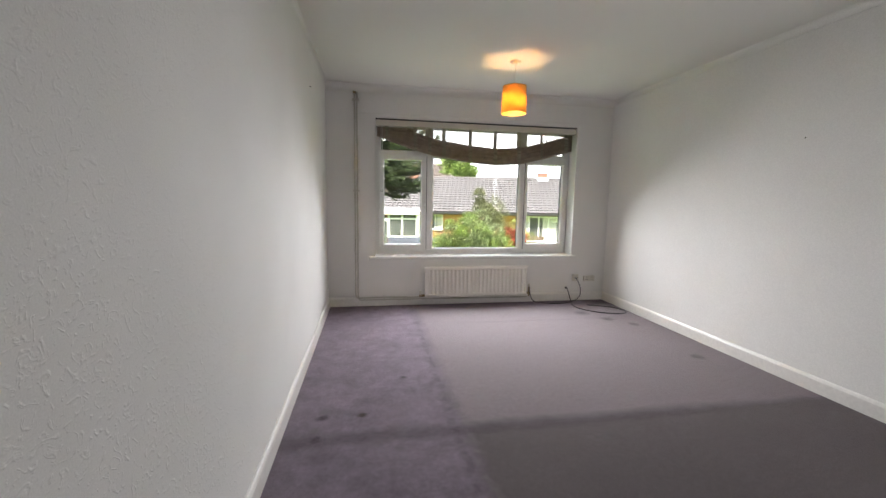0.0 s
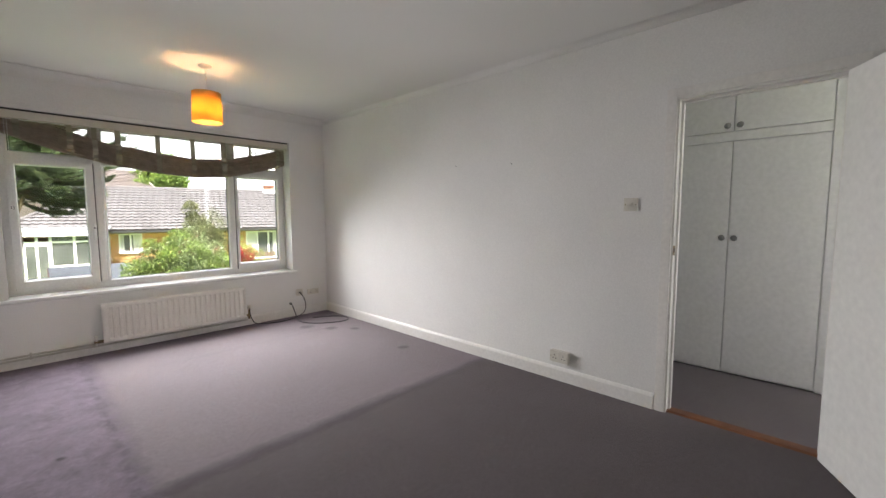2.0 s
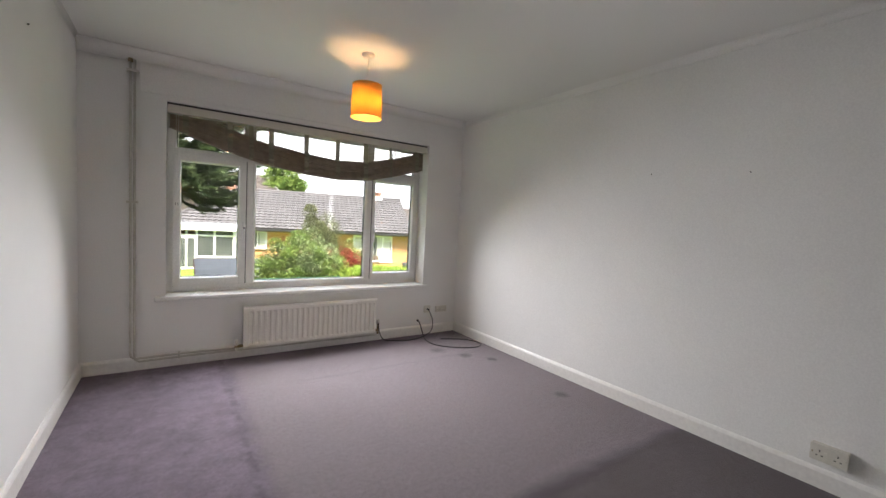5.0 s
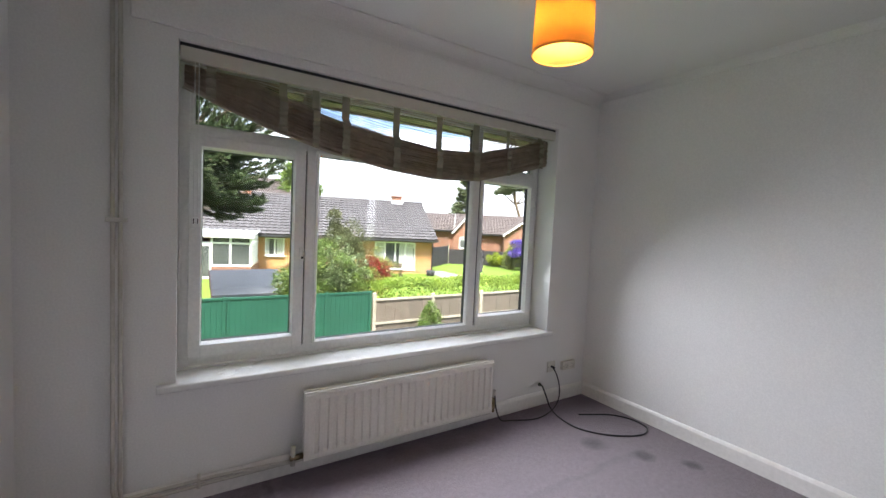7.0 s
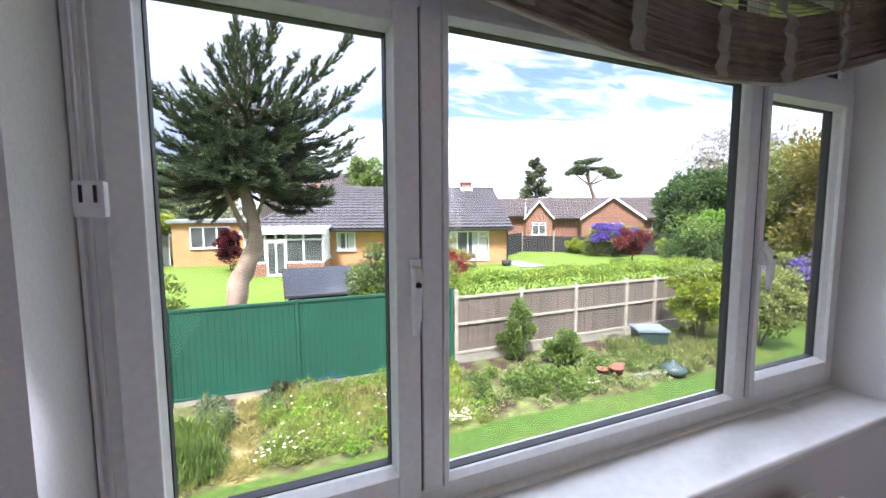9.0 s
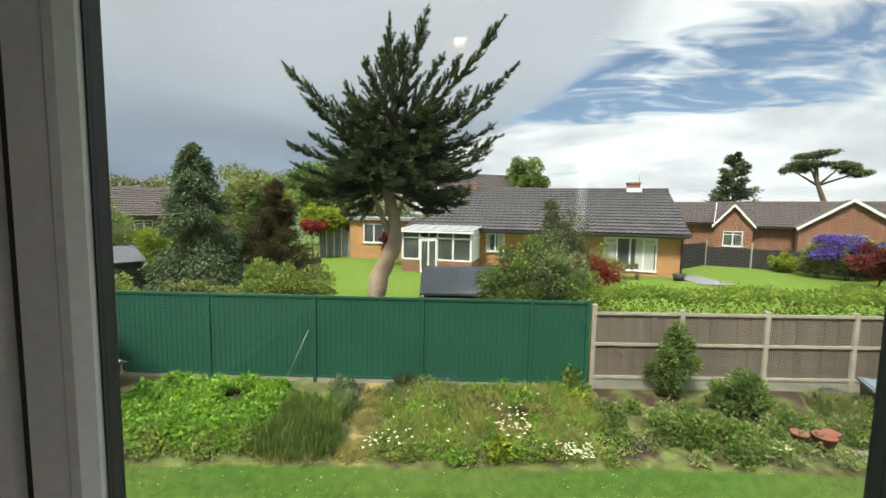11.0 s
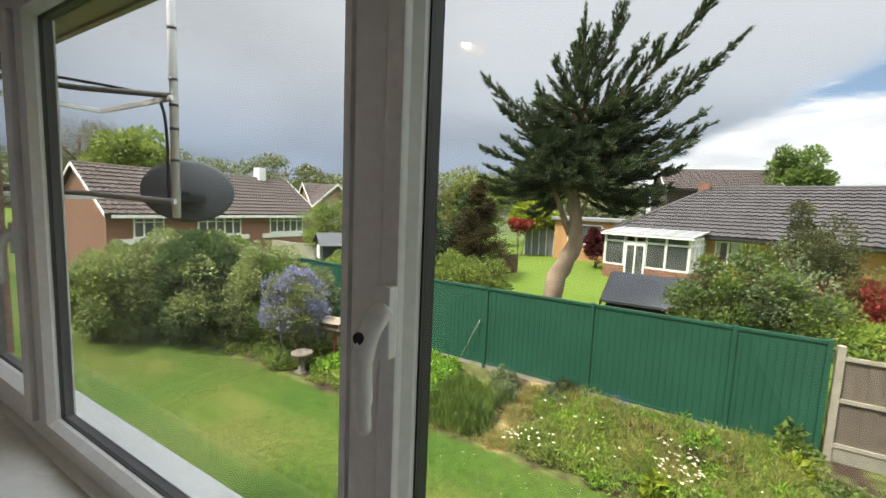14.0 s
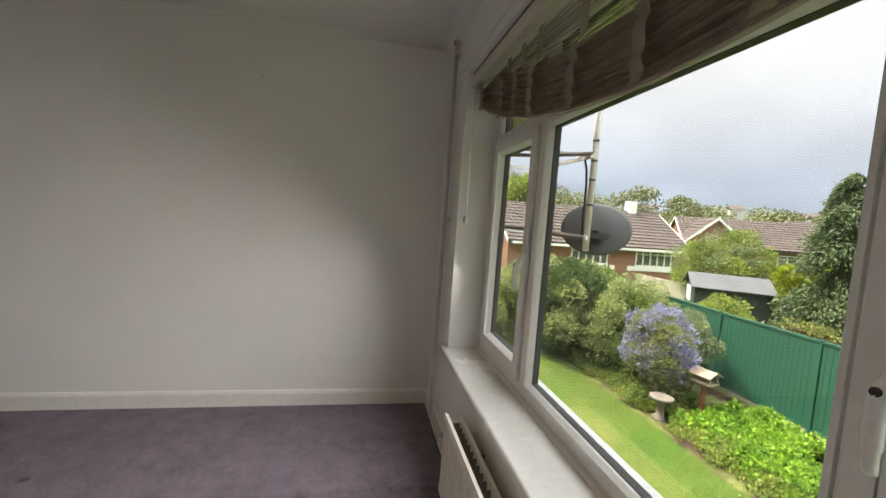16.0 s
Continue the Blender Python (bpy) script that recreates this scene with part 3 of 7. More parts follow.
def skirting(name, axis, a, b, wall, into):
    pts = [(wall, 0), (wall, 0.105), (wall + into * 0.006, 0.105), (wall + into * 0.012, 0.098), (wall + into * 0.018, 0.085), (wall + into * 0.019, 0.0)]
    setting(name, prism(bmesh.new(), pts, axis, a, b), M_GLOSS, "white gloss-painted skirting board", "skirting")


skirting("baseboard_north", "x", XL, XR, YW, -1)
skirting("baseboard_west", "y", YB, YW - 0.02, XL, 1)
skirting("baseboard_east", "y", DY1 + 0.075, YW - 0.02, XR, -1)
skirting("baseboard_south", "x", XL, XR, YB, 1)

# boxed lintel above the window, a little proud of the wall
setting("trim_lintel", boxes((0.07, 2.80, YW - 0.014, YW + 0.001, 2.205, H - 0.083), bevel=0.003), M_WALL, "shallow painted boxing above the window", "trim")

# ---- doorway, door, hall ----
door_frame = thing("door_1", "cream-painted door lining and architrave of the open doorway", "doorway", "", "structure")
part("lining", boxes((XR - 0.004, XH + 0.004, DY1, DY1 + 0.03, 0, DZ + 0.03), (XR - 0.004, XH + 0.004, DY0 - 0.03, DY0, 0, DZ + 0.03), (XR - 0.004, XH + 0.004, DY0, DY1, DZ, DZ + 0.03), bevel=0.002), M_GLOSS, door_frame)
part("stop", boxes((XR + 0.045, XR + 0.075, DY1 - 0.013, DY1, 0, DZ), (XR + 0.045, XR + 0.075, DY0, DY0 + 0.013, 0, DZ), (XR + 0.045, XR + 0.075, DY0 + 0.013, DY1 - 0.013, DZ - 0.013, DZ), bevel=0.001), M_GLOSS, door_frame)
part("architrave", boxes((XR - 0.017, XR, DY1 + 0.012, DY1 + 0.068, 0, DZ + 0.068), (XR - 0.017, XR, DY0 - 0.068, DY0 - 0.012, 0, DZ + 0.068), (XR - 0.017, XR, DY0 - 0.012, DY1 + 0.012, DZ + 0.012, DZ + 0.068), bevel=0.004), M_GLOSS, door_frame)
part("strike_plate", boxes((XR - 0.0055, XR + 0.03, DY1 - 0.002, DY1, 1.03, 1.09), bevel=0.0005), M_BRASS, door_frame, "small tarnished strike plate")
part("strike_hole", boxes((XR + 0.004, XR + 0.018, DY1 - 0.0035, DY1 - 0.001, 1.048, 1.072)), M_DARK, door_frame)

setting("threshold", prism(bmesh.new(), [(XR + 0.01, 0.0), (XR + 0.025, 0.009), (XH - 0.03, 0.009), (XH - 0.012, 0.0)], "y", DY0, DY1), M_STRIP, "red-brown wooden threshold strip in the doorway", "threshold")

leaf = thing("room_door", "white-painted flush door standing open into the room", "door", at=pose(XR - 0.03, DY0 + 0.01, 0.008, 0, 0, 180 + 27))
part("slab", boxes((0.0, 0.735, -0.002, 0.038, 0, DZ - 0.015), bevel=0.002), M_DOORW, leaf)
for hz in (0.22, 1.72):
    part("hinge", tube(bmesh.new(), [(-0.006, 0.04, hz), (-0.006, 0.04, hz + 0.09)], 0.006, 10), M_BRASS, leaf)
handle = part("handle_plate", boxes((0.655, 0.695, 0.038, 0.042, 0.93, 1.08), bevel=0.001), M_CHROME, leaf, "satin metal lever plate")
part("lever", tube(bmesh.new(), smooth_line([(0.675, 0.042, 1.03), (0.675, 0.085, 1.03), (0.665, 0.092, 1.03), (0.57, 0.092, 1.03)], 4), 0.008, 10), M_CHROME, handle)

WDX = 4.21
ward = thing("wardrobe", "pale grey-white fitted hall wardrobe with closed doors", "wardrobe")
part("carcass", boxes((WDX + 0.02, HX1 - 0.004, -0.62, 1.75, 0.004, H - 0.02)), M_WARD, ward)
part("stile", boxes((WDX, WDX + 0.018, -0.08, 0.03, 0.004, H - 0.02), (WDX, WDX + 0.018, 1.17, 1.28, 0.004, H - 0.02), (WDX, WDX + 0.018, 0.031, 1.169, 1.852, 1.922), (WDX, WDX + 0.018, 0.031, 1.169, 2.30, H - 0.02), bevel=0.001), M_WARD, ward)
for y0, y1, ky in ((0.036, 0.590, 0.553), (0.596, 1.164, 0.633)):
    for z0, z1, kz in ((0.02, 1.846, 1.10), (1.928, 2.294, 1.968)):
        wd = part("door", boxes((WDX - 0.004, WDX + 0.016, y0, y1, z0, z1), bevel=0.0015), M_WARD, ward)
        bm = lathe(bmesh.new(), [(0.0, 0.0), (0.009, 0.0), (0.008, 0.012), (0.021, 0.02), (0.023, 0.028), (0.016, 0.035), (0.0, 0.036)], seg=20)
        bmesh.ops.transform(bm, matrix=pose(WDX - 0.004, ky, kz, 0, -90, 0), verts=bm.verts)
        part("knob", bm, M_KNOB, wd, "round grey knob")
ward2 = thing("hall_cupboard", "plain pale grey-white fitted hall cupboard", "cupboard")
part("carcass", boxes((WDX + 0.02, HX1 - 0.004, -1.60, -0.626, 0.004, H - 0.02)), M_WARD, ward2)
part("door", boxes((WDX - 0.004, WDX + 0.016, -1.10, -0.64, 0.02, 2.294), bevel=0.0015), M_WARD, ward2)

# ---- the window ----
win = thing("window_1", "white plastic triple window with two opening side lights and top lights", "window", "", "structure")
FY0, FY1 = 5.094, 5.160                                   # frame, front and back
MX = ((0.862, 0.912), (2.062, 2.110))                      # mullions
TZ0, TZ1 = 1.772, 1.815                                   # transom
fr = boxes((WX0, WX0 + 0.048, FY0, FY1, WZ0 + 0.03, WZ1), (WX1 - 0.048, WX1, FY0, FY1, WZ0 + 0.03, WZ1),
           (WX0 + 0.048, WX1 - 0.048, FY0, FY1, WZ0 + 0.03, WZ0 + 0.085), (WX0 + 0.048, WX1 - 0.048, FY0, FY1, WZ1 - 0.05, WZ1), bevel=0.005)
part("window_frame", fr, M_UPVC, win)
for a, b in MX:
    part("mullion", boxes((a, b, FY0 - 0.002, FY1 + 0.002, WZ0 + 0.085, WZ1 - 0.05), bevel=0.005), M_UPVC, win)
spans = ((WX0 + 0.048, MX[0][0]), (MX[0][1], MX[1][0]), (MX[1][1], WX1 - 0.048))
for a, b in spans:
    part("transom", boxes((a, b, FY0 - 0.001, FY1 + 0.001, TZ0, TZ1), bevel=0.005), M_UPVC, win)


def ring(bm, x0, x1, z0, z1, w, y0, y1, bevel):
    for r in ((x0, x0 + w, y0, y1, z0, z1), (x1 - w, x1, y0, y1, z0, z1), (x0 + w, x1 - w, y0, y1, z0, z0 + w), (x0 + w, x1 - w, y0, y1, z1 - w, z1)):
        box(bm, *r, bevel=bevel)
    return bm


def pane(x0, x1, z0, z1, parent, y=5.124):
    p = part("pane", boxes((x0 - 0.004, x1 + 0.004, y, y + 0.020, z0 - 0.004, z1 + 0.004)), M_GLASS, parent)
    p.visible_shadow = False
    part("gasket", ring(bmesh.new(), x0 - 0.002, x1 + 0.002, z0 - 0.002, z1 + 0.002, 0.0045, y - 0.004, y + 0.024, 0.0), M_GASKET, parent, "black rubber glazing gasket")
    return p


def bead(x0, x1, z0, z1, parent, y0=5.082, y1=5.122):
    """Bevelled glazing bead that slopes back to the glass."""
    bm = bmesh.new()
    w = 0.022
    o = [(x0 - w, z0 - w), (x1 + w, z0 - w), (x1 + w, z1 + w), (x0 - w, z1 + w)]
    i1 = [(x0 - w * 0.45, z0 - w * 0.45), (x1 + w * 0.45, z0 - w * 0.45), (x1 + w * 0.45, z1 + w * 0.45), (x0 - w * 0.45, z1 + w * 0.45)]
    i2 = [(x0, z0), (x1, z0), (x1, z1), (x0, z1)]
    loops = [[bm.verts.new((x, y1, z)) for x, z in o], [bm.verts.new((x, y0, z)) for x, z in o], [bm.verts.new((x, y0 + 0.001, z)) for x, z in i1], [bm.verts.new((x, y1 - 0.012, z)) for x, z in i2], [bm.verts.new((x, y1, z)) for x, z in i2]]
    for a, b in zip(loops, loops[1:]):
        for k in range(4):
            bm.faces.new((a[k], a[(k + 1) % 4], b[(k + 1) % 4], b[k]))
    return part("glazing_bead", bm, M_UPVC, parent)


# fixed middle light and the three top lights
GB, GT = 0.662, 1.757
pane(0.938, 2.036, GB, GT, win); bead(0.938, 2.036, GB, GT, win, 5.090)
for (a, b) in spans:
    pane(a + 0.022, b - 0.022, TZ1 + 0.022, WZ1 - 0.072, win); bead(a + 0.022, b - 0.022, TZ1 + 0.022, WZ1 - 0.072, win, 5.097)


def window_handle(parent, hx, hz):
    h = part("handle", boxes((hx - 0.012, hx + 0.012, 5.064, 5.081, hz - 0.030, hz + 0.055), bevel=0.004), M_HANDLE, parent, "white lockable window handle")
    bm = tube(bmesh.new(), smooth_line([(hx, 5.070, hz + 0.028), (hx - 0.002, 5.058, hz + 0.018), (hx - 0.006, 5.046, hz - 0.004), (hx - 0.008, 5.043, hz - 0.035), (hx - 0.008, 5.045, hz - 0.075), (hx - 0.008, 5.048, hz - 0.112)], 5), [0.014] * 6 + [0.0135] * 8 + [0.012] * 7 + [0.0095] * 5, 12)
    part("lever", bm, M_HANDLE, h)
    part("lock", tube(bmesh.new(), [(hx - 0.006, 5.044, hz + 0.001), (hx - 0.006, 5.0325, hz + 0.001)], 0.0068, 14), M_DARK, h, "black lock button")
    return h


for x0, x1, gx0, gx1, hx in ((0.284, 0.852, 0.345, 0.790, 0.838), (2.119, 2.672, 2.150, 2.616, 2.134)):
    sash = part("sash", boxes((x0, gx0 - 0.006, 5.080, 5.140, 0.640, 1.780), (gx1 + 0.006, x1, 5.080, 5.140, 0.640, 1.780), (gx0 - 0.006, gx1 + 0.006, 5.080, 5.140, 0.640, 0.706), (gx0 - 0.006, gx1 + 0.006, 5.080, 5.140, 1.726, 1.780), bevel=0.004), M_UPVC, win)
    # black seal ring that also gives the shade in the sash groove
    part("sash_gap_seal", ring(bmesh.new(), x0 - 0.008, x1 + 0.008, 0.634, 1.786, 0.010, 5.096, 5.108, 0.0), M_GASKET, sash)
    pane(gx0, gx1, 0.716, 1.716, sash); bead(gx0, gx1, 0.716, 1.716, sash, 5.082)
    window_handle(sash, hx, 1.164)
part("trickle_channel", boxes((WX0 + 0.004, WX0 + 0.010, 5.080, 5.0945, 0.66, 2.1), (WX0 + 0.018, WX0 + 0.022, 5.087, 5.0945, 0.66, 2.1)), M_UPVC, win)

def sill_board():
    yn, yb = YW - 0.034, YW - 0.0005
    bm = prism(bmesh.new(), [(0.165, yn), (2.745, yn), (2.745, yb), (WX1, yb), (WX1, FY0 + 0.02), (WX0, FY0 + 0.02), (WX0, yb), (0.165, yb)], "z", 0.552, 0.588)
    es = [e for e in bm.edges if all(abs(v.co.y - yn) < 1e-5 for v in e.verts)]
    bmesh.ops.bevel(bm, geom=es, offset=0.011, segments=4, profile=0.5, affect="EDGES")
    return bm


setting("window_sill", sill_board(), M_SILL, "deep white-painted window board with rounded nosing", "window sill")
setting("trim_sill_upstand", boxes((WX0, WX1, FY0 - 0.022, FY0 + 0.001, 0.588, 0.600), bevel=0.002), M_UPVC, "thin white plastic trim behind the window board", "trim")
setting("exterior_sill", prism(bmesh.new(), [(FY1 - 0.02, 0.585), (FY1 - 0.02, 0.612), (FY1 + 0.02, 0.610), (5.27, 0.585), (5.27, 0.555), (5.25, 0.555)], "x", WX0 + 0.002, WX1 - 0.002), M_UPVC, "sloping white plastic outer sill", "window sill")
setting("eaves", boxes((-4.0, 7.0, YO + 0.021, 5.70, 2.215, 2.245), (-4.0, 7.0, 5.701, 5.73, 2.20, 2.42)), mat("weathered soffit", (0.50, 0.47, 0.38), (0.40, 0.37, 0.29), 0.7, scale=3), "weathered cream soffit and fascia above the window", "eaves")
setting("wall_outer", boxes((-4.0, WX0 - 0.0, YO, YO + 0.02, -2.9, 2.36), (WX1, 7.0, YO, YO + 0.02, -2.9, 2.36), (WX0, WX1, YO, YO + 0.02, -2.9, WZ0), (WX0, WX1, YO, YO + 0.02, WZ1, 2.36)), brick("house brick", (0.30, 0.13, 0.07), (0.24, 0.10, 0.06), (0.35, 0.32, 0.28)), "outer brick face of the flat's own building", "wall")
setting("roof_own", boxes((-4.5, 7.5, -3.6, 5.62, 2.72, 2.80)), M_DARK, "roof over the flat", "roof")
setting("wall_stair", boxes((-4.0, XL - 0.2, YW, YO, -2.9, H), (HX1 + 0.1, 7.0, YW, YO, -2.9, H)), M_WALL, "plain wall of the rooms beside", "wall")

# ---- the blind ----
blind = thing("roman_blind", "brown reed roman blind with cream tapes, hanging lopsided and half raised", "blind")
part("headrail", boxes((WX0 + 0.006, WX1 - 0.006, 4.925, 4.965, 2.085, 2.148), bevel=0.003), mat("cream blind valance", (0.60, 0.57, 0.49), (0.56, 0.53, 0.45), 0.7, scale=12, fine=400, bump=0.2), blind, "cream fabric-covered headrail")
# black block stands in for the shade above the headrail
part("head_gap_shade", boxes((WX0 + 0.004, WX1 - 0.004, 4.93, 4.99, 2.150, 2.164)), M_DARK, blind, "black strip for the shade in the gap over the headrail")
SAG = [(0.25, 1.985), (0.47, 1.905), (0.70, 1.835), (1.00, 1.765), (1.36, 1.715), (1.68, 1.695), (2.00, 1.715), (2.30, 1.79), (2.50, 1.845), (2.68, 1.90)]


def sag(x):
    for (xa, za), (xb, zb) in zip(SAG, SAG[1:]):
        if x <= xb:
            t = max(0.0, (x - xa) / (xb - xa))
            t2 = t * t * (3 - 2 * t) * 0.25 + t * 0.75
            return za + (zb - za) * t2
    return SAG[-1][1]


rng = random.Random(4)
REEDS = 66
OPEN = 13
for k in range(REEDS):
    bm = bmesh.new()
    pts = []
    for i in range(31):
        x = 0.262 + (2.672 - 0.262) * i / 30
        top, bot = 2.083, sag(x)
        stack = 0.19                                 # gathered folds
        sparse = bot + stack
        if sparse > top:
            z = bot + (top - bot) * (1 - (k + 0.5) / REEDS)
        else:
            z = top + (sparse - top) * (k / OPEN) if k < OPEN else bot + stack * (1 - (k - OPEN) / (REEDS - OPEN - 1.0)) ** 1.15
        fold = -0.010 * (0.5 - 0.5 * math.cos((k - OPEN) * 0.62)) if k >= OPEN or sparse > top else 0.0
        pts.append((x, 4.995 + fold + 0.008 * math.sin(3.1 * x + k), z + 0.002 * math.sin(9 * x + k * 2.1)))
    tube(bm, pts, 0.0029 if k >= OPEN else 0.0017, 5)
    part("reed", bm, M_REED, blind)
bm = bmesh.new()
cols = [0.262 + (2.672 - 0.262) * i / 40 for i in range(41)]
rows = []
for k in range(25):
    f = k / 24
    rows.append([bm.verts.new((x, 4.992 - 0.008 * (k % 2) + 0.006 * math.sin(3.1 * x + k), sag(x) + 0.004 + min(0.185, 2.07 - sag(x)) * f + 0.003 * math.sin(7 * x + 2 * k))) for x in cols])
for a, b in zip(rows, rows[1:]):
    for i in range(40):
        bm.faces.new((a[i], a[i + 1], b[i + 1], b[i]))
bmesh.ops.solidify(bm, geom=bm.faces[:], thickness=0.002)
part("gathered_weave", bm, M_REED, blind, "folded brown woven reed cloth")
bm = bmesh.new()
tube(bm, [(0.256 + 2.42 * i / 30, 4.992, sag(0.256 + 2.42 * i / 30) - 0.004) for i in range(31)], 0.006, 6)
part("bottom_batten", bm, M_REEDL, blind, "pale bottom batten")
for tx, w in ((0.37, 0.040), (0.70, 0.040), (0.87, 0.036), (1.04, 0.044), (1.36, 0.044), (1.67, 0.044), (1.97, 0.050), (2.26, 0.028), (2.58, 0.042)):
    bm = bmesh.new()
    b0 = sag(tx) - 0.012
    ring_prev = None
    n = 16
    for i in range(n + 1):
        z = 2.09 + (b0 - 2.09) * i / n
        y = 4.978 - (0.018 + 0.016 * abs(math.sin(i * 1.9)) if z < b0 + 0.20 else 0.0)
        row = [bm.verts.new((tx - w / 2, y, z)), bm.verts.new((tx + w / 2, y, z)), bm.verts.new((tx + w / 2, y + 0.0025, z)), bm.verts.new((tx - w / 2, y + 0.0025, z))]
        if ring_prev:
            for q in range(4):
                bm.faces.new((ring_prev[q], ring_prev[(q + 1) % 4], row[(q + 1) % 4], row[q]))
        ring_prev = row
    part("tape", bm, M_TAPE, blind)
for cx in (2.26, 2.30, 2.60):
    part("cord_knot", tube(bmesh.new(), smooth_line([(cx, 4.968, 2.06), (cx + 0.02, 4.962, 1.99), (cx - 0.012, 4.96, 1.93), (cx + 0.01, 4.962, sag(cx) + 0.05)], 5), 0.005, 6), M_REED, blind)

for cx in (0.304, 0.320):
    part("pull_cord", tube(bmesh.new(), [(cx, 4.932, 2.086), (cx, 4.932, 1.365)], 0.0018, 6), M_UPVC, blind, "thin white pull cord")
tg = part("cord_toggle", boxes((0.294, 0.330, 4.922, 4.942, 1.318, 1.368), bevel=0.004), M_UPVC, blind, "white plastic cord toggle")
part("toggle_slot", boxes((0.302, 0.306, 4.9205, 4.9235, 1.338, 1.362), (0.318, 0.322, 4.9205, 4.9235, 1.338, 1.362)), M_DARK, tg)

# ---- radiator, pipes ----
rad = thing("radiator", "cream-white fluted panel radiator under the window", "radiator")
RX0, RX1, RZ0, RZ1, RY = 0.806, 2.075, 0.105, 0.474, 4.772
bm = bmesh.new()
nfl = 25
prof = []
for k in range(nfl):
    x = RX0 + 0.03 + (RX1 - RX0 - 0.06) * k / nfl
    w = (RX1 - RX0 - 0.06) / nfl
    prof += [(x + w * 0.08, 0.0), (x + w * 0.42, 0.0), (x + w * 0.55, 0.012), (x + w * 0.95, 0.012)]
xs = [(RX0 + 0.004, 0.004), (RX0 + 0.022, 0.0)] + prof + [(RX1 - 0.022, 0.0), (RX1 - 0.004, 0.004)]
zs = [(RZ0, 0.010, 0), (RZ0 + 0.012, 0.0, 0), (RZ0 + 0.035, 0.0, 0), (RZ0 + 0.05, 0.0, 1), (RZ1 - 0.05, 0.0, 1), (RZ1 - 0.035, 0.0, 0), (RZ1 - 0.012, 0.0, 0), (RZ1, 0.008, 0)]
grid = [[bm.verts.new((x, RY + d * on + off, z)) for x, d in xs] for z, off, on in zs]
for a, b in zip(grid, grid[1:]):
    for k in range(len(xs) - 1):
        bm.faces.new((a[k], a[k + 1], b[k + 1], b[k]))
box(bm, RX0 + 0.004, RX1 - 0.004, RY + 0.013, RY + 0.022, RZ0, RZ1 - 0.002)
part("front_panel", bm, M_RAD, rad)
part("top_rim", boxes((RX0 + 0.002, RX1 - 0.002, RY + 0.004, RY + 0.014, RZ1 - 0.004, RZ1 + 0.004), bevel=0.002), M_RAD, rad)
part("back_panel", boxes((RX0 + 0.01, RX1 - 0.01, RY + 0.072, RY + 0.086, RZ0, RZ1 - 0.01), bevel=0.002), M_RAD, rad)
for k in range(28):
    x = RX0 + 0.03 + k * (RX1 - RX0 - 0.06) / 27
    part("convector_fin", boxes((x - 0.0008, x + 0.0008, RY + 0.023, RY + 0.071, RZ0 + 0.02, RZ1 - 0.03)), M_DUST, rad, "dusty grey convector fin")
for bx in (RX0 + 0.2, RX1 - 0.2):
    part("bracket", boxes((bx, bx + 0.03, RY + 0.087, YW, RZ0 + 0.1, RZ1 - 0.06)), M_DUST, rad)
v = part("valve", tube(bmesh.new(), [(RX0 - 0.045, 4.815, 0.085), (RX0 - 0.045, 4.815, 0.185)], 0.013, 12), M_PIPE, rad, "painted lockshield valve")
part("union_nut", tube(bmesh.new(), [(RX0 - 0.06, 4.815, 0.125), (RX0 + 0.01, 4.815, 0.125)], 0.016, 6), M_BRASS, v)
v = part("valve", tube(bmesh.new(), [(RX1 + 0.04, 4.815, 0.09), (RX1 + 0.04, 4.815, 0.20)], 0.012, 12), M_BRASS, rad, "dull brass radiator valve")
part("union_nut", tube(bmesh.new(), [(RX1 - 0.01, 4.815, 0.13), (RX1 + 0.055, 4.815, 0.13)], 0.016, 6), M_BRASS, v)
part("valve_cap", tube(bmesh.new(), [(RX1 + 0.04, 4.815, 0.20), (RX1 + 0.04, 4.815, 0.245)], 0.017, 10), M_PIPE, v)

pipes = thing("heating_pipes", "pair of thin cream-painted heating pipes along wall and skirting", "pipe")
for off, end in ((0.0, 0.10), (0.026, 0.075)):
    x0 = 0.012 + off
    pts = [(x0, 4.868, H - 0.08), (x0, 4.868, end + 0.05 + off), (x0 + 0.006, 4.868, end + 0.02 + (0.026 - off) * 0.0), (x0 + 0.03, 4.868, end)]
    pts += [(0.4, 4.866, end + 0.004), (RX0 - 0.05, 4.825, end + 0.006)]
    if off:
        pts[-1] = (RX1 - 0.1, 4.850, end - 0.005)
        pts.append((RX1 + 0.03, 4.835, end))
    part("pipe", tube(bmesh.new(), pts, 0.0085, 10), M_PIPE, pipes)
for cz in (1.335, 2.33):
    part("clip", boxes((-0.012, 0.062, 4.856, 4.90, cz, cz + 0.018), bevel=0.003), M_PIPE, pipes)
part("clip", boxes((0.33, 0.345, 4.856, 4.90, 0.066, 0.118), bevel=0.003), M_PIPE, pipes)
part("collar", tube(bmesh.new(), [(0.012, 4.868, H - 0.10), (0.012, 4.868, H - 0.075)], 0.016, 12), M_BRASS, pipes, "dark pipe collar at the ceiling")

# ---- sockets, switch, cables ----


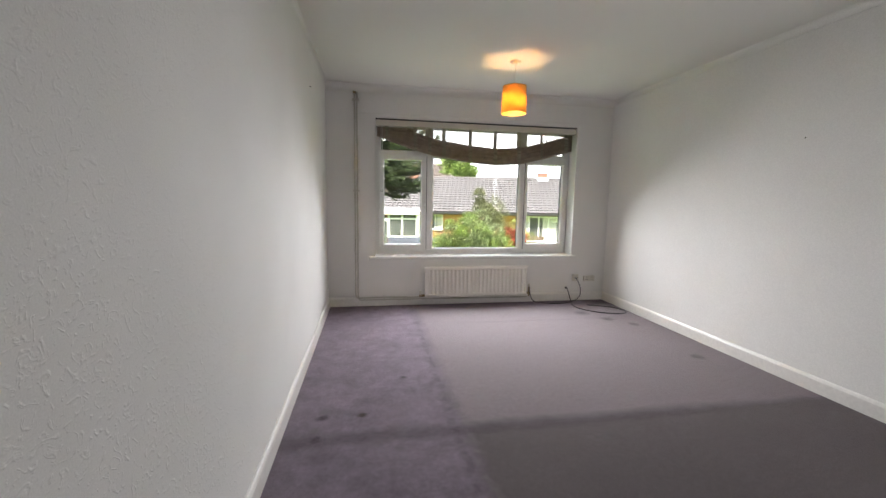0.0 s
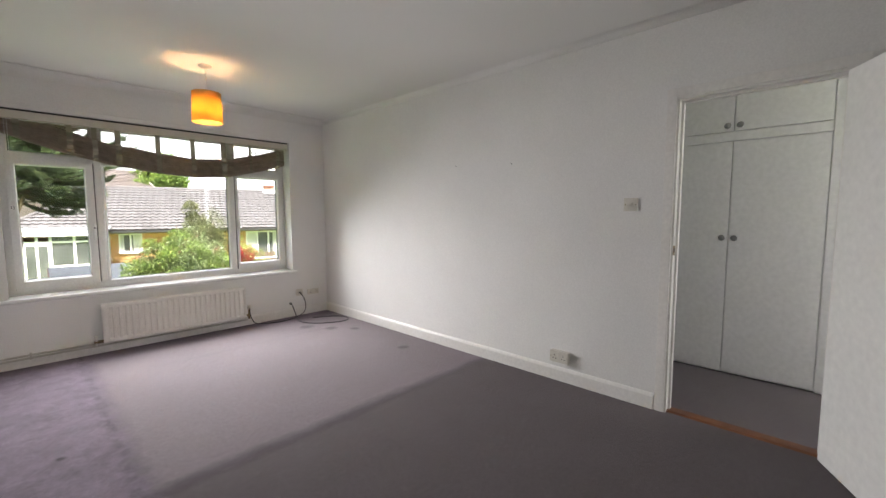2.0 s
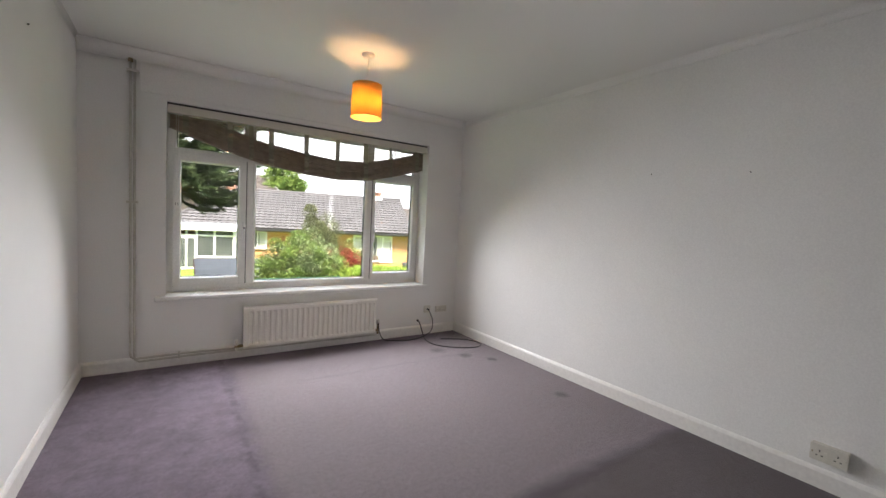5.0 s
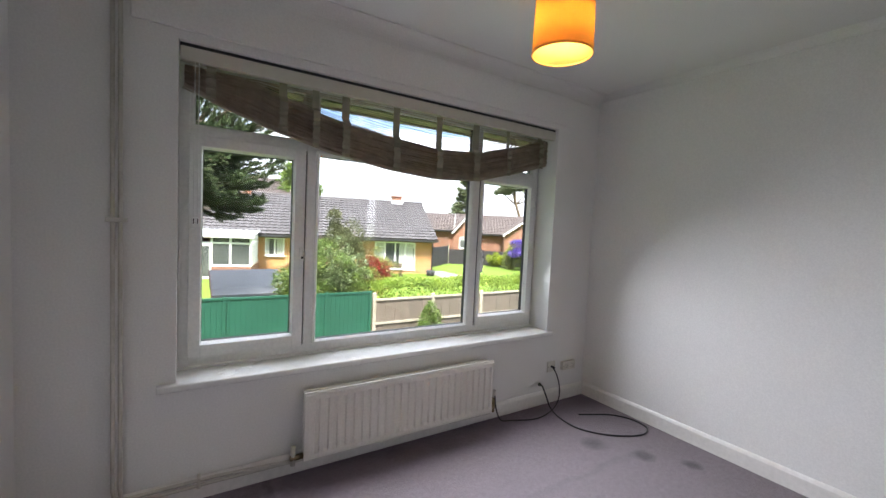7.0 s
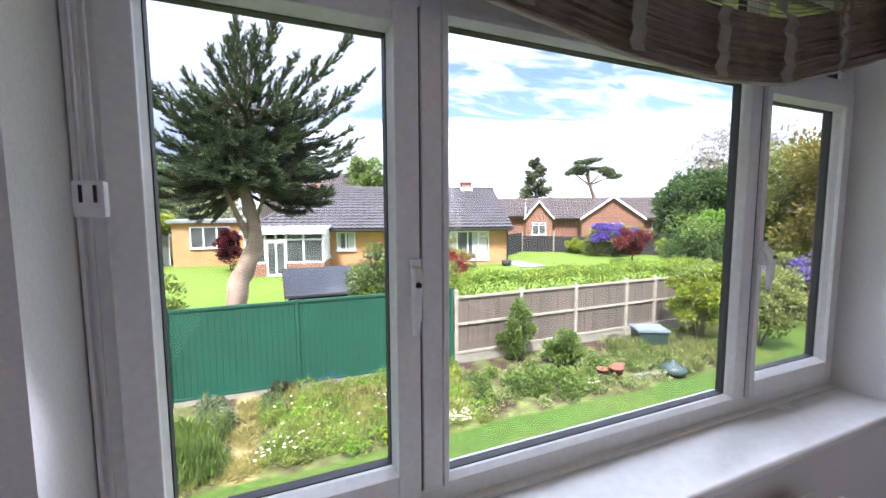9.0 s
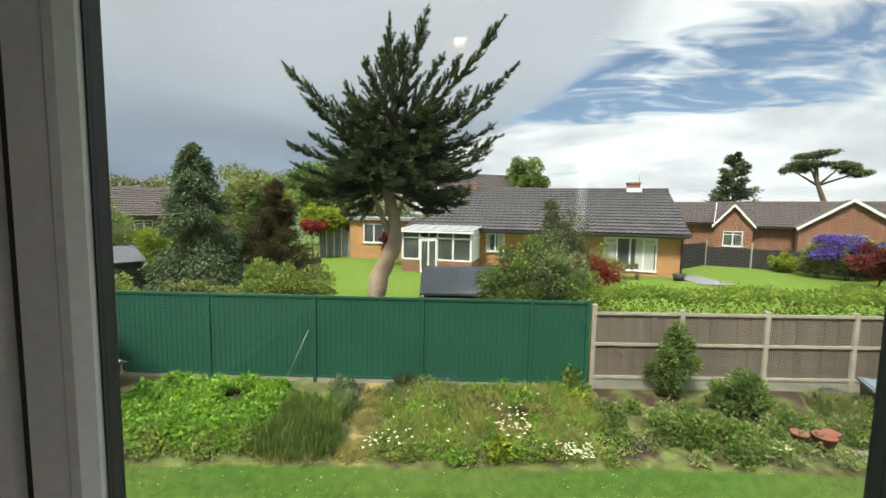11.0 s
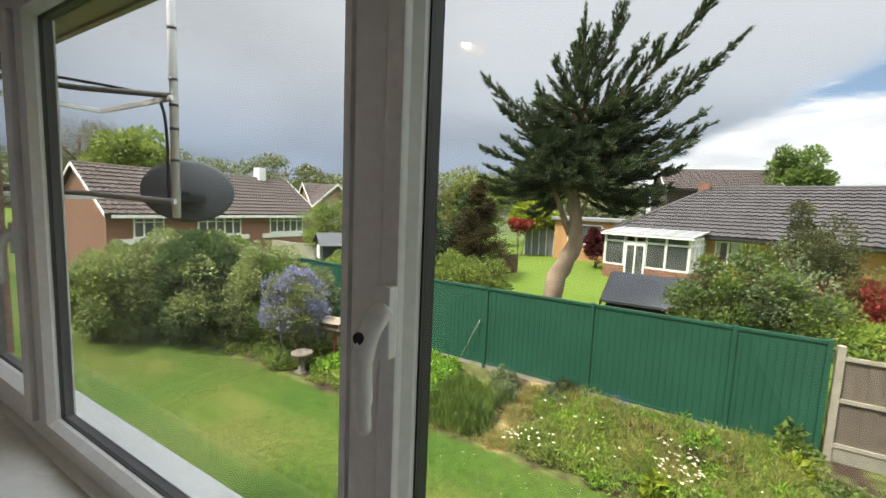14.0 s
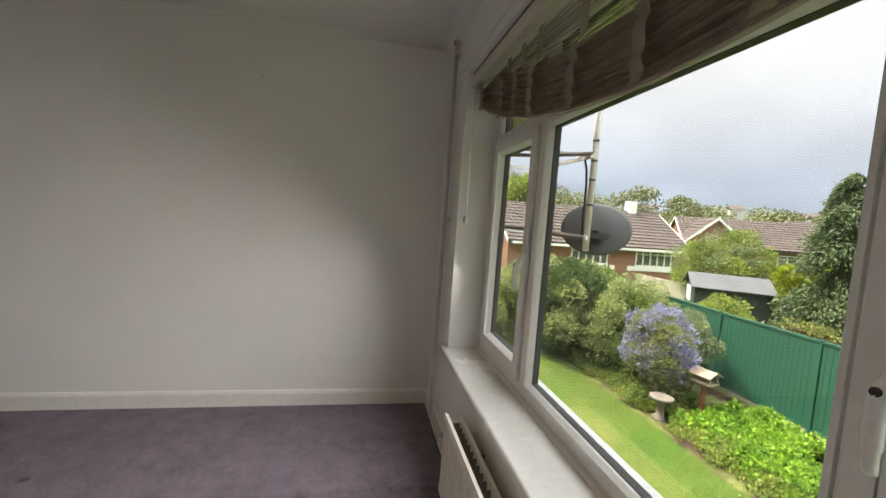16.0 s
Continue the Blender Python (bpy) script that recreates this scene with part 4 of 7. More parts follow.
def wall_plate(name, label, category, at, w, h, d=0.0, screws=True, slots=(), rocker=()):
    """A plate that faces -y of its own frame; d: depth of a surface box behind it."""
    t = thing(name, label, category, at=at)
    if d:
        part("back_box", boxes((-w / 2 + 0.002, w / 2 - 0.002, -d, -0.0005, -h / 2 + 0.002, h / 2 - 0.002), bevel=0.003), M_SOCKET, t)
    part("face_plate", boxes((-w / 2, w / 2, -d - 0.009, -d - 0.0002, -h / 2, h / 2), bevel=0.003), M_SOCKET, t)
    if screws:
        for s in (-1, 1):
            part("screw", tube(bmesh.new(), [(s * (w / 2 - 0.011), -d - 0.0085, 0), (s * (w / 2 - 0.011), -d - 0.0105, 0)], 0.004, 12), M_BRASS, t)
    for sx, sz, sw, sh in slots:
        part("slot", boxes((sx - sw / 2, sx + sw / 2, -d - 0.0098, -d - 0.0088, sz - sh / 2, sz + sh / 2)), M_DARK, t)
    for sx in rocker:
        part("rocker", boxes((sx - 0.006, sx + 0.006, -d - 0.014, -d - 0.008, -0.011, 0.011), bevel=0.002), M_SOCKET, t)
    return t


pins = [(c + dx, dz, sw, sh) for c in (-0.036, 0.036) for dx, dz, sw, sh in ((0, 0.010, 0.005, 0.010), (-0.011, -0.014, 0.009, 0.005), (0.011, -0.014, 0.009, 0.005))]
wall_plate("double_socket", "cream double plug socket on a surface box above the skirting", "socket", pose(XR, 1.46, 0.198, 0, 0, -90), 0.150, 0.088, 0.034, True, pins, (-0.012, 0.060))
wall_plate("light_switch", "cream three-gang light switch beside the door", "light switch", pose(XR, 0.985, 1.352, 0, 0, -90), 0.088, 0.088, 0.0, True, (), (-0.02, 0.0, 0.02))
wall_plate("aerial_socket", "cream television aerial plate with cable plugged in", "socket", pose(2.772, YW, 0.292, 0, 0, 0), 0.086, 0.086, 0.0, True, [(0, 0, 0.018, 0.018)])
wall_plate("twin_socket", "cream double plug socket low on the window wall", "socket", pose(2.955, YW, 0.285, 0, 0, 0), 0.146, 0.070, 0.022, True, pins, (-0.012, 0.060))

cable = thing("aerial_cable", "black aerial cable coiled loosely on the carpet", "cable")
part("cable", tube(bmesh.new(), smooth_line([(2.65, 4.895, 0.165), (2.65, 4.86, 0.16), (2.665, 4.83, 0.09), (2.67, 4.78, 0.012), (2.62, 4.64, 0.006), (2.62, 4.47, 0.006), (2.74, 4.31, 0.006), (2.94, 4.21, 0.006), (3.08, 4.25, 0.006), (3.10, 4.38, 0.006), (3.02, 4.50, 0.007), (2.88, 4.58, 0.006), (2.80, 4.62, 0.006)], 8), 0.0055, 8), M_CABLE, cable)
part("grommet", tube(bmesh.new(), [(2.65, 4.899, 0.165), (2.65, 4.885, 0.165)], 0.013, 12), M_CABLE, cable)
cable2 = thing("aerial_lead", "black cable from the radiator valve to the aerial plate", "cable")
part("cable", tube(bmesh.new(), smooth_line([(2.115, 4.80, 0.21), (2.12, 4.785, 0.12), (2.17, 4.785, 0.03), (2.28, 4.78, 0.006), (2.46, 4.72, 0.006), (2.66, 4.755, 0.018), (2.80, 4.82, 0.06), (2.83, 4.855, 0.16), (2.80, 4.87, 0.25), (2.772, 4.882, 0.292)], 8), 0.005, 8), M_CABLE, cable2)
part("plug", tube(bmesh.new(), [(2.772, 4.886, 0.292), (2.772, 4.858, 0.290)], 0.008, 10), M_CABLE, cable2)

# ---- pendant lamp ----
LX, LY = 1.466, 3.775
lamp = thing("pendant_lamp", "lit pendant lamp with a mustard drum shade", "lamp")
part("ceiling_rose", lathe(bmesh.new(), [(0.0, 0.0), (0.048, 0.0), (0.048, -0.008), (0.034, -0.022), (0.012, -0.026), (0.0, -0.026)], (LX, LY, H), 28), M_GLOSS, lamp)
part("flex", tube(bmesh.new(), [(LX, LY, H - 0.024), (LX, LY, 2.27)], 0.003, 8), M_GLOSS, lamp)
part("lamp_holder", lathe(bmesh.new(), [(0.004, 0.0), (0.014, -0.004), (0.018, -0.04), (0.017, -0.06), (0.0, -0.06)], (LX, LY, 2.275), 18), M_GLOSS, lamp)
shade = part("shade", lathe(bmesh.new(), [(0.106, 0.0), (0.112, -0.235), (0.1105, -0.235), (0.1045, 0.0)], (LX, LY, 2.282), 48, True), M_SHADE, lamp, "mustard fabric drum shade")
part("rim", lathe(bmesh.new(), [(0.113, 0.0), (0.113, 0.006), (0.109, 0.006), (0.109, 0.0)], (LX, LY, 2.045), 48, True), M_SHADE, shade)
part("rim", lathe(bmesh.new(), [(0.107, 0.0), (0.107, 0.006), (0.103, 0.006), (0.103, 0.0)], (LX, LY, 2.277), 48, True), M_SHADE, shade)
for k in range(3):
    a = 2 * math.pi * k / 3
    part("spider_arm", tube(bmesh.new(), [(LX + 0.017 * math.cos(a), LY + 0.017 * math.sin(a), 2.265), (LX + 0.104 * math.cos(a), LY + 0.104 * math.sin(a), 2.277)], 0.0015, 6), M_GLOSS, shade)
part("bulb", lathe(bmesh.new(), [(0.0, -0.115), (0.018, -0.112), (0.029, -0.09), (0.030, -0.075), (0.022, -0.045), (0.013, -0.02), (0.012, 0.0)], (LX, LY, 2.222), 20), M_BULB, lamp, "warm glowing light bulb")
pt = new("pendant_light", bpy.data.lights.new("pendant_light", "POINT"))
pt.data.energy, pt.data.color, pt.data.shadow_soft_size = 0.36, (1.0, 0.72, 0.42), 0.03
pt.matrix_world = pose(LX, LY, 2.09)

for ny, nz, side in ((2.55, 1.73, XR), (1.94, 1.70, XR), (3.70, 2.15, XL)):
    sgn = -1 if side == XR else 1
    tagged(part("picture_nail", tube(bmesh.new(), [(side, ny, nz), (side + sgn * 0.010, ny, nz + 0.002)], 0.003, 8), M_DARK), "small dark picture nail in the wall", "nail", "nails in the walls")

# ---- the garden ----


def ground_z(x, y):
    """Lawn, rising a little to the fence and on to the neighbours' houses."""
    if y < 9.5:
        return -2.78
    if y < 13.0:
        return -2.78 + 0.28 * (y - 9.5) / 3.5
    west = max(0.0, min(1.0, (-x - 4) / 10))
    if y < 22.0:
        return -2.50 + (0.98 - 0.55 * west) * (y - 13.0) / 9.0
    return -1.52 - 0.55 * west


def ground_material():
    """Mown lawn, a tousled soil bed along the fence, brighter grass next door."""
    m = mat("lawn", (0.052, 0.092, 0.012), (0.092, 0.106, 0.023), 0.92, scale=0.55, fine=30, bump=0.35, depth=0.012, spec=0.15, pos=(0.4, 0.6))
    nt = m.node_tree
    N, L = nt.nodes.new, nt.links.new
    p = nt.nodes["Principled BSDF"]
    co, sep, wob = N("ShaderNodeTexCoord"), N("ShaderNodeSeparateXYZ"), N("ShaderNodeTexNoise")
    wob.inputs["Scale"].default_value, wob.inputs["Detail"].default_value = 0.7, 4
    L(co.outputs["Object"], wob.inputs["Vector"])
    mv = N("ShaderNodeVectorMath"); mv.operation = "MULTIPLY_ADD"; mv.inputs[1].default_value = (0.3, 0.3, 0)
    L(wob.outputs["Color"], mv.inputs[0]); L(co.outputs["Object"], mv.inputs[2]); L(mv.outputs[0], sep.inputs[0])

    def step(lo, hi, axis="Y"):
        r = N("ShaderNodeMapRange"); r.inputs[1].default_value, r.inputs[2].default_value = lo, hi
        L(sep.outputs[axis], r.inputs[0])
        return r.outputs[0]

    def mul(a, b):
        q = N("ShaderNodeMath"); q.operation = "MULTIPLY"; L(a, q.inputs[0]); L(b, q.inputs[1])
        return q.outputs[0]
    bed = mul(mul(step(10.74, 10.82), step(13.55, 13.40)), mul(step(-13.6, -13.2, "X"), step(12.4, 12.0, "X")))
    mott = N("ShaderNodeTexNoise"); mott.inputs["Scale"].default_value, mott.inputs["Detail"].default_value = 2.2, 6
    L(co.outputs["Object"], mott.inputs["Vector"])
    soil = N("ShaderNodeValToRGB")
    soil.color_ramp.elements[0].position, soil.color_ramp.elements[0].color = 0.42, (0.046, 0.030, 0.021, 1)
    soil.color_ramp.elements[1].position, soil.color_ramp.elements[1].color = 0.62, (0.110, 0.130, 0.036, 1)
    L(mott.outputs["Fac"], soil.inputs[0])
    src = p.inputs["Base Color"].links[0].from_socket
    for y0, y1 in ((9.75, 10.85), (7.55, 8.55), (5.6, 6.5)):
        band = N("ShaderNodeMix"); band.data_type = "RGBA"; band.inputs["B"].default_value = (0.036, 0.080, 0.010, 1)
        half = N("ShaderNodeMath"); half.operation = "MULTIPLY"; half.inputs[1].default_value = 0.6
        L(mul(step(y0, y0 + 0.25), step(y1, y1 - 0.12)), half.inputs[0])
        L(half.outputs[0], band.inputs["Factor"]); L(src, band.inputs["A"])
        src = band.outputs["Result"]
    a = N("ShaderNodeMix"); a.data_type = "RGBA"; L(step(13.55, 13.85), a.inputs["Factor"]); L(src, a.inputs["A"]); a.inputs["B"].default_value = (0.098, 0.150, 0.019, 1)
    b = N("ShaderNodeMix"); b.data_type = "RGBA"; L(bed, b.inputs["Factor"]); L(a.outputs["Result"], b.inputs["A"]); L(soil.outputs[0], b.inputs["B"])
    trod = N("ShaderNodeMix"); trod.data_type = "RGBA"; trod.inputs["B"].default_value = (0.25, 0.185, 0.085, 1)
    L(mul(mul(step(-0.06, 0.06, "X"), step(0.44, 0.30, "X")), bed), trod.inputs["Factor"]); L(b.outputs["Result"], trod.inputs["A"])
    far = N("ShaderNodeMix"); far.data_type = "RGBA"; L(step(40, 60), far.inputs["Factor"]); L(trod.outputs["Result"], far.inputs["A"]); far.inputs["B"].default_value = (0.07, 0.09, 0.035, 1)
    streak = N("ShaderNodeTexNoise"); streak.inputs["Scale"].default_value, streak.inputs["Detail"].default_value = 9, 8
    L(co.outputs["Object"], streak.inputs["Vector"])
    sv = N("ShaderNodeMapRange"); sv.inputs[1].default_value, sv.inputs[2].default_value, sv.inputs[3].default_value, sv.inputs[4].default_value = 0.3, 0.7, 0.72, 1.28
    L(streak.outputs["Fac"], sv.inputs[0])
    h = N("ShaderNodeHueSaturation"); L(far.outputs["Result"], h.inputs["Color"]); L(sv.outputs[0], h.inputs["Value"])
    L(h.outputs[0], p.inputs["Base Color"])
    return m


bm = bmesh.new()
gx = [-900, -300, -120, -60, -35] + [-25 + i for i in range(56)] + [40, 60, 120, 300, 900]
gy = [-900, -200, -50, -10, 0, 5.31] + [6 + i * 0.5 for i in range(50)] + [32, 36, 42, 50, 70, 120, 300, 900]
vv = [[bm.verts.new((x, y, ground_z(x, y) + (0.03 * noise.noise((x * 0.7, y * 0.7, 0)) if abs(x) < 40 else 0))) for x in gx] for y in gy]
for a, b in zip(vv, vv[1:]):
    for k in range(len(gx) - 1):
        bm.faces.new((a[k], a[k + 1], b[k + 1], b[k])).smooth = True
setting("ground", bm, ground_material(), "mown lawn with a long rough flower bed beside the fence", "lawn")

# ---- foliage ----
G = np.random.default_rng(11)


def unit(n):
    v = G.normal(size=(n, 3))
    return v / np.linalg.norm(v, axis=1, keepdims=True)


def leaves(name, base, way, length, width, material, parent=None, label="", curl=0.25):
    """One mesh of small pointed leaves: base points, the way each leaf points, its length and width."""
    n = len(base)
    way = way / np.maximum(np.linalg.norm(way, axis=1, keepdims=True), 1e-6)
    side = np.cross(way, unit(n))
    side /= np.maximum(np.linalg.norm(side, axis=1, keepdims=True), 1e-6)
    up = np.cross(side, way)
    length = np.broadcast_to(length, (n,))[:, None] * G.uniform(0.65, 1.25, (n, 1))
    width = np.broadcast_to(width, (n,))[:, None] * G.uniform(0.7, 1.2, (n, 1))
    v = np.empty((n, 4, 3))
    v[:, 0] = base
    v[:, 1] = base + way * length * 0.45 + side * width * 0.5 + up * length * curl * 0.3
    v[:, 2] = base + way * length
    v[:, 3] = base + way * length * 0.45 - side * width * 0.5 + up * length * curl * 0.3
    me = bpy.data.meshes.new(name)
    me.vertices.add(n * 4); me.loops.add(n * 4); me.polygons.add(n)
    me.vertices.foreach_set("co", v.reshape(-1))
    me.loops.foreach_set("vertex_index", np.arange(n * 4, dtype=np.int32))
    me.polygons.foreach_set("loop_start", np.arange(0, n * 4, 4, dtype=np.int32))
    me.update(calc_edges=True)
    me.materials.append(material)
    ob = new(name, me)
    if parent:
        ob.parent = parent
    if label:
        ob["label"] = label
    return ob


def clumpy(n, c, r, clumps=24, spread=0.42, floor=None, flat=1.0):
    """Points and outward ways on the skins of many small clumps that together fill an ellipsoid about c."""
    c, r = np.array(c), np.array(r)
    u = unit(clumps) * G.uniform(0.35, 0.80, (clumps, 1))
    cc = c + u * r
    cr = G.uniform(0.6, 1.15, clumps) * spread
    k = G.integers(0, clumps, n)
    d = unit(n)
    d[:, 2] = np.where(G.random(n) < 0.55, np.abs(d[:, 2]), d[:, 2])
    p = cc[k] + d * (cr[k][:, None] * r * [1, 1, flat]) * (G.random((n, 1)) ** 0.35)
    if floor is not None:
        keep = p[:, 2] > floor
        p, d = p[keep], d[keep]
    return p, d


def stems(c, r, base, n, thick, seg=5):
    bm = bmesh.new()
    for _ in range(n):
        a = G.uniform(0, 2 * math.pi)
        rr = G.uniform(0.1, 0.6)
        tip = (c[0] + r[0] * rr * math.cos(a), c[1] + r[1] * rr * math.sin(a), c[2] + r[2] * G.uniform(0.0, 0.6))
        foot = (c[0] + 0.12 * math.cos(a) * r[0], c[1] + 0.12 * math.sin(a) * r[1], base - 0.05)
        mid = tuple(f * 0.5 + t * 0.5 + G.uniform(-0.06, 0.06) for f, t in zip(foot, tip))
        tube(bm, smooth_line([foot, mid, tip], 4), [thick * (1 - 0.09 * i) for i in range(9)], seg)
    return bm


def shrub(name, label, category, c, r, n, leaf, material, clumps=24, spread=0.42, stem=6, thick=0.02, aspect=0.5, extra=(), group=""):
    """A bush: woody stems and a crown of leaves in uneven clumps; extra: (share, material, label) of blossom or paler
    leaves on the outside.
    """
    t = thing(name, label, category, group)
    base = ground_z(c[0], c[1])
    if stem:
        part("stems", stems(c, r, base, stem, thick), M_TWIG, t)
    p, d = clumpy(n, c, r, clumps, spread, base + 0.02)
    leaves("crown", p, d + unit(len(p)) * 0.9 + [0, 0, 0.25], leaf, leaf * aspect, material, t)
    for share, m2, lab in extra:
        p, d = clumpy(int(n * share), (c[0], c[1], c[2] + r[2] * 0.12), (r[0] * 1.02, r[1] * 1.02, r[2] * 0.95), clumps, spread, c[2] - r[2] * 0.45)
        leaves("blossom", p, d + unit(len(p)) * 0.7, leaf * 0.8, leaf * 0.55, m2, t, lab)
    return t


def tree(name, label, c, r, n, leaf, material, trunk=0.2, clumps=40, spread=0.34, aspect=0.5, limbs=9):
    t = thing(name, label, "tree")
    base = ground_z(c[0], c[1])
    bm = bmesh.new()
    tube(bm, smooth_line([(c[0], c[1], base - 0.1), (c[0] + 0.1, c[1], base * 0.5 + c[2] * 0.5), (c[0], c[1], c[2] + r[2] * 0.5)], 5), [trunk * (1 - 0.07 * i) for i in range(11)], 8)
    part("trunk", bm, M_TWIG, t)
    bm = bmesh.new()
    for k in range(limbs):
        a = 2 * math.pi * k / limbs + G.uniform(-0.3, 0.3)
        z0 = c[2] - r[2] * G.uniform(0.1, 0.7)
        tip = (c[0] + r[0] * 0.7 * math.cos(a), c[1] + r[1] * 0.7 * math.sin(a), z0 + r[2] * G.uniform(0.3, 0.8))
        tube(bm, smooth_line([(c[0], c[1], z0), tuple(q * 0.5 + w * 0.5 for q, w in zip((c[0], c[1], z0 + 0.1), tip)), tip], 4), [trunk * 0.4 * (1 - 0.1 * i) for i in range(9)], 5)
    part("limbs", bm, M_TWIG, t)
    p, d = clumpy(n, c, r, clumps, spread)
    leaves("crown", p, d + unit(len(p)) * 0.9, leaf, leaf * aspect, material, t)
    return t


def cone_tree(name, label, c, radius, top, n, leaf, material, droop=-0.5, tiers=9, trunk=0.14):
    """A conifer: boughs in uneven tiers about a straight trunk, narrowing to the tip."""
    t = thing(name, label, "conifer")
    base = ground_z(c[0], c[1])
    part("trunk", tube(bmesh.new(), [(c[0], c[1], base - 0.1), (c[0], c[1], top - 0.2)], [trunk, trunk * 0.25], 8), M_TWIG, t)
    boughs = tiers * 7
    f = (np.arange(boughs) + G.uniform(0, 1, boughs)) / boughs
    az = G.uniform(0, 2 * math.pi, boughs)
    ln = radius * (1 - f) ** 0.75 * G.uniform(0.75, 1.15, boughs) + 0.05
    z0 = base + 0.15 + (top - base - 0.15) * f
    k = G.integers(0, boughs, n)
    s = G.random(n) ** 0.6
    w = np.stack([np.cos(az[k]), np.sin(az[k]), np.zeros(n)], 1)
    p = np.stack([c[0] + w[:, 0] * ln[k] * s, c[1] + w[:, 1] * ln[k] * s, z0[k] + ln[k] * s * (0.25 + droop * s)], 1) + G.normal(size=(n, 3)) * (0.05 + 0.10 * ln[k])[:, None] * [1, 1, 0.7]
    leaves("boughs", p, w + unit(n) * 0.7 + [0, 0, droop], leaf, leaf * 0.35, material, t)
    return t


# ---- the old cypress behind the fence ----
cyp = thing("cypress_tree", "tall spreading dark green cypress with a bare crooked pale trunk", "tree")
TY = 14.85
spine = smooth_line([(-0.38, TY, -2.4), (-0.24, TY, -1.2), (-0.17, TY, -0.45), (0.06, TY, 0.15), (0.22, TY, 0.70), (0.18, TY, 1.35), (0.05, TY, 1.95), (-0.02, TY, 2.5), (0.10, TY + 0.05, 3.3), (0.32, TY, 4.2), (0.62, TY, 5.2), (0.88, TY, 6.0)], 4)
rad_at = [0.27, 0.25, 0.235, 0.225, 0.22, 0.215, 0.22, 0.225, 0.23, 0.225, 0.21, 0.20, 0.195, 0.19, 0.185, 0.18, 0.17, 0.165, 0.16, 0.155, 0.15, 0.145, 0.14, 0.135, 0.13, 0.125, 0.12, 0.115, 0.11, 0.10, 0.09, 0.085, 0.08, 0.07, 0.06, 0.055, 0.05, 0.045, 0.04, 0.035, 0.03, 0.028, 0.025, 0.022, 0.02]
bm = bmesh.new()
bole = [p for p in spine if p[2] < 2.7]
tube(bm, [Vector(p) + Vector((0.02 * math.sin(3 * p[2]), 0.03 * math.cos(2 * p[2]), 0)) for p in bole], rad_at[:len(bole)], 14)
for v in bm.verts:
    v.co += Vector((noise.noise(v.co * 4), noise.noise(v.co * 4 + Vector((7, 0, 0))), 0)) * 0.06 + Vector((noise.noise(v.co * 13), noise.noise(v.co * 13 + Vector((3, 0, 0))), 0)) * 0.02
part("trunk", bm, M_BARK, cyp, "bare pale peeling trunk")
part("leader", tube(bmesh.new(), [p for p in spine if 2.55 < p[2] < 5.0], [0.10 - 0.008 * k for k, p in enumerate([q for q in spine if 2.55 < q[2] < 5.0])], 8), M_TWIG, cyp, "dark upper stem inside the crown")
part("stub", tube(bmesh.new(), smooth_line([(0.10, TY - 0.04, 0.75), (-0.10, TY - 0.10, 1.25), (-0.28, TY - 0.14, 1.7), (-0.42, TY - 0.16, 2.1)], 4), [0.085, 0.08, 0.075, 0.07, 0.066, 0.062, 0.058, 0.054, 0.05, 0.046, 0.042, 0.038, 0.034], 9), M_BARK, cyp, "pale side limb")
part("stub", tube(bmesh.new(), smooth_line([(0.20, TY, 1.05), (0.36, TY, 1.4), (0.48, TY, 1.75)], 4), [0.07, 0.065, 0.06, 0.055, 0.05, 0.045, 0.04, 0.035, 0.03], 8), M_BARK, cyp, "pale side limb")


def trunk_at(z):
    return min(spine, key=lambda p: abs(p[2] - z))


# limbs: start height, tip offset in x and y, tip height
TIPS = [(3.6, 0.05, 0.1, 6.15), (3.6, 0.99, 0.0, 6.28), (3.4, -0.15, 0.2, 5.40), (3.4, 0.45, -0.2, 5.55), (3.0, 2.83, -0.2, 6.00), (2.8, 3.28, 0.2, 5.10), (3.0, 1.39, 0.3, 5.30), (2.7, 2.58, -0.3, 4.05), (2.6, 2.73, 0.2, 3.58), (2.5, 2.84, -0.2, 3.22),
        (2.2, 2.40, 0.3, 2.42), (1.9, 2.08, -0.4, 1.82), (1.8, 1.45, 0.3, 1.35), (3.0, -2.55, 0.0, 4.92), (2.8, -1.97, -0.3, 4.06), (2.7, -1.70, 0.3, 3.82), (2.5, -2.38, -0.2, 2.98), (2.4, -2.46, 0.3, 2.52), (1.9, -1.85, -0.3, 1.75), (1.8, -1.10, 0.4, 1.20),
        (3.2, -1.10, 0.3, 4.50), (3.3, -0.50, -0.3, 4.95), (2.9, 2.10, 0.6, 4.60), (2.4, 2.55, -0.5, 2.80), (2.5, -2.05, 0.5, 3.30), (2.3, -2.20, -0.5, 2.10), (3.1, 1.80, -0.5, 4.95), (2.2, 1.90, 0.7, 1.55), (2.2, -1.5, -0.7, 1.45)]
for k in range(60):
    a = 2.4 * k
    f = k / 60
    reach = (2.3 - 1.1 * f) * G.uniform(0.75, 1.05)
    TIPS.append((1.95 + 1.9 * f, reach * math.cos(a) + 0.25, reach * math.sin(a) * 0.9, 1.55 + 2.6 * f + G.uniform(-0.2, 0.3)))
bm = bmesh.new()
P, W = [], []


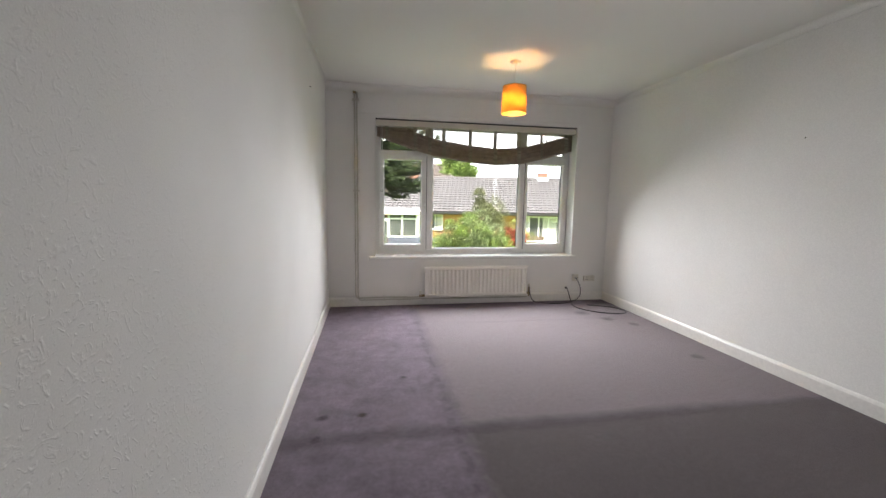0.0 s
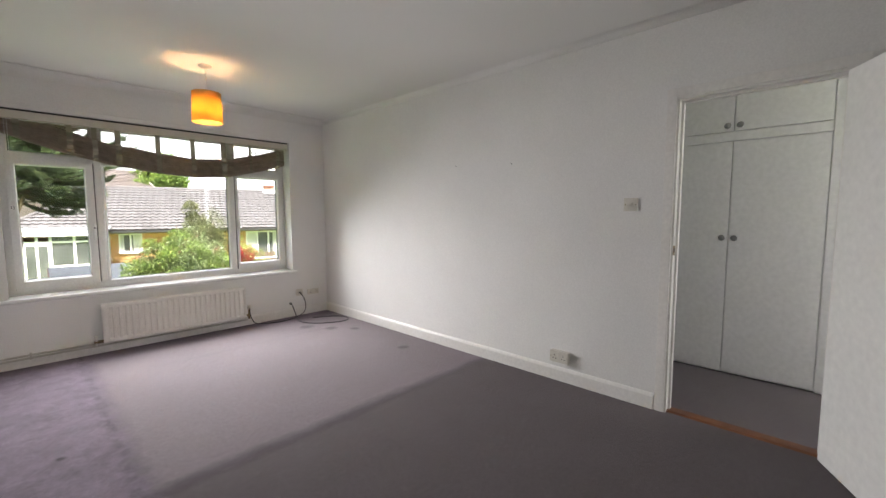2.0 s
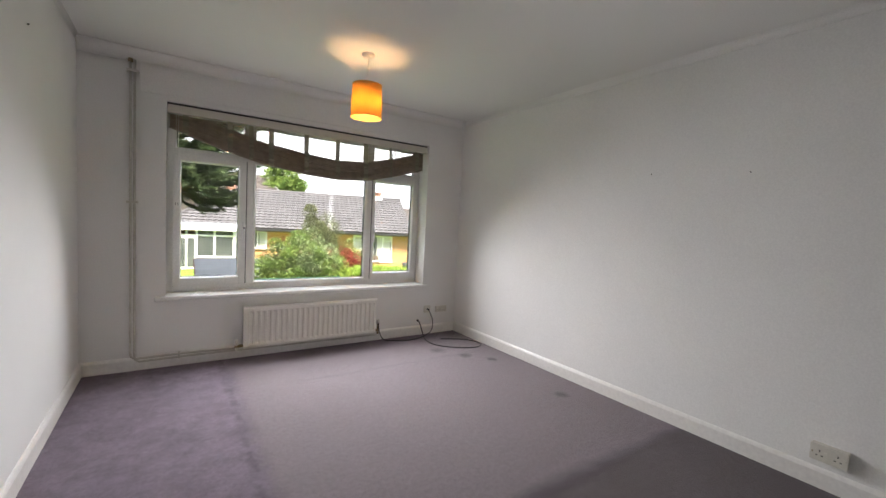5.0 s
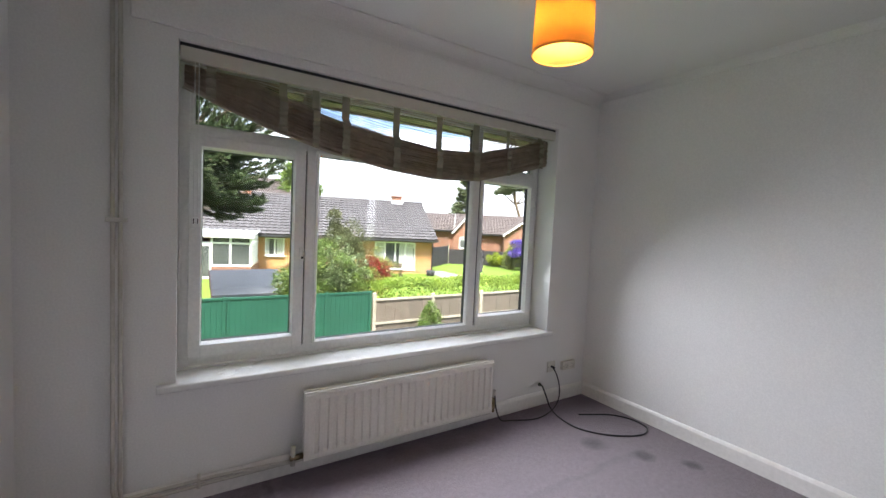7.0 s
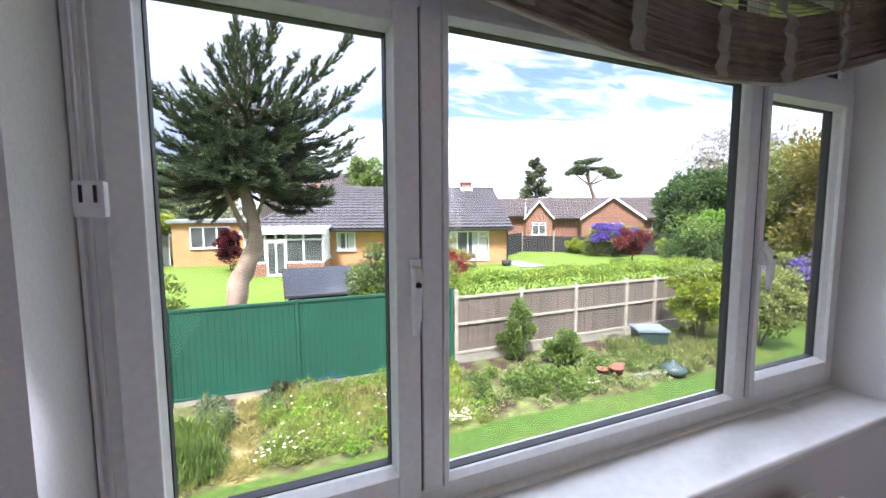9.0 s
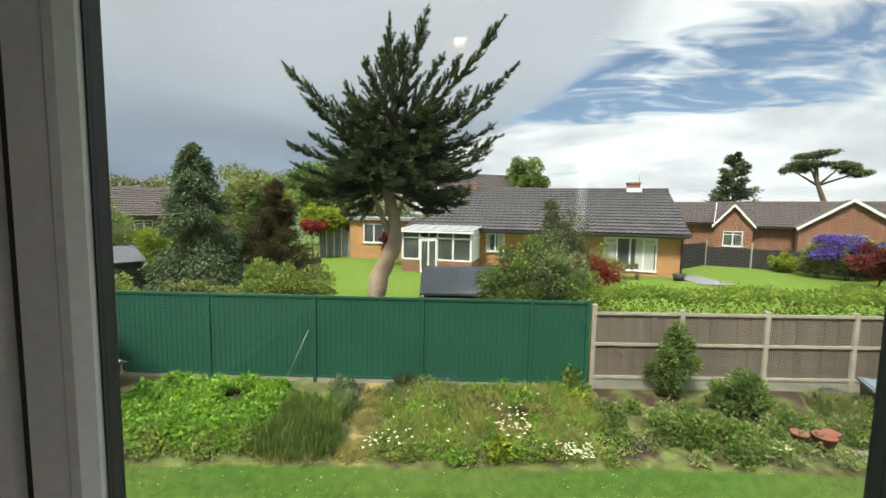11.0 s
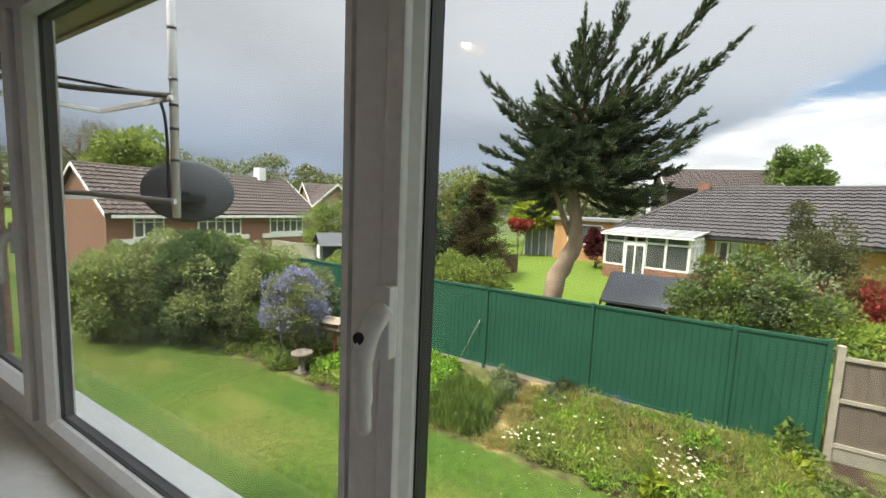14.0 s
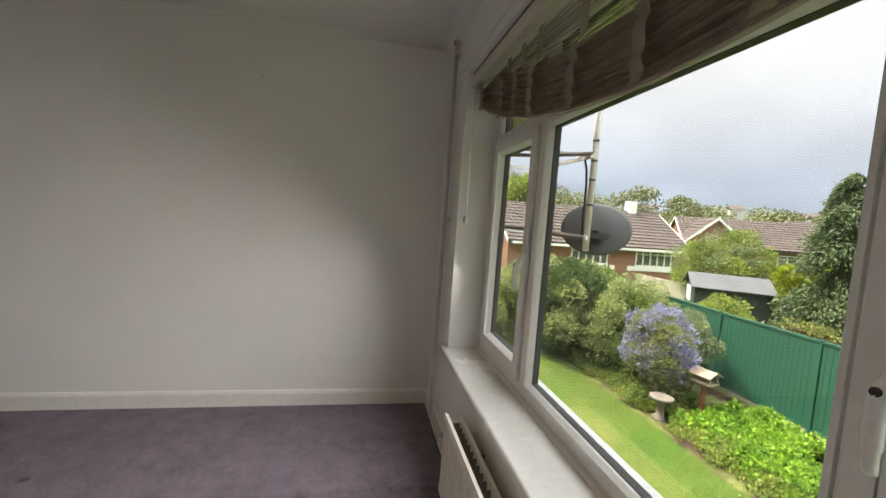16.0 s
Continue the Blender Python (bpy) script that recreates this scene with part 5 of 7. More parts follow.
def spray(line, density, reach0, start=0.25):
    """Scale-leaf twigs swept forward along a limb, shorter towards its tip."""
    nl = len(line)
    ln = sum((line[i + 1] - line[i]).length for i in range(nl - 1))
    for _ in range(int(density * ln)):
        t = start + (1 - start) * G.random()
        i = min(nl - 2, int(t * (nl - 1)))
        p0 = line[i].lerp(line[i + 1], t * (nl - 1) - i)
        tang = (line[i + 1] - line[i]).normalized()
        out = Vector(G.normal(size=3))
        out.z *= 0.5
        d = (tang * 1.2 + (out - tang * out.dot(tang)).normalized() * G.uniform(0.2, 0.7)).normalized()
        reach = reach0 * (1.05 - t) * G.uniform(0.5, 1.2) + 0.03
        steps = 2 + int(reach / 0.05)
        for j in range(steps):
            P.append(p0 + d * reach * (j / steps) + Vector(G.normal(size=3)) * 0.009)
            W.append(d + Vector(G.normal(size=3)) * 0.26)


for z0, tx, ty, tz in TIPS:
    s = Vector(trunk_at(z0))
    e = Vector((tx, TY + ty, tz))
    wide = abs(e.x - s.x)
    m1 = s.lerp(e, 0.35) + Vector((0.05 * math.sin(7 * tx), 0, -0.11 * wide + 0.05))
    m2 = s.lerp(e, 0.72) + Vector((0, 0, -0.09 * wide))
    line = smooth_line([s, m1, m2, e], 7)
    nl = len(line)
    tube(bm, line, [0.045 * (1 - i / (nl - 1)) + 0.006 for i in range(nl)], 5)
    spray(line, 75, 0.10, 0.35)
    ln = (e - s).length
    for k in range(int(ln * 13)):
        t = 0.22 + 0.72 * G.random()
        i = int(t * (nl - 1))
        tang = (line[min(i + 1, nl - 1)] - line[max(i - 1, 0)]).normalized()
        out = Vector(G.normal(size=3)); out.z = out.z * 0.30 + 0.12
        out = (out - tang * out.dot(tang)).normalized()
        ll = G.uniform(0.20, 0.95) * (1.06 - t) + 0.06
        tip = line[i] + (tang * 1.15 + out * 0.62).normalized() * ll + Vector((0, 0, 0.10 * ll))
        mid = line[i].lerp(tip, 0.5) + Vector((0, 0, -0.07 * ll))
        tw = smooth_line([line[i], mid, tip], 3)
        tube(bm, tw, [0.011, 0.010, 0.008, 0.007, 0.006, 0.005, 0.004][:len(tw)], 4)
        spray(tw, 115, 0.055, 0.0)
part("limbs", bm, M_TWIG, cyp)
cp, cd_ = clumpy(22000, (0.20, TY, 2.55), (1.9, 1.6, 1.05), 100, 0.17)
cd_ = cd_ * [1, 1, 0.3] + (cp - np.array([0.1, TY, 2.2])) * 0.5
leaves("inner_foliage", cp, cd_ + unit(len(cp)) * 0.35, 0.12, 0.026, L_CYPRESS, cyp)
for q in spine:
    if 2.4 < q[2] < 5.2:
        for _ in range(160):
            d = Vector(G.normal(size=3)); d.z = abs(d.z) * 0.8 + 0.35
            d.normalize()
            P.append(q + d * G.uniform(0.05, 0.45) * (1.0 - 0.2 * (q[2] - 2.3))); W.append(d + Vector(G.normal(size=3)) * 0.25)
leaves("crown", np.array([tuple(q) for q in P]), np.array([tuple(q) for q in W]), 0.085, 0.017, L_CYPRESS, cyp)

# ---- fences ----
FZ = -0.535


def fence_y(x):
    return 13.27 - 0.030 * x + (0.03 * (x + 6) ** 2 if x < -6 else 0.0)


mfence = thing("metal_fence", "dark green ribbed steel panel fence on a concrete gravel board", "fence")
posts = [-13.13, -10.77, -8.41, -6.05, -3.69, -1.335, 1.03, 3.385, 4.60]
for x in posts:
    y = fence_y(x)
    part("post", boxes((x - 0.035, x + 0.035, y - 0.035, y + 0.035, ground_z(x, y) - 0.1, FZ + 0.025), bevel=0.006), M_GREENF, mfence)
for xa, xb in zip(posts, posts[1:]):
    ya, yb = fence_y(xa), fence_y(xb)
    n = max(4, round((xb - xa) / 0.118))
    bm = bmesh.new()
    prof = []
    for k in range(n):
        for f, d in ((0.0, 0.0), (0.80, 0.0), (0.85, 0.007), (0.95, 0.007)):
            t = (k + f) / n
            prof.append((xa + 0.02 + (xb - xa - 0.04) * t, ya + (yb - ya) * t + d))
    prof.append((xb - 0.02, yb))
    for z0, z1 in ((-2.34, FZ - 0.02),):
        lo = [bm.verts.new((x, y, z0)) for x, y in prof]; hi = [bm.verts.new((x, y, z1)) for x, y in prof]
        lo2 = [bm.verts.new((x, y + 0.004, z0)) for x, y in prof]; hi2 = [bm.verts.new((x, y + 0.004, z1)) for x, y in prof]
        for k in range(len(prof) - 1):
            bm.faces.new((lo[k], lo[k + 1], hi[k + 1], hi[k])); bm.faces.new((lo2[k + 1], lo2[k], hi2[k], hi2[k + 1]))
    part("panel", bm, M_GREENF, mfence)
    ang = math.degrees(math.atan2(yb - ya, xb - xa))
    for nm, z, h, d, mt in (("top_rail", FZ - 0.05, 0.055, 0.055, M_GREENF), ("bottom_rail", -2.37, 0.05, 0.05, M_GREENF), ("gravel_board", -2.62, 0.245, 0.045, M_GRAVELB)):
        o = part(nm, boxes((0.036, math.hypot(xb - xa, yb - ya) - 0.036, -d / 2 + 0.008, d / 2 + 0.008, 0, h), bevel=0.004), mt, mfence)
        o.matrix_world = pose(xa, ya, z, 0, 0, ang)
cane = tagged(part("garden_cane", tube(bmesh.new(), [(-1.95, 13.15, -2.42), (-1.46, 13.27, -1.30)], 0.008, 6), M_POSTC), "pale cane leaning on the green fence", "cane")

wfence = thing("timber_fence", "weathered grey-brown panel fence between pale concrete posts", "fence")
wposts = [4.76, 6.68, 8.55, 10.50, 11.72, 13.52, 15.4, 17.3]
rngw = random.Random(2)
board_me = {}
for x in wposts:
    y = 13.22
    part("post", boxes((x - 0.05, x + 0.05, y - 0.05, y + 0.05, ground_z(x, y) - 0.1, -0.70 + (0.10 if x < 5 else 0)), bevel=0.008), M_POSTC, wfence)
for xa, xb in zip(wposts, wposts[1:]):
    n = round((xb - xa - 0.1) / 0.15)
    w = (xb - xa - 0.10) / n
    for k in range(n):
        key = (round(w, 3), k % 3)
        x0 = xa + 0.05 + k * w
        if key not in board_me:
            b = boxes((0, w + 0.012, -0.004 * (k % 3), 0.010, 0, 1.40 + 0.008 * (k % 3)))
            o = part("board", b, M_FENCEW, wfence)
            board_me[key] = o.data
        else:
            o = new("board", board_me[key]); o.parent = wfence
        o.matrix_world = pose(x0, 13.225 + (0.006 if k % 2 else 0.0), -2.20, 0, 0, 0)
    for z in (-0.80, -1.48, -2.22):
        part("rail", boxes((xa + 0.05, xb - 0.05, 13.185, 13.218, z - 0.025, z + 0.04), bevel=0.004), M_POSTC, wfence)
    part("gravel_board", boxes((xa + 0.05, xb - 0.05, 13.20, 13.245, ground_z(xa, 13.2) - 0.1, -2.245), bevel=0.004), M_GRAVELB, wfence)

# ---- garden shrubs, from west to east ----
# viburnum and laurel: lit tops and shaded insides put into two leaf colours
shrub("viburnum_bush", "large rounded light-flowered green bush in the garden corner", "bush", (-7.5, 11.9, -1.50), (1.8, 1.5, 1.65), 22000, 0.10, L_GREEN, 46, 0.27, 8, 0.03, extra=((0.75, L_SAGE, "paler upper leaves"),))
shrub("laurel_bush", "tall dark and light green bush", "bush", (-9.3, 10.9, -1.25), (2.1, 1.5, 1.85), 20000, 0.12, L_DARK, 46, 0.26, 8, 0.03, extra=((0.9, L_SAGE, "paler upper leaves"),))
shrub("elder_bush", "dense green bush by the lawn", "bush", (-9.9, 12.2, -1.2), (1.9, 1.2, 1.8), 14000, 0.12, L_GREEN, 30, 0.32, 6, 0.03)
shrub("ceanothus_bush", "ceanothus bush thick with powder-blue blossom", "bush", (-5.70, 11.45, -1.50), (1.0, 0.8, 1.15), 13000, 0.075, L_OLIVE, 90, 0.26, 7, 0.025, extra=((1.0, L_BLUE, "powder-blue blossom"),))
shrub("privet_bush", "light green spreading bush beside the lawn", "bush", (-11.2, 9.4, -1.45), (1.9, 1.2, 1.6), 16000, 0.12, L_SAGE, 36, 0.30, 7, 0.03, extra=((0.25, L_LIGHT, "paler upper leaves"),))
shrub("grey_shrub", "grey-green feathery shrub behind the blue one", "bush", (-6.0, 12.6, -1.3), (0.9, 0.45, 1.0), 6000, 0.085, L_SILVER, 24, 0.32, 6, 0.02)
shrub("quince_shrub", "light green arching shrub behind the fence", "bush", (-2.45, 14.35, -0.95), (1.5, 0.8, 1.45), 12000, 0.10, L_LIGHT, 34, 0.26, 9, 0.02)
shrub("lilac_shrub", "large grey-green shrub behind the fence", "bush", (3.75, 14.35, -0.75), (1.75, 0.85, 1.75), 24000, 0.085, L_GREEN, 110, 0.20, 12, 0.02, extra=((0.04, L_WINE, "dark pink buds"), (0.35, L_SILVER, "paler leaves")))
shrub("olive_tree", "rounded olive-green small tree by the neighbours' bungalow", "bush", (5.05, 17.3, 0.0), (1.45, 1.1, 2.0), 15000, 0.09, leafmat("dusky olive leaves", (0.095, 0.098, 0.050), (0.066, 0.072, 0.038), 0.35), 40, 0.28, 5, 0.04)
shrub("photinia_shrub", "red-leaved shrub beside the bungalow window", "bush", (6.25, 17.0, -0.55), (1.0, 0.7, 1.05), 4500, 0.10, L_RED, 22, 0.3, 5, 0.02, extra=((0.4, L_OLIVE, "olive leaves"),))
shrub("rose_climber", "thin green climber on the timber fence", "bush", (6.35, 12.9, -1.75), (0.62, 0.32, 0.95), 4200, 0.085, L_GREEN, 20, 0.28, 5, 0.012)
shrub("fence_shrub", "leafy green shrub at the foot of the timber fence", "bush", (7.35, 12.25, -2.15), (0.7, 0.5, 0.5), 3600, 0.09, L_GREEN, 20, 0.32, 4, 0.012)
shrub("golden_shrub", "yellow-green spreading shrub at the end of the fence", "bush", (12.2, 12.0, -1.15), (1.35, 1.0, 1.2), 8000, 0.11, L_YELLOW, 60, 0.17, 9, 0.02, extra=((0.5, L_LIGHT, "light leaves"),))
shrub("cedar_bush", "broad dark green bush beyond the fence", "bush", (15.9, 14.7, -0.45), (1.9, 1.4, 1.75), 15000, 0.13, L_DARK, 36, 0.32, 5, 0.03, extra=((0.3, L_GREEN, "lighter tips"),))
shrub("hazel_bush", "rough green bush in the garden's far corner", "bush", (13.6, 11.3, -1.3), (1.3, 1.3, 1.3), 8000, 0.12, L_OLIVE, 30, 0.3, 6, 0.03)
shrub("lavender_bush", "violet-flowered bush in the far border", "bush", (16.8, 12.0, -0.9), (1.3, 0.9, 0.9), 5000, 0.12, L_OLIVE, 22, 0.3, 5, 0.02, extra=((0.6, L_PURPLE, "violet blossom"),))

# hedge behind the timber fence
hedge = tagged(thing("laurel_hedge", "clipped glossy light green laurel hedge behind the fence", "hedge"))
p = np.stack([G.uniform(4.9, 16, 26000), G.uniform(13.75, 14.7, 26000), np.zeros(26000)], 1)
edge = 1 - np.abs((p[:, 1] - 14.22) / 0.5) ** 4
p[:, 2] = np.where(G.random(len(p)) < 0.6, -0.62 + 0.10 * edge, G.uniform(-2.2, -0.55, len(p))) + G.normal(size=len(p)) * 0.06 + 0.05 * np.sin(p[:, 0] * 2.3)
p[:, 1] = np.where(p[:, 2] < -0.7, np.where(G.random(len(p)) < 0.7, 13.78, 14.65) + G.normal(size=len(p)) * 0.05, p[:, 1])
leaves("foliage", p, unit(len(p)) + [0, -0.3, 0.5], 0.10, 0.05, L_HEDGE, hedge)
bm = bmesh.new()
for k in range(22):
    x = 5.0 + k * 0.5
    tube(bm, [(x, 14.2, ground_z(x, 14.2) - 0.05), (x + 0.05, 14.2, -0.9)], 0.02, 5)
part("stems", bm, M_TWIG, hedge)

# ---- planting in the bed ----


BARE = ((-4.88, 10.85, 0.32), (-4.70, 11.72, 0.22), (-2.62, 12.5, 0.34), (4.95, 12.75, 0.42), (5.5, 12.9, 0.42), (5.9, 12.75, 0.35), (8.6, 12.1, 0.35))     # patches of bare soil: x, y, radius


def bed_plants(name, label, xr, yr, spots, n, height, leaf, material, spread=(0.14, 0.36), aspect=0.4, upright=0.6):
    """Many low mounds of one kind of plant, none on bare soil or the trodden strip."""
    cx, cy = G.uniform(*xr, spots), G.uniform(*yr, spots)
    cr, ch = G.uniform(*spread, spots), G.uniform(0.45, 1.15, spots) * height
    k = G.integers(0, spots, n)
    a, s = G.uniform(0, 2 * math.pi, n), np.sqrt(G.random(n))
    x, y = cx[k] + cr[k] * s * np.cos(a), cy[k] + cr[k] * s * np.sin(a)
    keep = y > 10.66 + 0.07 * np.sin(x * 2.7) + 0.05 * np.sin(x * 6.1)
    for bx, by, br in BARE:
        keep &= np.hypot(x - bx, (y - by) * 1.3) > br
    if "straw" not in label and "silver" not in label:
        keep &= (np.abs(x - 0.04 - 0.05 * np.sin(y * 3)) > 0.20) | (y < 10.95)
    x, y, s, k, n = x[keep], y[keep], s[keep], k[keep], int(keep.sum())
    g = np.array([ground_z(q, w) for q, w in zip(x, y)])
    z = g + ch[k] * np.sqrt(np.maximum(0, 1 - s ** 2)) * G.uniform(0.2, 1.0, n)
    ob = leaves(name, np.stack([x, y, z], 1), unit(n) + [0, 0, upright], leaf, leaf * aspect, material)
    return tagged(ob, label, "plants", "", "stuff")


bed_plants("ground_elder", "bright fresh green ground-cover leaves in the bed", (-4.7, -1.75), (11.15, 13.0), 120, 34000, 0.32, 0.10, L_BRIGHT, aspect=0.6)
bed_plants("mint_patch", "mid green leaves among the ground cover", (-4.4, -1.6), (10.9, 11.6), 34, 7000, 0.26, 0.07, L_LIGHT, aspect=0.55)
bed_plants("border_greenery", "mid green leafy border plants", (-12.5, -4.6), (10.75, 12.0), 110, 24000, 0.40, 0.08, L_GREEN, aspect=0.5)
bed_plants("border_weeds", "light green weeds below the blue bush", (-8.5, -4.2), (10.7, 11.6), 60, 9000, 0.25, 0.07, L_LIGHT, aspect=0.5)
bed_plants("border_fringe", "low green plants along the lawn edge", (-13.5, -8.5), (10.6, 11.4), 60, 12000, 0.42, 0.09, L_OLIVE)
bed_plants("iris_clump", "dense upright dark green blades in a broad clump", (-1.50, -0.42), (10.95, 12.05), 34, 15000, 0.36, 0.20, L_GREEN, aspect=0.09, upright=2.2)
bed_plants("long_grass", "tousled long grass in the bed", (0.35, 4.3), (10.9, 13.0), 120, 24000, 0.24, 0.15, leafmat("tousled meadow grass", (0.235, 0.265, 0.085), (0.170, 0.215, 0.062), 0.35), aspect=0.08, upright=1.1)
bed_plants("meadow_leaves", "mixed green weeds among the grass", (0.35, 4.5), (10.7, 12.9), 90, 15000, 0.30, 0.065, L_LIGHT, aspect=0.45)
bed_plants("meadow_green", "small mounds of mid green weeds", (0.3, 4.6), (10.7, 12.9), 50, 8000, 0.34, 0.07, L_BRIGHT, aspect=0.45)
bed_plants("straw_grass", "straw-coloured seeding grass stalks", (0.6, 4.2), (11.0, 12.9), 50, 6000, 0.30, 0.18, L_STRAW, aspect=0.06, upright=1.2)
bed_plants("dry_stalks", "flattened straw-coloured grass on the trodden strip", (-0.15, 0.25), (10.8, 13.0), 30, 5000, 0.06, 0.16, L_STRAW, (0.08, 0.20), aspect=0.08, upright=0.1)
bed_plants("straw_litter", "pale straw litter along the lawn edge", (-1.4, 0.2), (10.70, 10.95), 16, 1800, 0.05, 0.13, L_STRAW, (0.08, 0.18), aspect=0.08, upright=0.1)
bed_plants("dead_stems", "brown dead stems beside the fence", (0.55, 0.8), (12.85, 13.05), 5, 1300, 0.34, 0.18, L_RUST, (0.10, 0.2), aspect=0.10, upright=1.0)
bed_plants("dead_heads", "brown faded stalks among the grass", (1.5, 3.4), (11.8, 12.8), 16, 1800, 0.30, 0.14, L_RUST, aspect=0.10, upright=1.0)
bed_plants("lambs_ear", "silver-leaved clump in the bed", (-0.70, -0.30), (11.9, 12.95), 14, 4600, 0.40, 0.09, L_SILVER, (0.12, 0.22), aspect=0.3, upright=1.0)
bed_plants("silver_tuft", "silver-grey feathery tufts beside the trodden strip", (0.40, 0.65), (12.2, 12.95), 7, 1900, 0.34, 0.09, L_SILVER, (0.10, 0.18), aspect=0.2, upright=1.2)
bed_plants("silver_edge", "pale silver tufts at the lawn edge", (-0.65, -0.30), (10.85, 11.6), 7, 1300, 0.22, 0.09, L_SILVER, (0.08, 0.14), aspect=0.2, upright=1.2)
for lx, ly, lr in ((2.44, 10.85, 0.16), (4.25, 12.40, 0.20), (3.04, 12.35, 0.30)):
    bed_plants("lime_plant", "lime green leafy clump in the bed", (lx - 0.06, lx + 0.06), (ly - 0.06, ly + 0.06), 3, 700, 0.36, 0.11, L_YELLOW if lr < 0.25 else L_BRIGHT, (lr * 0.8, lr), aspect=0.5)
bed_plants("foxglove_leaves", "tall broad-leaved plant at the fence post", (4.2, 4.45), (12.85, 13.0), 4, 700, 0.55, 0.15, L_GREEN, (0.14, 0.24), aspect=0.4)
bed_plants("east_border", "mid green plants in the eastern border", (4.6, 10.0), (10.8, 12.3), 34, 10000, 0.40, 0.075, L_GREEN, (0.14, 0.30), aspect=0.5)
bed_plants("east_weeds", "light green weeds in the eastern border", (4.5, 11.0), (10.7, 12.4), 54, 9000, 0.24, 0.07, L_SAGE, (0.10, 0.26), aspect=0.5)
bed_plants("peony_mounds", "rich green rounded mounds in the eastern border", (5.4, 6.8), (11.0, 11.8), 6, 4200, 0.50, 0.10, L_GREEN, (0.22, 0.34), aspect=0.5)
bed_plants("east_grass", "long grass at the border's end", (9.0, 12.5), (10.7, 12.6), 50, 9000, 0.36, 0.18, L_OLIVE, aspect=0.10, upright=1.3)
bed_plants("bluebells", "small violet flower spikes", (1.0, 1.9), (12.8, 13.0), 7, 170, 0.50, 0.05, L_PURPLE)
bed_plants("marigolds", "few orange garden flowers", (-7.2, -5.9), (10.9, 11.6), 9, 130, 0.22, 0.07, L_STRAW)
L_PINK = leafmat("pale pink petals", (0.56, 0.40, 0.47), (0.60, 0.47, 0.54), 0.1, 0.2)


def daisies(name, label, xr, yr, n, low=0.22, high=0.42, petal=0.030, material=L_WHITE):
    """Daisies: each flower a small ring of petals on a stalk."""
    base, way = [], []
    for _ in range(n):
        x, y = G.uniform(*xr), G.uniform(*yr)
        z = ground_z(x, y) + G.uniform(low, high)
        for k in range(7):
            a = 2 * math.pi * k / 7
            base.append((x, y, z)); way.append((math.cos(a), math.sin(a) - 0.2, 0.35))
    return tagged(leaves(name, np.array(base), np.array(way), petal, petal * 0.63, material), label, "flowers", "", "stuff")


daisies("oxeye_daisies", "white daisies at the edge of the bed", (0.20, 1.15), (10.72, 11.05), 26)
daisies("oxeye_daisies", "white daisies in the middle of the bed", (2.35, 3.05), (10.9, 11.95), 30)
daisies("oxeye_daisies", "single white daisies scattered over the bed", (0.4, 4.2), (10.75, 12.6), 20)
daisies("pink_daisies", "pale pink daisies in the bed", (2.3, 3.0), (11.1, 11.9), 26, material=L_PINK)
daisies("pink_daisies", "low pink flowers at the lawn edge", (3.1, 3.5), (10.75, 10.95), 16, 0.15, 0.3, material=L_PINK)
daisies("candytuft", "dense mat of small white flowers at the lawn edge", (3.45, 3.95), (10.68, 10.95), 70, 0.14, 0.26, 0.026)
daisies("candytuft", "small white flowers beside the terracotta pots", (7.0, 7.3), (10.95, 11.15), 26, 0.10, 0.2, 0.026)
daisies("lawn_daisies", "tiny white daisies in the mown lawn", (-3.0, 4.5), (9.6, 10.5), 110, 0.02, 0.03, 0.011)
daisies("lawn_daisies", "few tiny white daisies in the mown lawn", (-7.0, 9.5), (9.3, 10.6), 70, 0.02, 0.03, 0.011)
# short blades over the lawn nearest the window
n = 90000
gx_, gy_ = G.uniform(-9, 13, n), G.uniform(6.2, 10.8, n)
ob = leaves("grass_blades", np.stack([gx_, gy_, np.array([ground_z(q, w) for q, w in zip(gx_, gy_)])], 1), unit(n) + [0, 0, 0.9], 0.024, 0.008, leafmat("lawn blades", (0.072, 0.120, 0.019), (0.100, 0.126, 0.028), 0.25, 0.6))
tagged(ob, "short mown grass blades of the lawn", "grass", "", "stuff")

# ---- garden things ----
bt = thing("bird_table", "weathered bird table with a little pitched roof on a red-brown post", "bird table", at=pose(-4.70, 11.82, ground_z(-4.7, 11.8), 0, 0, 12))
part("post", boxes((-0.035, 0.035, -0.035, 0.035, -0.05, 0.80), bevel=0.005), M_BIRDP, bt)
part("tray", boxes((-0.21, 0.21, -0.17, 0.17, 0.80, 0.825), (-0.21, 0.21, -0.17, -0.155, 0.825, 0.86), (-0.21, 0.21, 0.155, 0.17, 0.825, 0.86), bevel=0.003), M_BIRDW, bt)
for sx in (-0.18, 0.18):
    for sy in (-0.13, 0.13):
        part("roof_post", boxes((sx - 0.012, sx + 0.012, sy - 0.012, sy + 0.012, 0.825, 0.99)), M_BIRDW, bt)
for s in (-1, 1):
    part("roof_board", prism(bmesh.new(), [(0.0, 1.10), (s * 0.23, 0.985), (s * 0.23, 0.965), (0.0, 1.08)], "x", -0.25, 0.25), M_BIRDW, bt)
bb = tagged(part("bird_bath", lathe(bmesh.new(), [(0.0, -0.03), (0.15, -0.03), (0.15, 0.03), (0.085, 0.06), (0.065, 0.33), (0.10, 0.39), (0.24, 0.44), (0.245, 0.485), (0.215, 0.49), (0.05, 0.45), (0.0, 0.445)], (-4.88, 10.95, ground_z(-4.88, 10.95)), 28), M_STONE), "grey stone pedestal bird bath on the lawn edge", "bird bath")
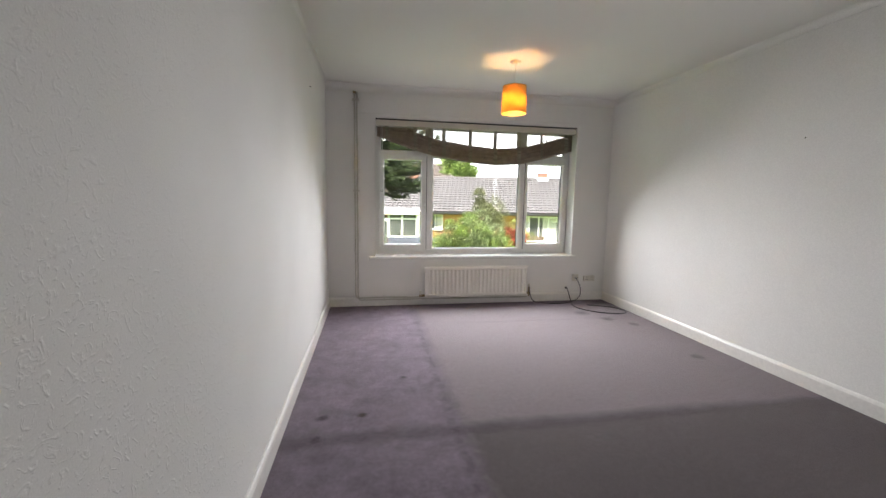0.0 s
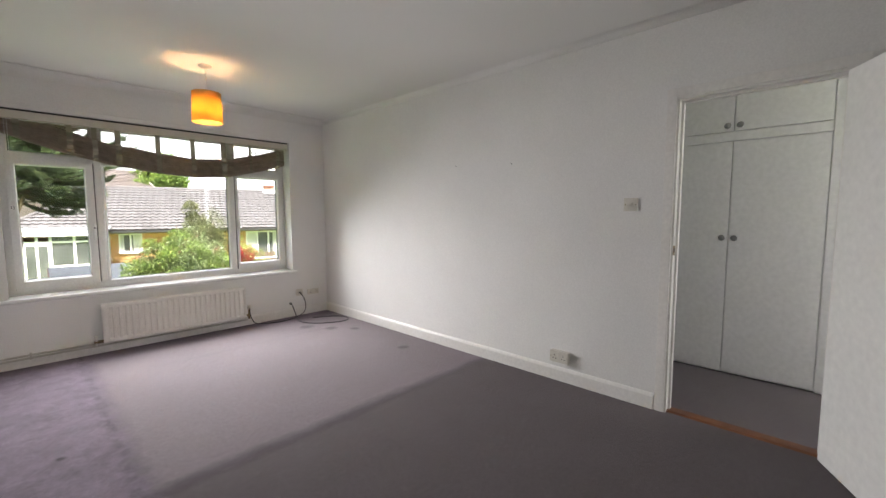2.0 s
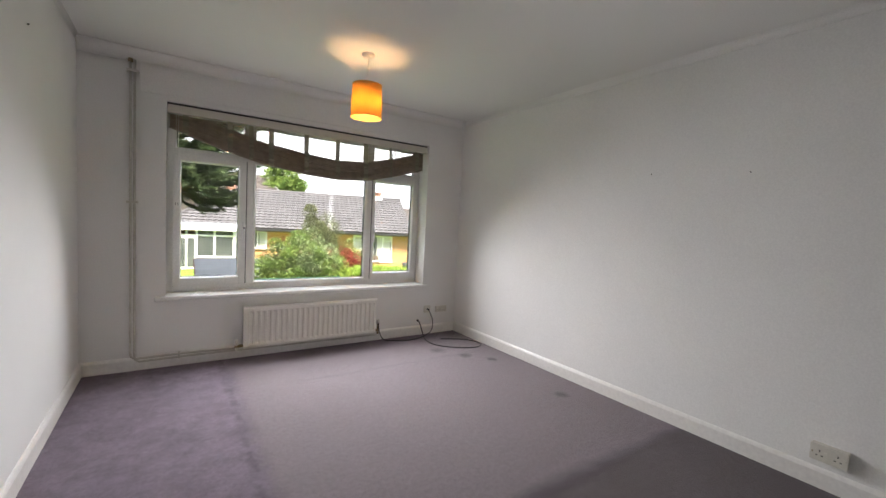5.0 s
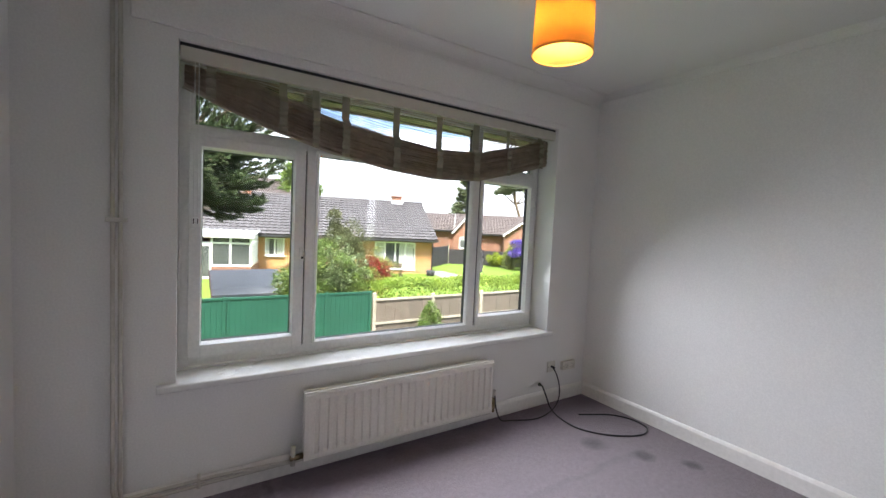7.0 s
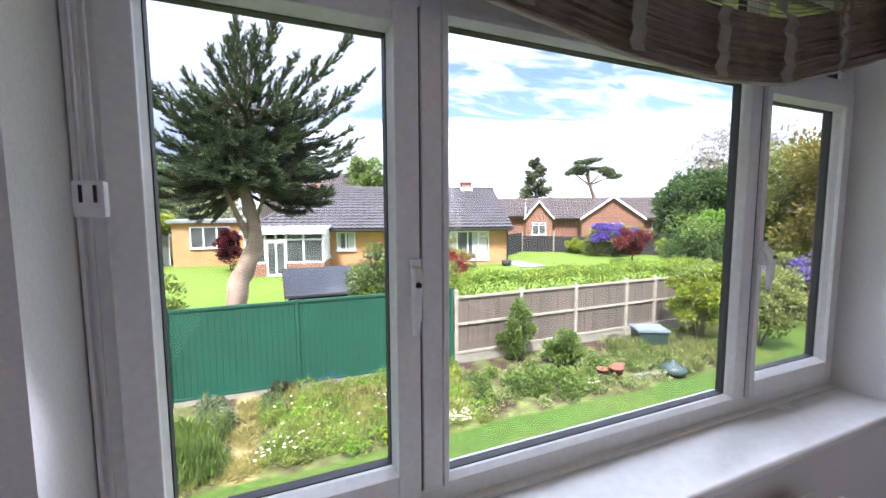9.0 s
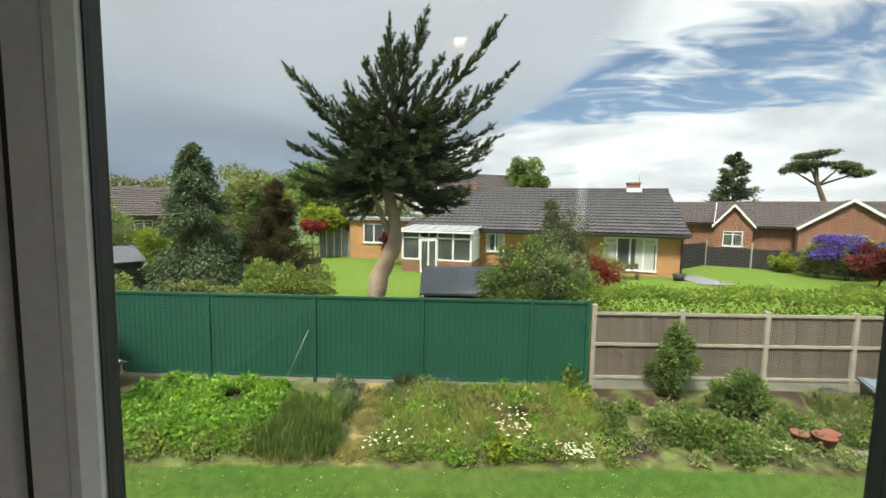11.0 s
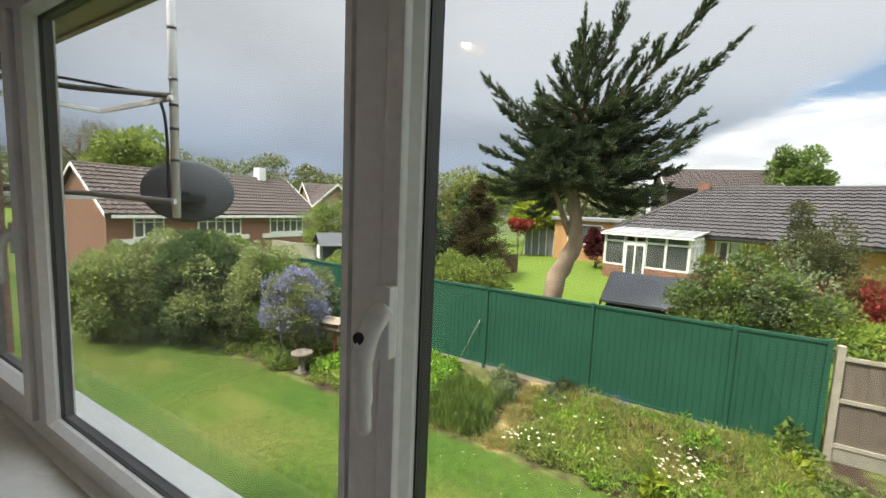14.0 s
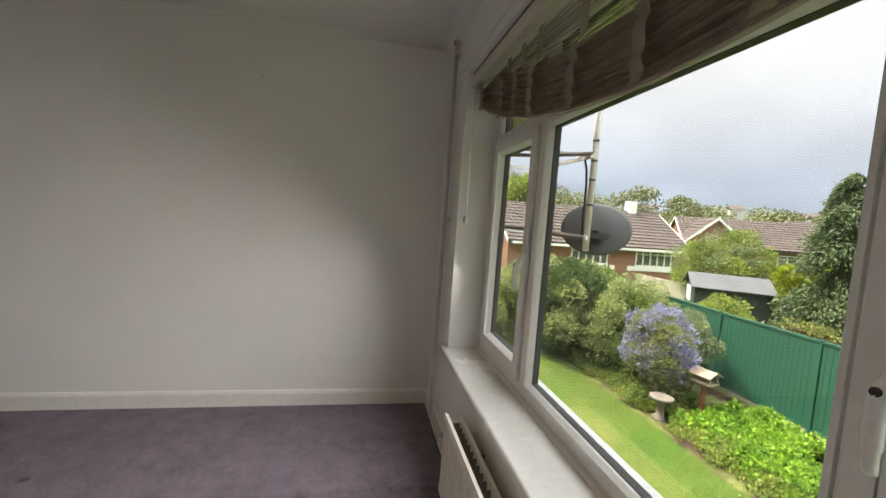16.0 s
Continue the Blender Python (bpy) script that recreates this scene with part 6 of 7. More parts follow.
cb = thing("compost_bin", "low dark green garden bin with a blue-grey lid", "bin", at=pose(10.5, 12.35, ground_z(10.5, 12.3), 0, 0, -28))
part("body", prism(bmesh.new(), [(-0.36, 0.0), (0.36, 0.0), (0.40, 0.50), (-0.40, 0.50)], "y", -0.32, 0.32), M_BINBODY, cb)
part("lid", boxes((-0.44, 0.44, -0.36, 0.36, 0.50, 0.56), (-0.40, 0.40, -0.32, 0.32, 0.56, 0.585), bevel=0.01), M_BINLID, cb)
pots = ((7.75, 11.35, 0.13), (8.05, 11.2, 0.16), (8.35, 11.4, 0.12))
for px_, py_, pr in pots:
    m = pose(px_, py_, ground_z(px_, py_))
    t = thing("plant_pot", "empty terracotta plant pot in the border", "pot", "pots in the border", at=m)
    part("body", lathe(bmesh.new(), [(0.0, 0.0), (pr * 0.7, 0.0), (pr, pr * 1.5), (pr * 1.08, pr * 1.5), (pr * 1.08, pr * 1.75), (pr * 0.95, pr * 1.75), (pr * 0.65, 0.03), (0.0, 0.03)], seg=20), M_TERRA, t)
for k in range(5):
    sx, sy = 8.6 + 0.26 * k, 11.05 + 0.08 * math.sin(k * 2)
    tagged(part("stone_slab", boxes((sx - 0.14, sx + 0.14, sy - 0.10, sy + 0.10, ground_z(sx, sy) - 0.02, ground_z(sx, sy) + 0.05), bevel=0.012), M_STONE), "buff stone slab in the border", "stone", "stones in the border")
sack = tagged(part("black_sack", lathe(bmesh.new(), [(0.0, 0.0), (0.30, 0.02), (0.34, 0.12), (0.22, 0.22), (0.06, 0.28), (0.04, 0.34), (0.0, 0.34)], (9.6, 10.9, ground_z(9.6, 10.9)), 14), M_BINBODY), "crumpled dark plastic cover on the border", "cover")
sack2 = tagged(part("black_sack", lathe(bmesh.new(), [(0.0, 0.0), (0.28, 0.02), (0.32, 0.12), (0.24, 0.24), (0.10, 0.30), (0.0, 0.31)], (9.7, 12.75, ground_z(9.7, 12.7)), 14), M_DARK), "heap of dark plastic by the timber fence", "cover")

# ---- satellite dish on its mast ----
dish = thing("satellite_dish", "dark grey satellite dish on a galvanised mast bracketed to the wall", "satellite dish")
MXp, MYp = -0.386, 6.10
part("mast", tube(bmesh.new(), [(MXp, MYp, 1.165), (MXp, MYp, 3.6)], 0.0245, 16), M_ALU, dish, "shiny galvanised mast")
for z in (1.52, 1.715, 1.86, 2.015, 2.32, 2.62):
    part("tape_band", tube(bmesh.new(), [(MXp, MYp, z), (MXp, MYp, z + 0.018)], 0.0265, 14), M_CABLE, dish)
for z0, zt in ((1.90, 1.92), (1.27, 1.27)):
    part("bracket_arm", boxes((MXp - 0.95, MXp + 0.06, MYp - 0.045, MYp - 0.027, z0 - 0.016, z0 + 0.016), bevel=0.003), M_ALU, dish)
    o = part("bracket_brace", tube(bmesh.new(), [(MXp - 0.93, 5.20, zt + 0.05), (MXp - 0.5, MYp - 0.3, zt + 0.03), (MXp + 0.02, MYp - 0.03, zt)], 0.017, 8), M_DUST, dish)
part("wall_plate", boxes((MXp - 1.0, MXp - 0.86, 5.191, 5.207, 1.1, 2.1), bevel=0.002), M_ALU, dish)
part("bracket_arm", boxes((MXp - 0.95, MXp - 0.915, 5.205, MYp - 0.03, 1.885, 1.915), (MXp - 0.95, MXp - 0.915, 5.205, MYp - 0.03, 1.255, 1.285), bevel=0.002), M_ALU, dish)
part("cable", tube(bmesh.new(), smooth_line([(MXp - 0.93, 5.21, 2.02), (MXp - 0.55, 5.75, 2.0), (MXp - 0.16, MYp - 0.06, 1.935), (MXp - 0.06, MYp - 0.04, 1.86), (MXp - 0.035, MYp - 0.03, 1.70), (MXp - 0.03, MYp - 0.03, 1.45), (MXp - 0.028, MYp - 0.03, 1.25)], 6), 0.009, 8), M_CABLE, dish, "black cables taped to the mast")
# the reflector: a shallow oval bowl that faces away
bm = bmesh.new()


def bowl(off):
    """One skin of the bowl: a hub and ten oval rings."""
    hub = bm.verts.new((0, off, 0))
    rs = [[bm.verts.new((0.275 * f * math.cos(2 * math.pi * k / 40), 0.032 * f * f + off, 0.212 * f * math.sin(2 * math.pi * k / 40))) for k in range(40)] for f in (i / 10 for i in range(1, 11))]
    for k in range(40):
        bm.faces.new((hub, rs[0][k], rs[0][(k + 1) % 40])).smooth = True
        for p0, p1 in zip(rs, rs[1:]):
            bm.faces.new((p0[k], p0[(k + 1) % 40], p1[(k + 1) % 40], p1[k])).smooth = True
    return rs[-1]


back_rim, front_rim = bowl(0.0), bowl(0.006)
for k in range(40):
    bm.faces.new((back_rim[k], back_rim[(k + 1) % 40], front_rim[(k + 1) % 40], front_rim[k]))
refl = part("reflector", bm, M_DISH, dish, "oval dark grey mesh reflector")
refl.matrix_world = pose(MXp - 0.09, MYp + 0.13, 1.345, -6, 0, 62)
rb = part("reflector_bracket", boxes((-0.08, 0.09, -0.060, -0.012, -0.065, -0.045), (-0.06, 0.10, -0.085, -0.060, -0.085, -0.035), (-0.02, 0.03, -0.05, -0.012, -0.14, -0.065), bevel=0.003), M_DARK, dish, "black dish bracket")
rb.matrix_world = pose(MXp - 0.09, MYp + 0.13, 1.345, -6, 0, 62)
part("u_bolt", tube(bmesh.new(), smooth_line([(MXp + 0.045, MYp - 0.035, 1.285), (MXp - 0.03, MYp - 0.035, 1.285), (MXp - 0.035, MYp + 0.02, 1.285)], 4), 0.005, 6), M_CHROME, dish)
for bx in (0.06, 0.10):
    part("bolt", tube(bmesh.new(), [(MXp + bx, MYp + 0.02, 1.315), (MXp + bx, MYp + 0.02, 1.345)], 0.012, 8), M_DARK, dish)

# ---- neighbouring houses ----


def slope(bm, o, u, w, width, run, hip=0.0, tile=0.30, course=0.34, wave=0.045, hip_right=0.0):
    """One tiled roof slope: courses that lap and a rolled profile along u; o is the eave's start, w climbs it; hips narrow the top."""
    o, u, w = Vector(o), Vector(u).normalized(), Vector(w).normalized()
    nrm = u.cross(w)
    if nrm.z < 0:
        nrm = -nrm
    rows = max(2, round(run / course))
    cols = max(4, round(width / tile)) * 4
    for r in range(rows):
        a, b = run * r / rows, run * (r + 1) / rows + 0.03
        lo, hi = [], []
        for c in range(cols + 1):
            s = width * c / cols
            h = wave * (0.5 - 0.5 * math.cos(2 * math.pi * s / tile))
            for t, lift, arr in ((a, 0.055, lo), (b, 0.004, hi)):
                f = t / run
                s2 = min(max(s, hip * f), width - hip_right * f)
                arr.append(bm.verts.new(o + u * s2 + w * t + nrm * (h + lift)))
        foot = [bm.verts.new(v.co - nrm * 0.055) for v in lo]
        for c in range(cols):
            if (lo[c].co - lo[c + 1].co).length > 1e-4 or (hi[c].co - hi[c + 1].co).length > 1e-4:
                bm.faces.new((lo[c], lo[c + 1], hi[c + 1], hi[c]))
                bm.faces.new((foot[c], foot[c + 1], lo[c + 1], lo[c]))
    return bm


def win_unit(parent, at, w, h, lights=2, curtain=True, top=True, name="window"):
    """A white casement window in its own frame: x along the wall, -y outwards, z up from the sill."""
    wn = part(name, boxes((-0.03, w + 0.03, -0.07, 0.02, -0.05, 0.0)), M_BARGE, parent, "white framed window")
    wn.matrix_world = at
    bm = bmesh.new()
    ring(bm, 0, w, 0, h, 0.065, -0.045, 0.03, 0.0)
    for k in range(1, lights):
        x = w * k / lights
        box(bm, x - 0.04, x + 0.04, -0.044, 0.03, 0.065, h - 0.065)
    if top:
        box(bm, 0.065, w - 0.065, -0.043, 0.03, h * 0.74, h * 0.74 + 0.05)
    f = part("frame", bm, M_BARGE, wn)
    g = part("pane", boxes((0.06, w - 0.06, -0.022, -0.008, 0.06, h - 0.06)), M_ROOM, wn)
    if curtain:
        bm = bmesh.new()
        for x0, x1 in ((0.07, w * 0.22), (w * 0.60, w * 0.95)):
            n = max(6, int((x1 - x0) / 0.05))
            pr = [(x0 + (x1 - x0) * k / n, -0.030 + 0.004 * (k % 2)) for k in range(n + 1)]
            lo = [bm.verts.new((x, y, 0.07)) for x, y in pr]; hi = [bm.verts.new((x, y, h - 0.07)) for x, y in pr]
            for k in range(n):
                bm.faces.new((lo[k], lo[k + 1], hi[k + 1], hi[k]))
        c = part("curtain", bm, M_CURTAIN, wn)
    return wn


class Frame:
    """A house's own axes: u along its front, v into its depth."""

    def __init__(self, o, ang):
        self.m = pose(o[0], o[1], 0, 0, 0, ang)
        self.ang = ang

    def p(self, u, v, z):
        return self.m @ Vector((u, v, z))

    def d(self, u, v, z):
        return self.m.to_3x3() @ Vector((u, v, z))

    def at(self, u, v, z):
        return self.m @ pose(u, v, z)


def solid(fr, u0, u1, v0, v1, z0, z1):
    bm = boxes((u0, u1, v0, v1, z0, z1))
    bmesh.ops.transform(bm, matrix=fr.m, verts=bm.verts)
    return bm


def gable_house(name, label, fr, length, depth, z0, eave, ridge, wall, tile, hip=0.0, over=0.45, barge=True):
    """A house with its front along u: walls, two tiled slopes, gables at the ends (a hip at the far end if given)."""
    t = thing(name, label, "house")
    bm = bmesh.new()
    prof = [(over, z0), (depth - over, z0), (depth - over, eave + 0.12)] + ([(depth / 2, ridge - 0.12)]) + [(over, eave + 0.12)]
    a, b = over * 0.4, length - (over if hip else over * 0.4)
    v0 = [bm.verts.new(fr.p(a, v, z)) for v, z in prof]
    prof2 = prof if not hip else [(over, z0), (depth - over, z0), (depth - over, eave + 0.12), (depth / 2, eave + 0.12), (over, eave + 0.12)]
    v1 = [bm.verts.new(fr.p(b, v, z)) for v, z in prof2]
    for i in range(5):
        bm.faces.new((v0[i], v0[(i + 1) % 5], v1[(i + 1) % 5], v1[i]))
    bm.faces.new(v0[::-1]); bm.faces.new(v1)
    part("wall", bm, wall, t)
    run = math.hypot(depth / 2, ridge - eave)
    bm = bmesh.new()
    slope(bm, fr.p(0, 0, eave), fr.d(1, 0, 0), fr.d(0, depth / 2, ridge - eave), length, run, 0.0, hip_right=hip)
    slope(bm, fr.p(0, depth, eave), fr.d(1, 0, 0), fr.d(0, -depth / 2, ridge - eave), length, run, 0.0, hip_right=hip)
    if hip:
        slope(bm, fr.p(length, 0, eave), fr.d(0, 1, 0), fr.d(-hip, 0, ridge - eave), depth, math.hypot(hip, ridge - eave), depth / 2, hip_right=depth / 2)
    roof = part("roof", bm, tile, t, "tiled pitched roof")
    part("ridge_tiles", tube(bmesh.new(), [fr.p(-0.03, depth / 2, ridge - 0.02), fr.p(length - hip, depth / 2, ridge - 0.02)], 0.11, 8), tile, roof)
    part("gutter", solid(fr, 0.0, length, -0.06, 0.05, eave - 0.10, eave - 0.01), M_DARK, t, "dark gutter along the eaves")
    part("fascia", solid(fr, 0.02, length - 0.02, 0.06, 0.10, eave - 0.16, eave + 0.02), M_TWIG, t)
    if barge:
        bm = bmesh.new()
        for uu in (-0.04,) + (() if hip else (length + 0.01,)):
            for s in (0, 1):
                e = (depth * s, eave)
                q = [(e[0], e[1] - 0.10), (depth / 2, ridge - 0.10), (depth / 2, ridge + 0.06), (e[0], e[1] + 0.06)]
                for du in (0.0,):
                    f0 = [bm.verts.new(fr.p(uu, v, z)) for v, z in q]; f1 = [bm.verts.new(fr.p(uu + 0.035, v, z)) for v, z in q]
                    for i in range(4):
                        bm.faces.new((f0[i], f0[(i + 1) % 4], f1[(i + 1) % 4], f1[i]))
                    bm.faces.new(f0[::-1]); bm.faces.new(f1)
        part("bargeboard", bm, M_BARGE, t, "white bargeboards")
    return t


# the bungalow opposite; u runs from its east end to the west
B = Frame((12.68, 22.75), 165)
GZ = -1.56
bung = thing("bungalow", "long orange-brick bungalow with a brown tiled roof", "house")
bm = bmesh.new()
LEN, DEP, EV, RG, HIP = 13.6, 8.8, 0.50, 2.78, 3.0
# u to the west, v towards the rear is -y of this frame
for u0, u1, z1 in ((0.18, LEN - 0.45, EV + 0.10),):
    b0 = [bm.verts.new(B.p(u, v, z)) for u, v, z in ((u0, -0.5, GZ - 0.3), (u1, -0.5, GZ - 0.3), (u1, -DEP + 0.5, GZ - 0.3), (u0, -DEP + 0.5, GZ - 0.3))]
    b1 = [bm.verts.new(B.p(u, v, z)) for u, v, z in ((u0, -0.5, z1), (u1, -0.5, z1), (u1, -DEP + 0.5, z1), (u0, -DEP + 0.5, z1))]
    for i in range(4):
        bm.faces.new((b0[i], b0[(i + 1) % 4], b1[(i + 1) % 4], b1[i]))
    bm.faces.new(b1)
    g = bm.verts.new(B.p(u0, -DEP / 2, RG - 0.1))
    bm.faces.new((b1[0], g, b1[3]))
part("wall", bm, M_BRICKO, bung)
bm = bmesh.new()
run = math.hypot(DEP / 2, RG - EV)
slope(bm, B.p(0, 0, EV), B.d(1, 0, 0), B.d(0, -DEP / 2, RG - EV), LEN, run, 0.0, hip_right=HIP)
slope(bm, B.p(0, -DEP, EV), B.d(1, 0, 0), B.d(0, DEP / 2, RG - EV), LEN, run, 0.0, hip_right=HIP)
slope(bm, B.p(LEN, 0, EV), B.d(0, -1, 0), B.d(-HIP, 0, RG - EV), DEP, math.hypot(HIP, RG - EV), DEP / 2, hip_right=DEP / 2)
roof = part("roof", bm, M_TILE, bung, "brown-grey rolled concrete tiles")
part("ridge_tiles", tube(bmesh.new(), [B.p(-0.03, -DEP / 2, RG), B.p(LEN - HIP, -DEP / 2, RG)], 0.12, 8), M_TILE, roof)
part("ridge_tiles", tube(bmesh.new(), [B.p(LEN - HIP, -DEP / 2, RG), B.p(LEN, 0, EV + 0.04)], 0.10, 8), M_TILE, roof)
part("gutter", solid(B, 0.0, LEN, -0.02, 0.09, EV - 0.10, EV - 0.01), M_DARK, bung, "dark gutter along the eaves")
part("fascia", solid(B, 0.1, LEN - 0.1, -0.06, -0.025, EV - 0.16, EV + 0.02), M_TWIG, bung)
part("soffit", solid(B, 0.1, LEN - 0.1, -0.5, -0.061, EV - 0.15, EV - 0.12), M_BARGE, bung)
part("downpipe", tube(bmesh.new(), [B.p(0.22, -0.43, EV - 0.1), B.p(0.22, -0.43, GZ)], 0.04, 8), M_DARK, bung)
ch = part("chimney", solid(B, 1.45, 2.05, -DEP / 2 - 0.3, -DEP / 2 + 0.3, RG - 0.5, 3.12), M_BRICKR, roof, "red brick chimney stack")
ch.parent = bung
part("chimney_cap", solid(B, 1.40, 2.10, -DEP / 2 - 0.35, -DEP / 2 + 0.35, 3.12, 3.20), M_BRICKR, ch)
part("flashing", solid(B, 1.38, 2.12, -DEP / 2 - 0.4, -DEP / 2 + 0.4, RG - 0.12, RG + 0.10), M_ALU, ch)
ae = part("aerial_mast", tube(bmesh.new(), [B.p(1.45, -DEP / 2, 3.0), B.p(1.45, -DEP / 2, 4.55)], 0.02, 6), M_ALU, bung, "thin television aerial")
part("aerial_bar", tube(bmesh.new(), [B.p(1.05, -DEP / 2, 4.45), B.p(1.85, -DEP / 2, 4.5)], 0.015, 6), M_ALU, ae)
ch2 = part("chimney", solid(B, 10.6, 11.1, -DEP / 2 - 0.3, -DEP / 2 + 0.3, RG - 0.6, 3.05), M_BRICKR, bung, "red brick chimney stack")


def b_at(u, v, z):
    """A window's pose on the bungalow's front: its x runs east to west mirrored, its -y outwards."""
    return B.m @ pose(u, v, z, 0, 0, 180)


# french doors with side lights; a small window; all on the front wall at v = -0.5
pw = win_unit(bung, b_at(3.62, -0.47, -1.26), 2.36, 1.58, 4, True, False)
part("cream_panel", boxes((-0.03, 2.39, -0.02, 0.02, -0.28, -0.052)), M_BRICKO, pw)
for k in (0, 3):
    x0 = 0.065 + k * 0.575
    part("vent_frame", ring(bmesh.new(), x0, x0 + 0.50, 1.25, 1.54, 0.05, -0.06, -0.02, 0.0), M_BARGE, pw)
win_unit(bung, b_at(9.35, -0.47, -0.62), 0.95, 0.95, 2, True, False)
win_unit(bung, b_at(6.9, -0.47, -0.62), 1.3, 0.95, 2, True, False)

cons = thing("conservatory", "white-framed lean-to conservatory on a brick base", "conservatory")
CU0, CU1, CV = 9.65, 13.1, 2.0
part("base_wall", solid(B, CU0, CU1, -0.5, CV, GZ - 0.3, -0.95), M_BRICKR, cons)
bm = bmesh.new()
for u in (CU0, CU0 + 0.85, CU0 + 1.62, CU0 + 2.05, CU0 + 2.5, CU1 - 0.09):
    box(bm, u, u + 0.09, CV - 0.09, CV, -0.95, 0.42)
for u in (CU0, CU1 - 0.09):
    for v in (0.05, 0.65, 1.3):
        box(bm, u, u + 0.09, v, v + 0.08, -0.95, 0.5)
for z in (-0.95, 0.08, 0.36):
    box(bm, CU0, CU1, CV - 0.085, CV - 0.005, z, z + 0.08)
    box(bm, CU0 + 0.005, CU0 + 0.085, -0.5, CV, z, z + 0.08); box(bm, CU1 - 0.085, CU1 - 0.005, -0.5, CV, z, z + 0.08)
bmesh.ops.transform(bm, matrix=B.m, verts=bm.verts)
part("frame", bm, M_BARGE, cons)
cd = part("door", solid(B, CU0 + 1.66, CU0 + 2.5, CV + 0.002, CV + 0.05, GZ - 0.02, 0.08), M_BARGE, cons, "white double doors")
part("door_glass", solid(B, CU0 + 1.74, CU0 + 2.04, CV + 0.051, CV + 0.056, GZ + 0.15, -0.02), M_ROOM, cd)
part("door_glass", solid(B, CU0 + 2.12, CU0 + 2.42, CV + 0.051, CV + 0.056, GZ + 0.15, -0.02), M_ROOM, cd)
for u0, u1 in ((CU0 + 0.09, CU0 + 1.62), (CU0 + 2.59, CU1 - 0.09)):
    part("pane", solid(B, u0, u1, CV - 0.05, CV - 0.04, -0.87, 0.36), M_ROOM, cons)
part("pane", solid(B, CU0 + 0.04, CU0 + 0.05, -0.48, CV - 0.1, -0.87, 0.36), M_CURTAIN, cons)
part("pane", solid(B, CU1 - 0.05, CU1 - 0.04, -0.48, CV - 0.1, -0.87, 0.36), M_ROOM, cons)
bm = bmesh.new()
q0 = [bm.verts.new(B.p(u, v, z)) for u, v, z in ((CU0 - 0.1, CV + 0.12, 0.44), (CU1 + 0.1, CV + 0.12, 0.44), (CU1 + 0.1, -0.45, 0.66), (CU0 - 0.1, -0.45, 0.66))]
q1 = [bm.verts.new(v.co + Vector((0, 0, 0.05))) for v in q0]
for i in range(4):
    bm.faces.new((q0[i], q0[(i + 1) % 4], q1[(i + 1) % 4], q1[i]))
bm.faces.new(q0[::-1]); bm.faces.new(q1)
part("roof_sheet", bm, M_CONS, cons, "pale ribbed plastic roof")
for k in range(7):
    u = CU0 - 0.05 + (CU1 - CU0 + 0.1) * k / 6
    part("roof_bar", tube(bmesh.new(), [B.p(u, CV + 0.13, 0.50), B.p(u, -0.45, 0.72)], 0.014, 6), M_BARGE, cons)
part("gutter", solid(B, CU0 - 0.12, CU1 + 0.12, CV + 0.12, CV + 0.2, 0.38, 0.46), M_BARGE, cons)

wing = thing("brick_outbuilding", "small flat-roofed orange brick outbuilding with a dark window", "outbuilding")
part("wall", boxes((-4.1, -0.6, 29.2, 33.0, -1.9, 0.80)), M_BRICKO, wing)
part("roof", boxes((-4.3, -0.4, 29.0, 33.2, 0.80, 0.98), bevel=0.02), M_CONS, wing)
win_unit(wing, pose(-3.3, 29.2, -0.55), 1.9, 1.15, 3, False, False)
shrub("wine_maple", "dark wine-red leafed maple before the outbuilding", "bush", (-1.2, 26.6, -0.35), (0.75, 0.7, 1.1), 3500, 0.16, L_WINE, 20, 0.32, 4, 0.03)
gh = thing("greenhouse", "small grey-glazed greenhouse beyond the lawn", "greenhouse")
part("frame", prism(bmesh.new(), [(-6.4, -1.9), (-4.5, -1.9), (-4.5, 0.0), (-5.45, 0.75), (-6.4, 0.0)], "y", 30.6, 33), mat("old greenhouse glass", (0.20, 0.22, 0.22), (0.14, 0.16, 0.15), 0.25, scale=2, bump=0), gh)
for k in range(5):
    part("glazing_bar", boxes((-6.4 + 0.475 * k - 0.02, -6.4 + 0.475 * k + 0.02, 30.57, 30.599, -1.9, 0.0 + 0.72 * (1 - abs(k - 2) / 2))), M_ALU, gh)

setting("patio", boxes((12.5, 14.0, 21.6, 24.4, -1.75, -1.50)), M_PAVE, "grey paved patio beside the bungalow", "patio")
bench = thing("garden_bench", "low dark garden bench on the bungalow lawn", "bench", at=B.m @ pose(2.9, 0.75, GZ, 0, 0, 6))
part("seat", boxes((-0.7, 0.7, -0.18, 0.18, 0.36, 0.40)), M_TWIG, bench)
part("backrest", boxes((-0.7, 0.7, -0.20, -0.17, 0.50, 0.74)), M_TWIG, bench)
for sx in (-0.62, 0.62):
    for sy in (-0.15, 0.15):
        part("leg", boxes((sx - 0.03, sx + 0.03, sy - 0.03, sy + 0.03, 0, 0.36)), M_TWIG, bench)
tub = tagged(part("plant_tub", lathe(bmesh.new(), [(0.0, 0.0), (0.2, 0.0), (0.27, 0.35), (0.23, 0.35), (0.2, 0.3), (0.0, 0.3)], tuple(B.p(0.5, 0.35, GZ)), 18), M_DARK), "dark plant tub at the bungalow corner", "pot")

